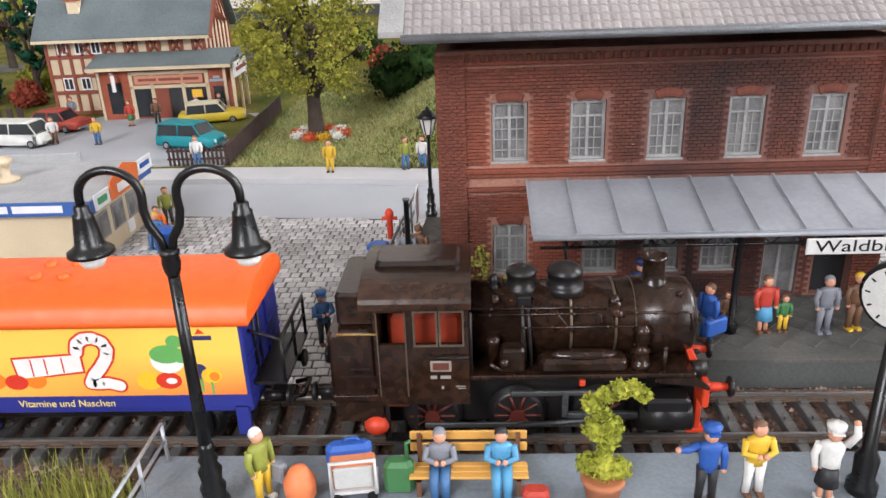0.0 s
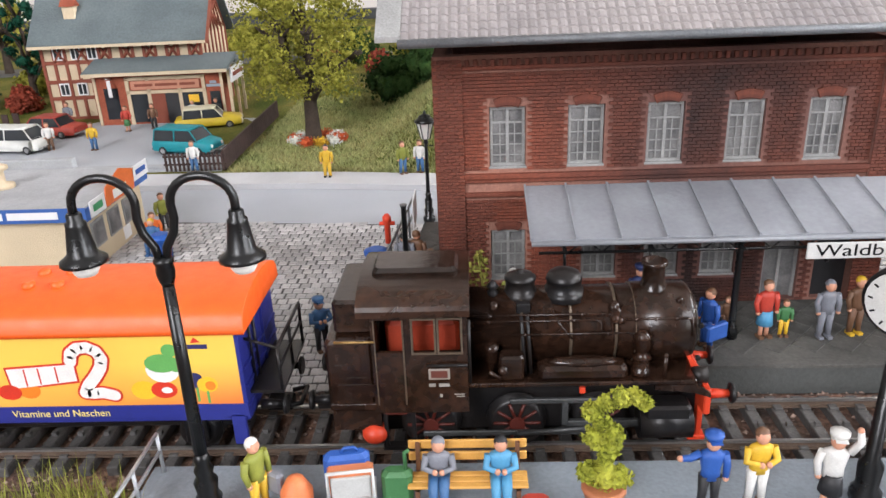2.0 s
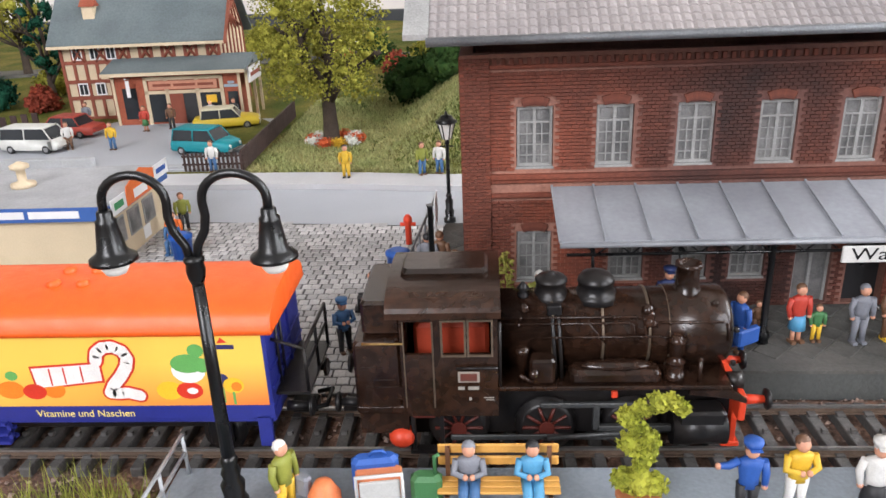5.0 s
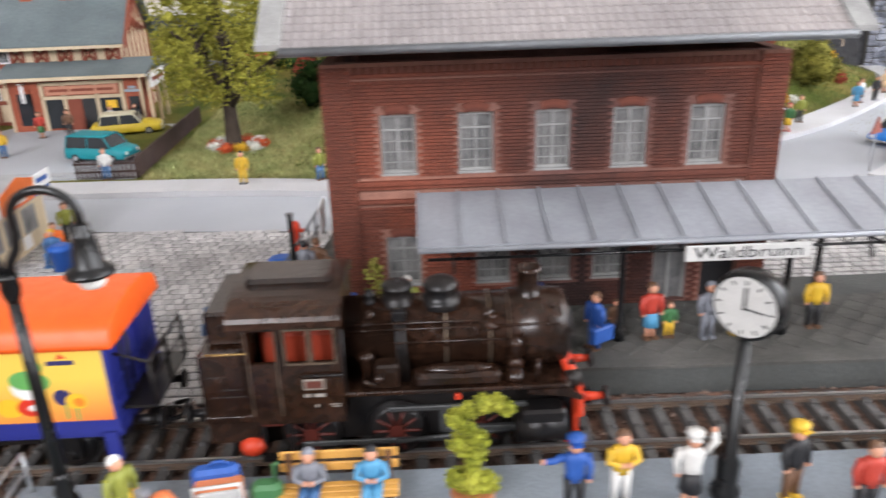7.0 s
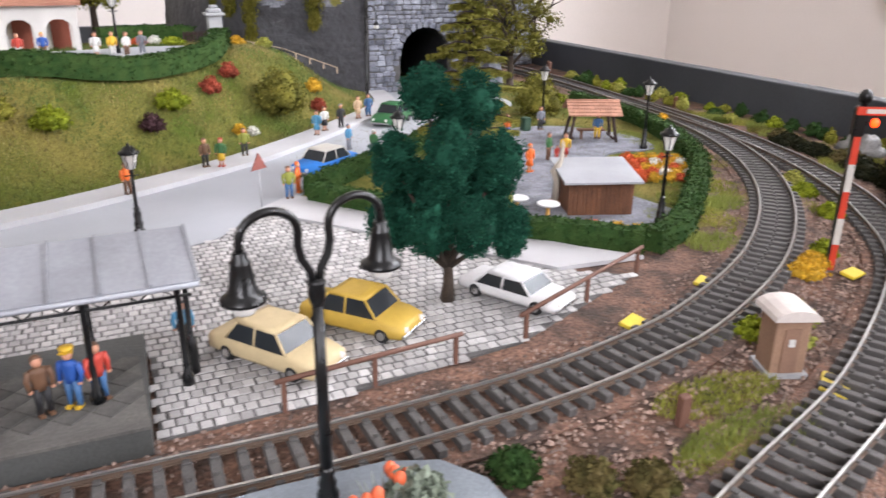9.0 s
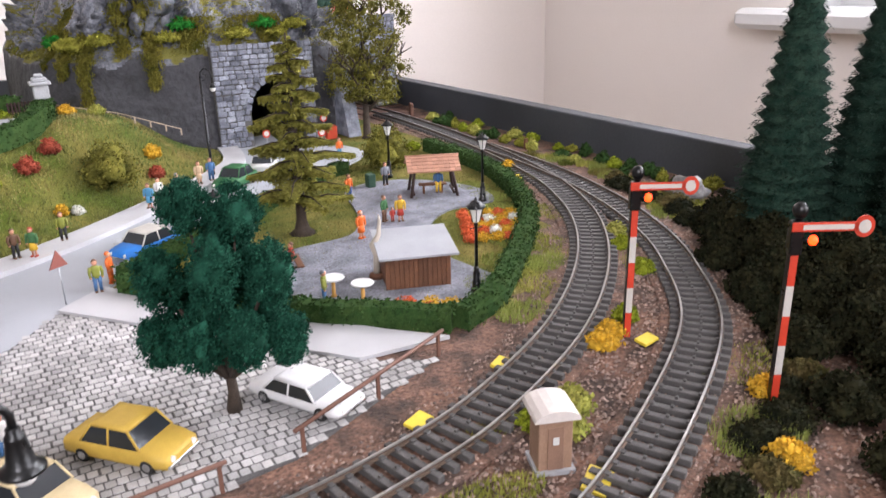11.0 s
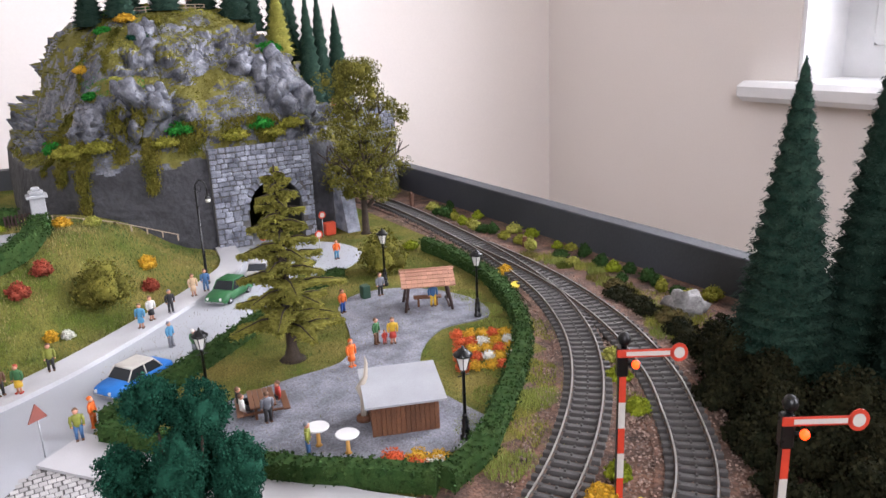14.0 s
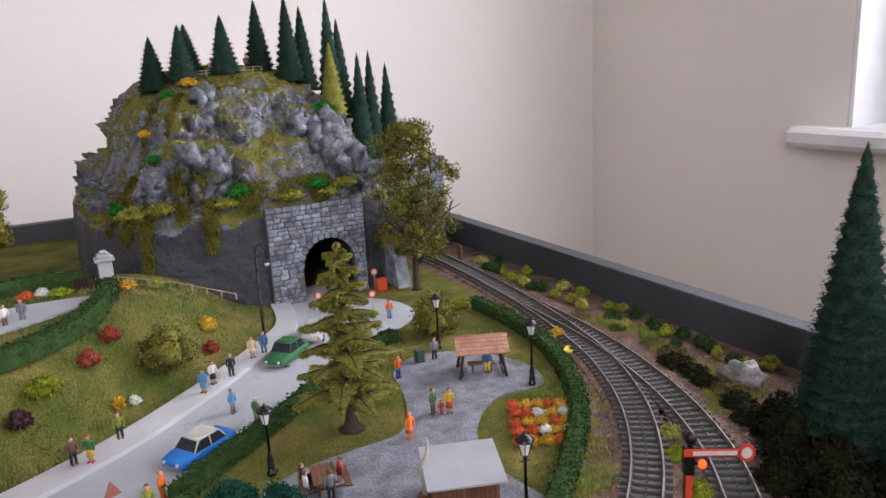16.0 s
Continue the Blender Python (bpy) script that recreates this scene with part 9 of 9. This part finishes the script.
def signal(x, y, rz, lit, label):
    g = thing("semaphore_signal", put(x, y, 0, rz) @ Matrix.Diagonal((0.88, 0.88, 1, 1)), label, "signal", "semaphore signals")
    for k in range(5):
        part("mast_band", Shape().box(-0.17, -0.14, 0.1 + k * 1.26, 0.17, 0.14, 0.1 + (k + 1) * 1.26), M_SIGW if k % 2 else M_SIGR, g)
    part("mast_edge", Shape().box(-0.21, -0.16, 0.1, -0.17, 0.16, 7.4), M_BLACK, g)
    part("head", Shape().box(-0.3, -0.25, 6.4, 0.25, 0.25, 7.7, 0.06).ball((0.05, 0, 8.1), 0.33, 10, 6).lathe(0.05, 0, [(0.15, 7.7), (0.12, 7.95)], 8), M_BLACK, g)
    a = part("arm", Shape().box(-0.35, -0.34, 7.35, 2.4, -0.27, 7.72, 0.03).tube([(2.65, -0.34, 7.53), (2.65, -0.27, 7.53)], 0.42, 18), M_SIGR, g, "red edged signal arm")
    part("arm_face", Shape().box(0.1, -0.37, 7.44, 2.2, -0.345, 7.63), M_SIGW, a)
    part("arm_disc", Shape().cyl((2.65, -0.36, 7.53), (2.65, -0.345, 7.53), 0.26, None, 16), M_SIGW, a)
    part("lamp", Shape().ball((0.55, -0.4, 7.05), 0.2, 10, 6), lit, g, "glowing orange red signal lamp")
    part("lamp_arm", Shape().tube([(0.2, -0.2, 7.0), (0.5, -0.3, 7.05)], 0.09, 6), M_BLACK, g)
    return g


M_LIT = glow("lit signal lamp", (1.0, 0.05, 0.004), 3.2)
signal(105.2, 31.9, -32, M_LIT, "red and white semaphore signal, arm level")
signal(105.8, 24.4, -32, M_LIT, "red and white semaphore signal, arm level")
M_FRESH = mat("light static grass", (0.30, 0.34, 0.075), 0.95, rgb2=(0.20, 0.235, 0.05), scale=60, fine=900, depth=0, mix=0.5)
M_YELP = plain("yellow plate", (0.75, 0.58, 0.05), 0.5)
for x, y, rz, s in ((96.4, 24.4, 35, 1.0), (105.6, 31.0, 10, 0.75), (119.3, 58.8, 30, 0.9), (93.2, 31.0, 25, 0.8), (105.6, 23.8, 20, 0.6), (98.6, 33.0, 30, 0.7)):
    solid("yellow_plate", Shape().box(-0.7 * s, -0.45 * s, 0, 0.7 * s, 0.45 * s, 0.16, 0.03), M_YELP, "yellow plastic track drive cover", "cover plate", "yellow plates", m=put(x, y, 0.1, rz, 8))
bo = thing("lineside_booth", put(95.9, 26.3, 0.0, -22) @ Matrix.Diagonal((0.72, 0.75, 0.95, 1)), "small brown lineside booth with curved white roof", "booth")
part("wall", Shape().box(-0.85, -0.75, 0, 0.85, 0.75, 2.35, 0.04), mat("tan booth wall", (0.33, 0.2, 0.13), 0.8, scale=80, mix=0.3), bo)
part("door", Shape().box(-0.4, -0.8, 0.1, 0.4, -0.74, 1.9, 0.02), mat("booth door", (0.26, 0.15, 0.1), 0.8, scale=80, mix=0.3), bo)
part("notice", Shape().box(-0.15, -0.83, 1.2, 0.15, -0.79, 1.5), M_SIGN, bo)
part("roof", Shape().rings([[(1.15 * math.cos(math.pi * k / 8), yy, 2.3 + 0.42 * math.sin(math.pi * k / 8)) for k in range(9)] for yy in (-1.1, 1.1)], False), plain("white roof", (0.66, 0.6, 0.56)), bo, "curved white roof")
part("plinth", Shape().box(-1.0, -0.95, -0.1, 1.0, 0.95, 0.12), M_CONC, bo)
for x, y, h, m in ((90.4, 25.0, 1.0, M_RUSTW), (127.2, 68.0, 1.0, M_BROWNP), (127.6, 92, 1.6, M_RUSTW), (127.2, 91, 1.6, M_RUSTW)):
    solid("wooden_stake", Shape().box(-0.2, -0.14, -0.1, 0.2, 0.14, h, 0.04), m, "weathered wooden stake beside the track", "stake", "stakes", m=put(x, y))
rk = Shape()
lump(rk, (0, 0, 0.6), 1.35, 1.0, 4.2, 14, 10, 1.0)
solid("boulder", rk, mat("pale boulder", (0.27, 0.26, 0.25), 0.8, rgb2=(0.12, 0.115, 0.11), scale=90, fine=500, bump=0.3, depth=0.001), "pale grey boulder beside the outer track", "boulder", m=put(125.6, 46.2))
grass_patch(98.6, 18.8, 3.2, 2.6, 2600, 0.5, M_FRESH, "light green grass beside the outer track")
grass_patch(103.6, 23.4, 2.2, 1.6, 1100, 0.5, M_FRESH, "light green grass beside the outer track")
grass_patch(92.0, 23.6, 2.8, 1.0, 1500, 0.4, M_FRESH, "light green grass between the tracks")
grass_patch(103.0, 37.0, 1.6, 1.2, 700, 0.4, M_FRESH, "light green grass between the tracks")
for x, y in ((103.6, 41.0), (106.6, 43.6), (109.2, 46.4), (111.4, 49.4), (113.0, 52.6), (114.2, 56.0), (114.8, 59.4)):
    grass_patch(x, y, 1.3, 1.7, 700, 0.24, M_FRESH, "light green static grass between hedge and track")
grass_patch(108.5, 42.0, 1.6, 1.2, 700, 0.4, M_FRESH, "light green grass between the tracks")
bush(102.8, 21.6, 0.9, M_YELB, "yellow flowering scrub beside the outer track", 0.6, n=360)
bush(98.6, 28.3, 0.9, M_STRAW, "olive yellow tuft beside the booth", 0.8, n=320)
rs2 = random.Random(23)
for k in range(16):
    u = k / 15
    x, y = 121.5 + 5.5 * math.sin(u * 2.2) + rs2.uniform(-1, 1), 43 + 22 * u
    grass_patch(x, y, rs2.uniform(0.8, 1.5), rs2.uniform(0.6, 1.2), 330, 0.5, rs2.choice((M_STRAW, M_FRESH, M_GRASS)), "patchy dry grass beside the outer track")
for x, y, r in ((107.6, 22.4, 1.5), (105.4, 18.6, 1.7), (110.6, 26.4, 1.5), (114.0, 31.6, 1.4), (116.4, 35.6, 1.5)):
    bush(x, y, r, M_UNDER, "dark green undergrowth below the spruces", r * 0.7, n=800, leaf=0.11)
ru = random.Random(31)
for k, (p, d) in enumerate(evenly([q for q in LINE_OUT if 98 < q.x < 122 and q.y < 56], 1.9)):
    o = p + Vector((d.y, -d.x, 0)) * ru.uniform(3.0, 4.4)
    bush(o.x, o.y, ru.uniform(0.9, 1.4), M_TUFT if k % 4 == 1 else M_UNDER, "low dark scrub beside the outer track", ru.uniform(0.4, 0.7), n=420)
grass_patch(124.6, 45.0, 1.6, 1.2, 500, 0.6, M_STRAW, "dry straw grass in front of the boulder")
ts = thing("warning_sign", put(83.1, 51.8, 0.1, 30), "small red triangular warning sign", "road sign", "road signs")
part("pole", Shape().tube([(0, 0, 0), (0, 0, 2.4)], 0.04, 6), M_ALU, ts)
part("plate", Shape().exty([(-0.55, 2.2), (0.55, 2.2), (0, 3.15)], -0.05, 0.02), plain("faded red sign", (0.28, 0.09, 0.07)), ts)
for x, y in ((109.2, 77.0), (112.6, 84.4), (104.6, 79.8)):
    t = thing("round_sign", put(x, y, 0.05), "small round red and white road sign", "road sign", "road signs")
    part("pole", Shape().tube([(0, 0, 0), (0, 0, 2.2)], 0.04, 6), M_ALU, t)
    part("plate", Shape().cyl((0, -0.05, 2.4), (0, 0.0, 2.4), 0.4, None, 14), M_SIGR, t)
    part("plate_face", Shape().cyl((0, -0.07, 2.4), (0, -0.05, 2.4), 0.26, None, 14), M_SIGW, t)
solid("red_barrier_box", Shape().box(-0.6, -0.4, 0, 0.6, 0.4, 1.4, 0.08), paint((0.55, 0.06, 0.02)), "red box standing beside the tunnel mouth", "box", m=put(113.6, 85.0))


# ---- park buildings ----
def build_hut():
    h = thing("wooden_hut", put(100.25, 43.0, 0.05, -20), "brown plank hut with a flat grey roof", "hut")
    part("core", Shape().box(-1.85, -0.05, 0, 1.75, 3.0, 1.92), M_WOOD, h)
    for k in range(14):
        x = -1.9 + k * 0.265
        part("plank", Shape().box(x, -0.13, 0, x + 0.25, -0.04, 1.92, 0.02), M_WOOD, h)
    for k in range(11):
        y = k * 0.275
        part("plank", Shape().box(1.74, y, 0, 1.83, y + 0.26, 1.93, 0.02), M_WOOD, h)
    part("roof", Shape().ext([(-0.55, 1.9), (-0.55, 2.02), (3.6, 2.42), (3.6, 2.3)], -2.25, 2.2), mat("grey felt roof", (0.36, 0.37, 0.39), 0.8, scale=50, bump=0.08, mix=0.2), h, "pale grey felt roof")


build_hut()


def build_shelter():
    s = thing("picnic_shelter", put(111.0, 59.3, 0.05, -24), "open timber shelter with red tiled roof", "shelter")
    for x in (-1.6, 1.6):
        for y in (-1.0, 1.0):
            part("post", Shape().tube([(x * 1.15, y * 1.25, 0), (x * 0.9, y * 0.8, 2.3)], 0.12, 6), M_DKWOOD, s)
        part("beam", Shape().box(x * 0.9 - 0.1, -1.2, 2.15, x * 0.9 + 0.1, 1.2, 2.32), M_DKWOOD, s)
        part("brace", Shape().tube([(x, -1.15, 0.25), (x, 1.15, 0.25)], 0.1, 6), M_DKWOOD, s)
    tile = mat("red roof tiles", (0.46, 0.24, 0.16), 0.8, rgb2=(0.36, 0.17, 0.11), scale=60, bump=0.15, mix=0.4, per_piece=0.15)
    for sg in (-1, 1):
        for r in range(5):
            y0, y1 = sg * (1.75 - r * 0.36), sg * (1.75 - (r + 1.1) * 0.36)
            z0, z1 = 2.12 + r * 0.19, 2.12 + (r + 1.1) * 0.19 - 0.05
            for k in range(10):
                x = -2.1 + k * 0.42
                part("tile", Shape().rings([[(x, y0, z0), (x + 0.4, y0, z0), (x + 0.4, y0, z0 + 0.09), (x, y0, z0 + 0.09)], [(x, y1, z1), (x + 0.4, y1, z1), (x + 0.4, y1, z1 + 0.09), (x, y1, z1 + 0.09)]], False), tile, s)
    part("ridge", Shape().tube([(-2.15, 0, 3.06), (2.15, 0, 3.06)], 0.1, 7), tile, s)
    part("table", Shape().box(-1.1, -0.35, 0.7, 1.1, 0.35, 0.8, 0.02).box(-0.8, -0.2, 0, -0.65, 0.2, 0.7).box(0.65, -0.2, 0, 0.8, 0.2, 0.7), M_WOOD, s)


build_shelter()
for x, y in ((96.7, 42.9), (95.7, 44.5)):
    t = thing("bar_table", put(x, y, 0.06), "round white bar table on a wooden leg", "table", "bar tables")
    part("tabletop", Shape().lathe(0, 0, [(0.6, 1.05), (0.64, 1.1), (0.6, 1.15)], 20), M_WHITE, t)
    part("leg", Shape().lathe(0, 0, [(0.2, 0), (0.12, 0.1), (0.1, 1.05)], 8), M_WOODL, t)
pt = thing("picnic_table", put(94.4, 49.9, 0.06, -12), "brown wooden picnic table with benches", "table")
for k in range(5):
    part("top_board", Shape().box(-0.75 + k * 0.3, -1.2, 0.85, -0.47 + k * 0.3, 1.2, 0.95, 0.02), M_BROWNP, pt)
for x in (-1.3, 1.3):
    part("seat_board", Shape().box(x - 0.2, -1.2, 0.48, x + 0.2, 1.2, 0.56, 0.02), M_BROWNP, pt)
part("trestle", Shape().box(-1.4, -0.85, 0.35, 1.4, -0.7, 0.45).box(-1.4, 0.7, 0.35, 1.4, 0.85, 0.45).box(-0.5, -0.85, 0, -0.35, -0.7, 0.85).box(0.35, -0.85, 0, 0.5, -0.7, 0.85).box(-0.5, 0.7, 0, -0.35, 0.85, 0.85).box(0.35, 0.7, 0, 0.5, 0.85, 0.85), M_BROWNP, pt)
solid("waste_bin", Shape().box(-0.35, -0.35, 0, 0.35, 0.35, 1.1, 0.06), paint((0.03, 0.08, 0.05)), "dark green waste bin on the path", "bin", "bins", m=put(107.8, 64.0, 0.06))
cv = thing("wood_carving", put(98.9, 45.6, 0.06), "tall pale wooden carving beside the hut", "carving")
part("stump", Shape().lathe(0, 0, [(0.45, 0), (0.42, 0.25), (0.25, 0.3)], 12), M_WOOD, cv)
part("carved_post", Shape().tube([(0, 0, 0.3), (0.05, 0, 1.4), (-0.15, 0, 2.0), (0.25, 0, 2.6), (0.35, 0, 3.4), (0.3, 0, 3.8)], [0.2, 0.2, 0.24, 0.14, 0.1, 0.03], 8), plain("pale carved wood", (0.5, 0.44, 0.36)), cv)


# ---- the terrace ----
hedge([(60, 67.5), (66, 66.6), (71, 66.0), (76.5, 67.2), (80.6, 69.6), (84.2, 73.4), (85.8, 78.0), (86.0, 80.5)], 1.3, 1.5, "long clipped hedge round the terrace")
hedge([(76.5, 84.5), (80, 85.4), (84.5, 84.6)], 1.2, 1.4, "clipped hedge at the back of the terrace")
tagged(part("terrace_path", Shape().prism([(66, 72), (76, 73.5), (83.5, 77.5), (84.6, 80.5), (80, 81), (74, 79.8), (66, 79.8)], 5.6, 6.22), M_ROAD), "smooth grey terrace paving", "path", kind="structure")
for x, y, m, r in ((79.6, 83, M_ORAF, 0.8), (80.9, 83.2, M_WHIF, 0.7), (82.4, 82.4, M_LIME, 1.1)):
    bush(x, y, r, m, "flowering plants on the terrace", 0.5, z=6.1, n=200)
gp = thing("gate_post", put(86.2, 83.2, 5.9), "pale stone gate post with stepped cap", "gate post")
part("shaft", Shape().box(-0.6, -0.6, 0, 0.6, 0.6, 2.6, 0.05), M_CONC, gp)
part("cap", Shape().box(-0.85, -0.85, 2.6, 0.85, 0.85, 2.85, 0.05).box(-0.6, -0.6, 2.85, 0.6, 0.6, 3.2, 0.1).box(-0.35, -0.35, 3.2, 0.35, 0.35, 3.5, 0.1), M_CONC, gp)
gf = thing("gate", put(83.4, 83.8, 6.0, 8), "brown wooden picket gate at the terrace", "gate")
for k in range(8):
    part("picket", Shape().box(k * 0.28, -0.05, 0, k * 0.28 + 0.18, 0.05, 1.1, 0.02), M_DKWOOD, gf)
part("rail", Shape().box(0, 0.05, 0.3, 2.2, 0.1, 0.4).box(0, 0.05, 0.8, 2.2, 0.1, 0.9), M_DKWOOD, gf)


def build_arcade():
    a = thing("arcaded_inn", put(0, 0), "white inn with round arches and tiled roof", "house")
    M_INN = mat("white inn plaster", (0.66, 0.64, 0.60), 0.85, scale=50, bump=0.05, mix=0.2)
    X0, X1, Y, ZB, ZT = 58.0, 75.0, 80.0, 6.1, 10.0
    n = 6
    w = (X1 - X0) / n
    for k in range(n):
        x = X0 + k * w
        pts = [(x, ZB), (x + w * 0.14, ZB), (x + w * 0.14, ZB + 1.6)] + [(x + w / 2 - w * 0.36 * math.cos(math.pi * i / 8), ZB + 1.6 + w * 0.36 * math.sin(math.pi * i / 8)) for i in range(1, 8)] + [(x + w * 0.86, ZB + 1.6), (x + w * 0.86, ZB), (x + w, ZB), (x + w, ZT), (x, ZT)]
        part("arch_bay", Shape().exty(pts, Y, Y + 0.5), M_INN, a)
    part("wall", Shape().box(X0, Y + 2.4, ZB, X1, Y + 7, ZT + 4.5).box(X0, Y + 0.5, ZT - 0.3, X1, Y + 2.4, ZT), M_INN, a)
    part("porch_roof", Shape().ext([(Y - 0.6, ZT - 0.25), (Y - 0.6, ZT), (Y + 2.4, ZT + 1.8), (Y + 2.4, ZT + 1.4)], X0 - 0.4, X1 + 0.4), mat("salmon roof tiles", (0.42, 0.2, 0.13), 0.8, rgb2=(0.34, 0.15, 0.1), scale=60, bump=0.15, mix=0.4), a)
    part("roof", Shape().ext([(Y + 1.6, ZT + 4.4), (Y + 4.7, ZT + 7.5), (Y + 7.8, ZT + 4.4)], X0 - 0.6, X1 + 0.6), M_ROOFT, a)
    for k in range(5):
        x = X0 + 1.4 + k * 3.2
        wn = part("window", Shape().box(x, Y + 2.32, ZT + 2.3, x + 1.3, Y + 2.42, ZT + 3.9), M_WHITE, a)
        part("pane", Shape().box(x + 0.12, Y + 2.3, ZT + 2.42, x + 0.6, Y + 2.34, ZT + 3.78).box(x + 0.7, Y + 2.3, ZT + 2.42, x + 1.18, Y + 2.34, ZT + 3.78), M_GLASSD, wn)
    for k in range(n):
        part("door", Shape().box(X0 + k * w + w * 0.25, Y + 2.3, ZB, X0 + k * w + w * 0.75, Y + 2.42, ZB + 2.4, 0.03), M_TIMBER, a)


build_arcade()

# ---- sleepers last ----
lay_sleepers(*TRACK_IN, [p for p in LINE_IN if p.x > 30 and p.y < 95])
lay_sleepers(*TRACK_OUT, [p for p in LINE_OUT if p.x > 74])
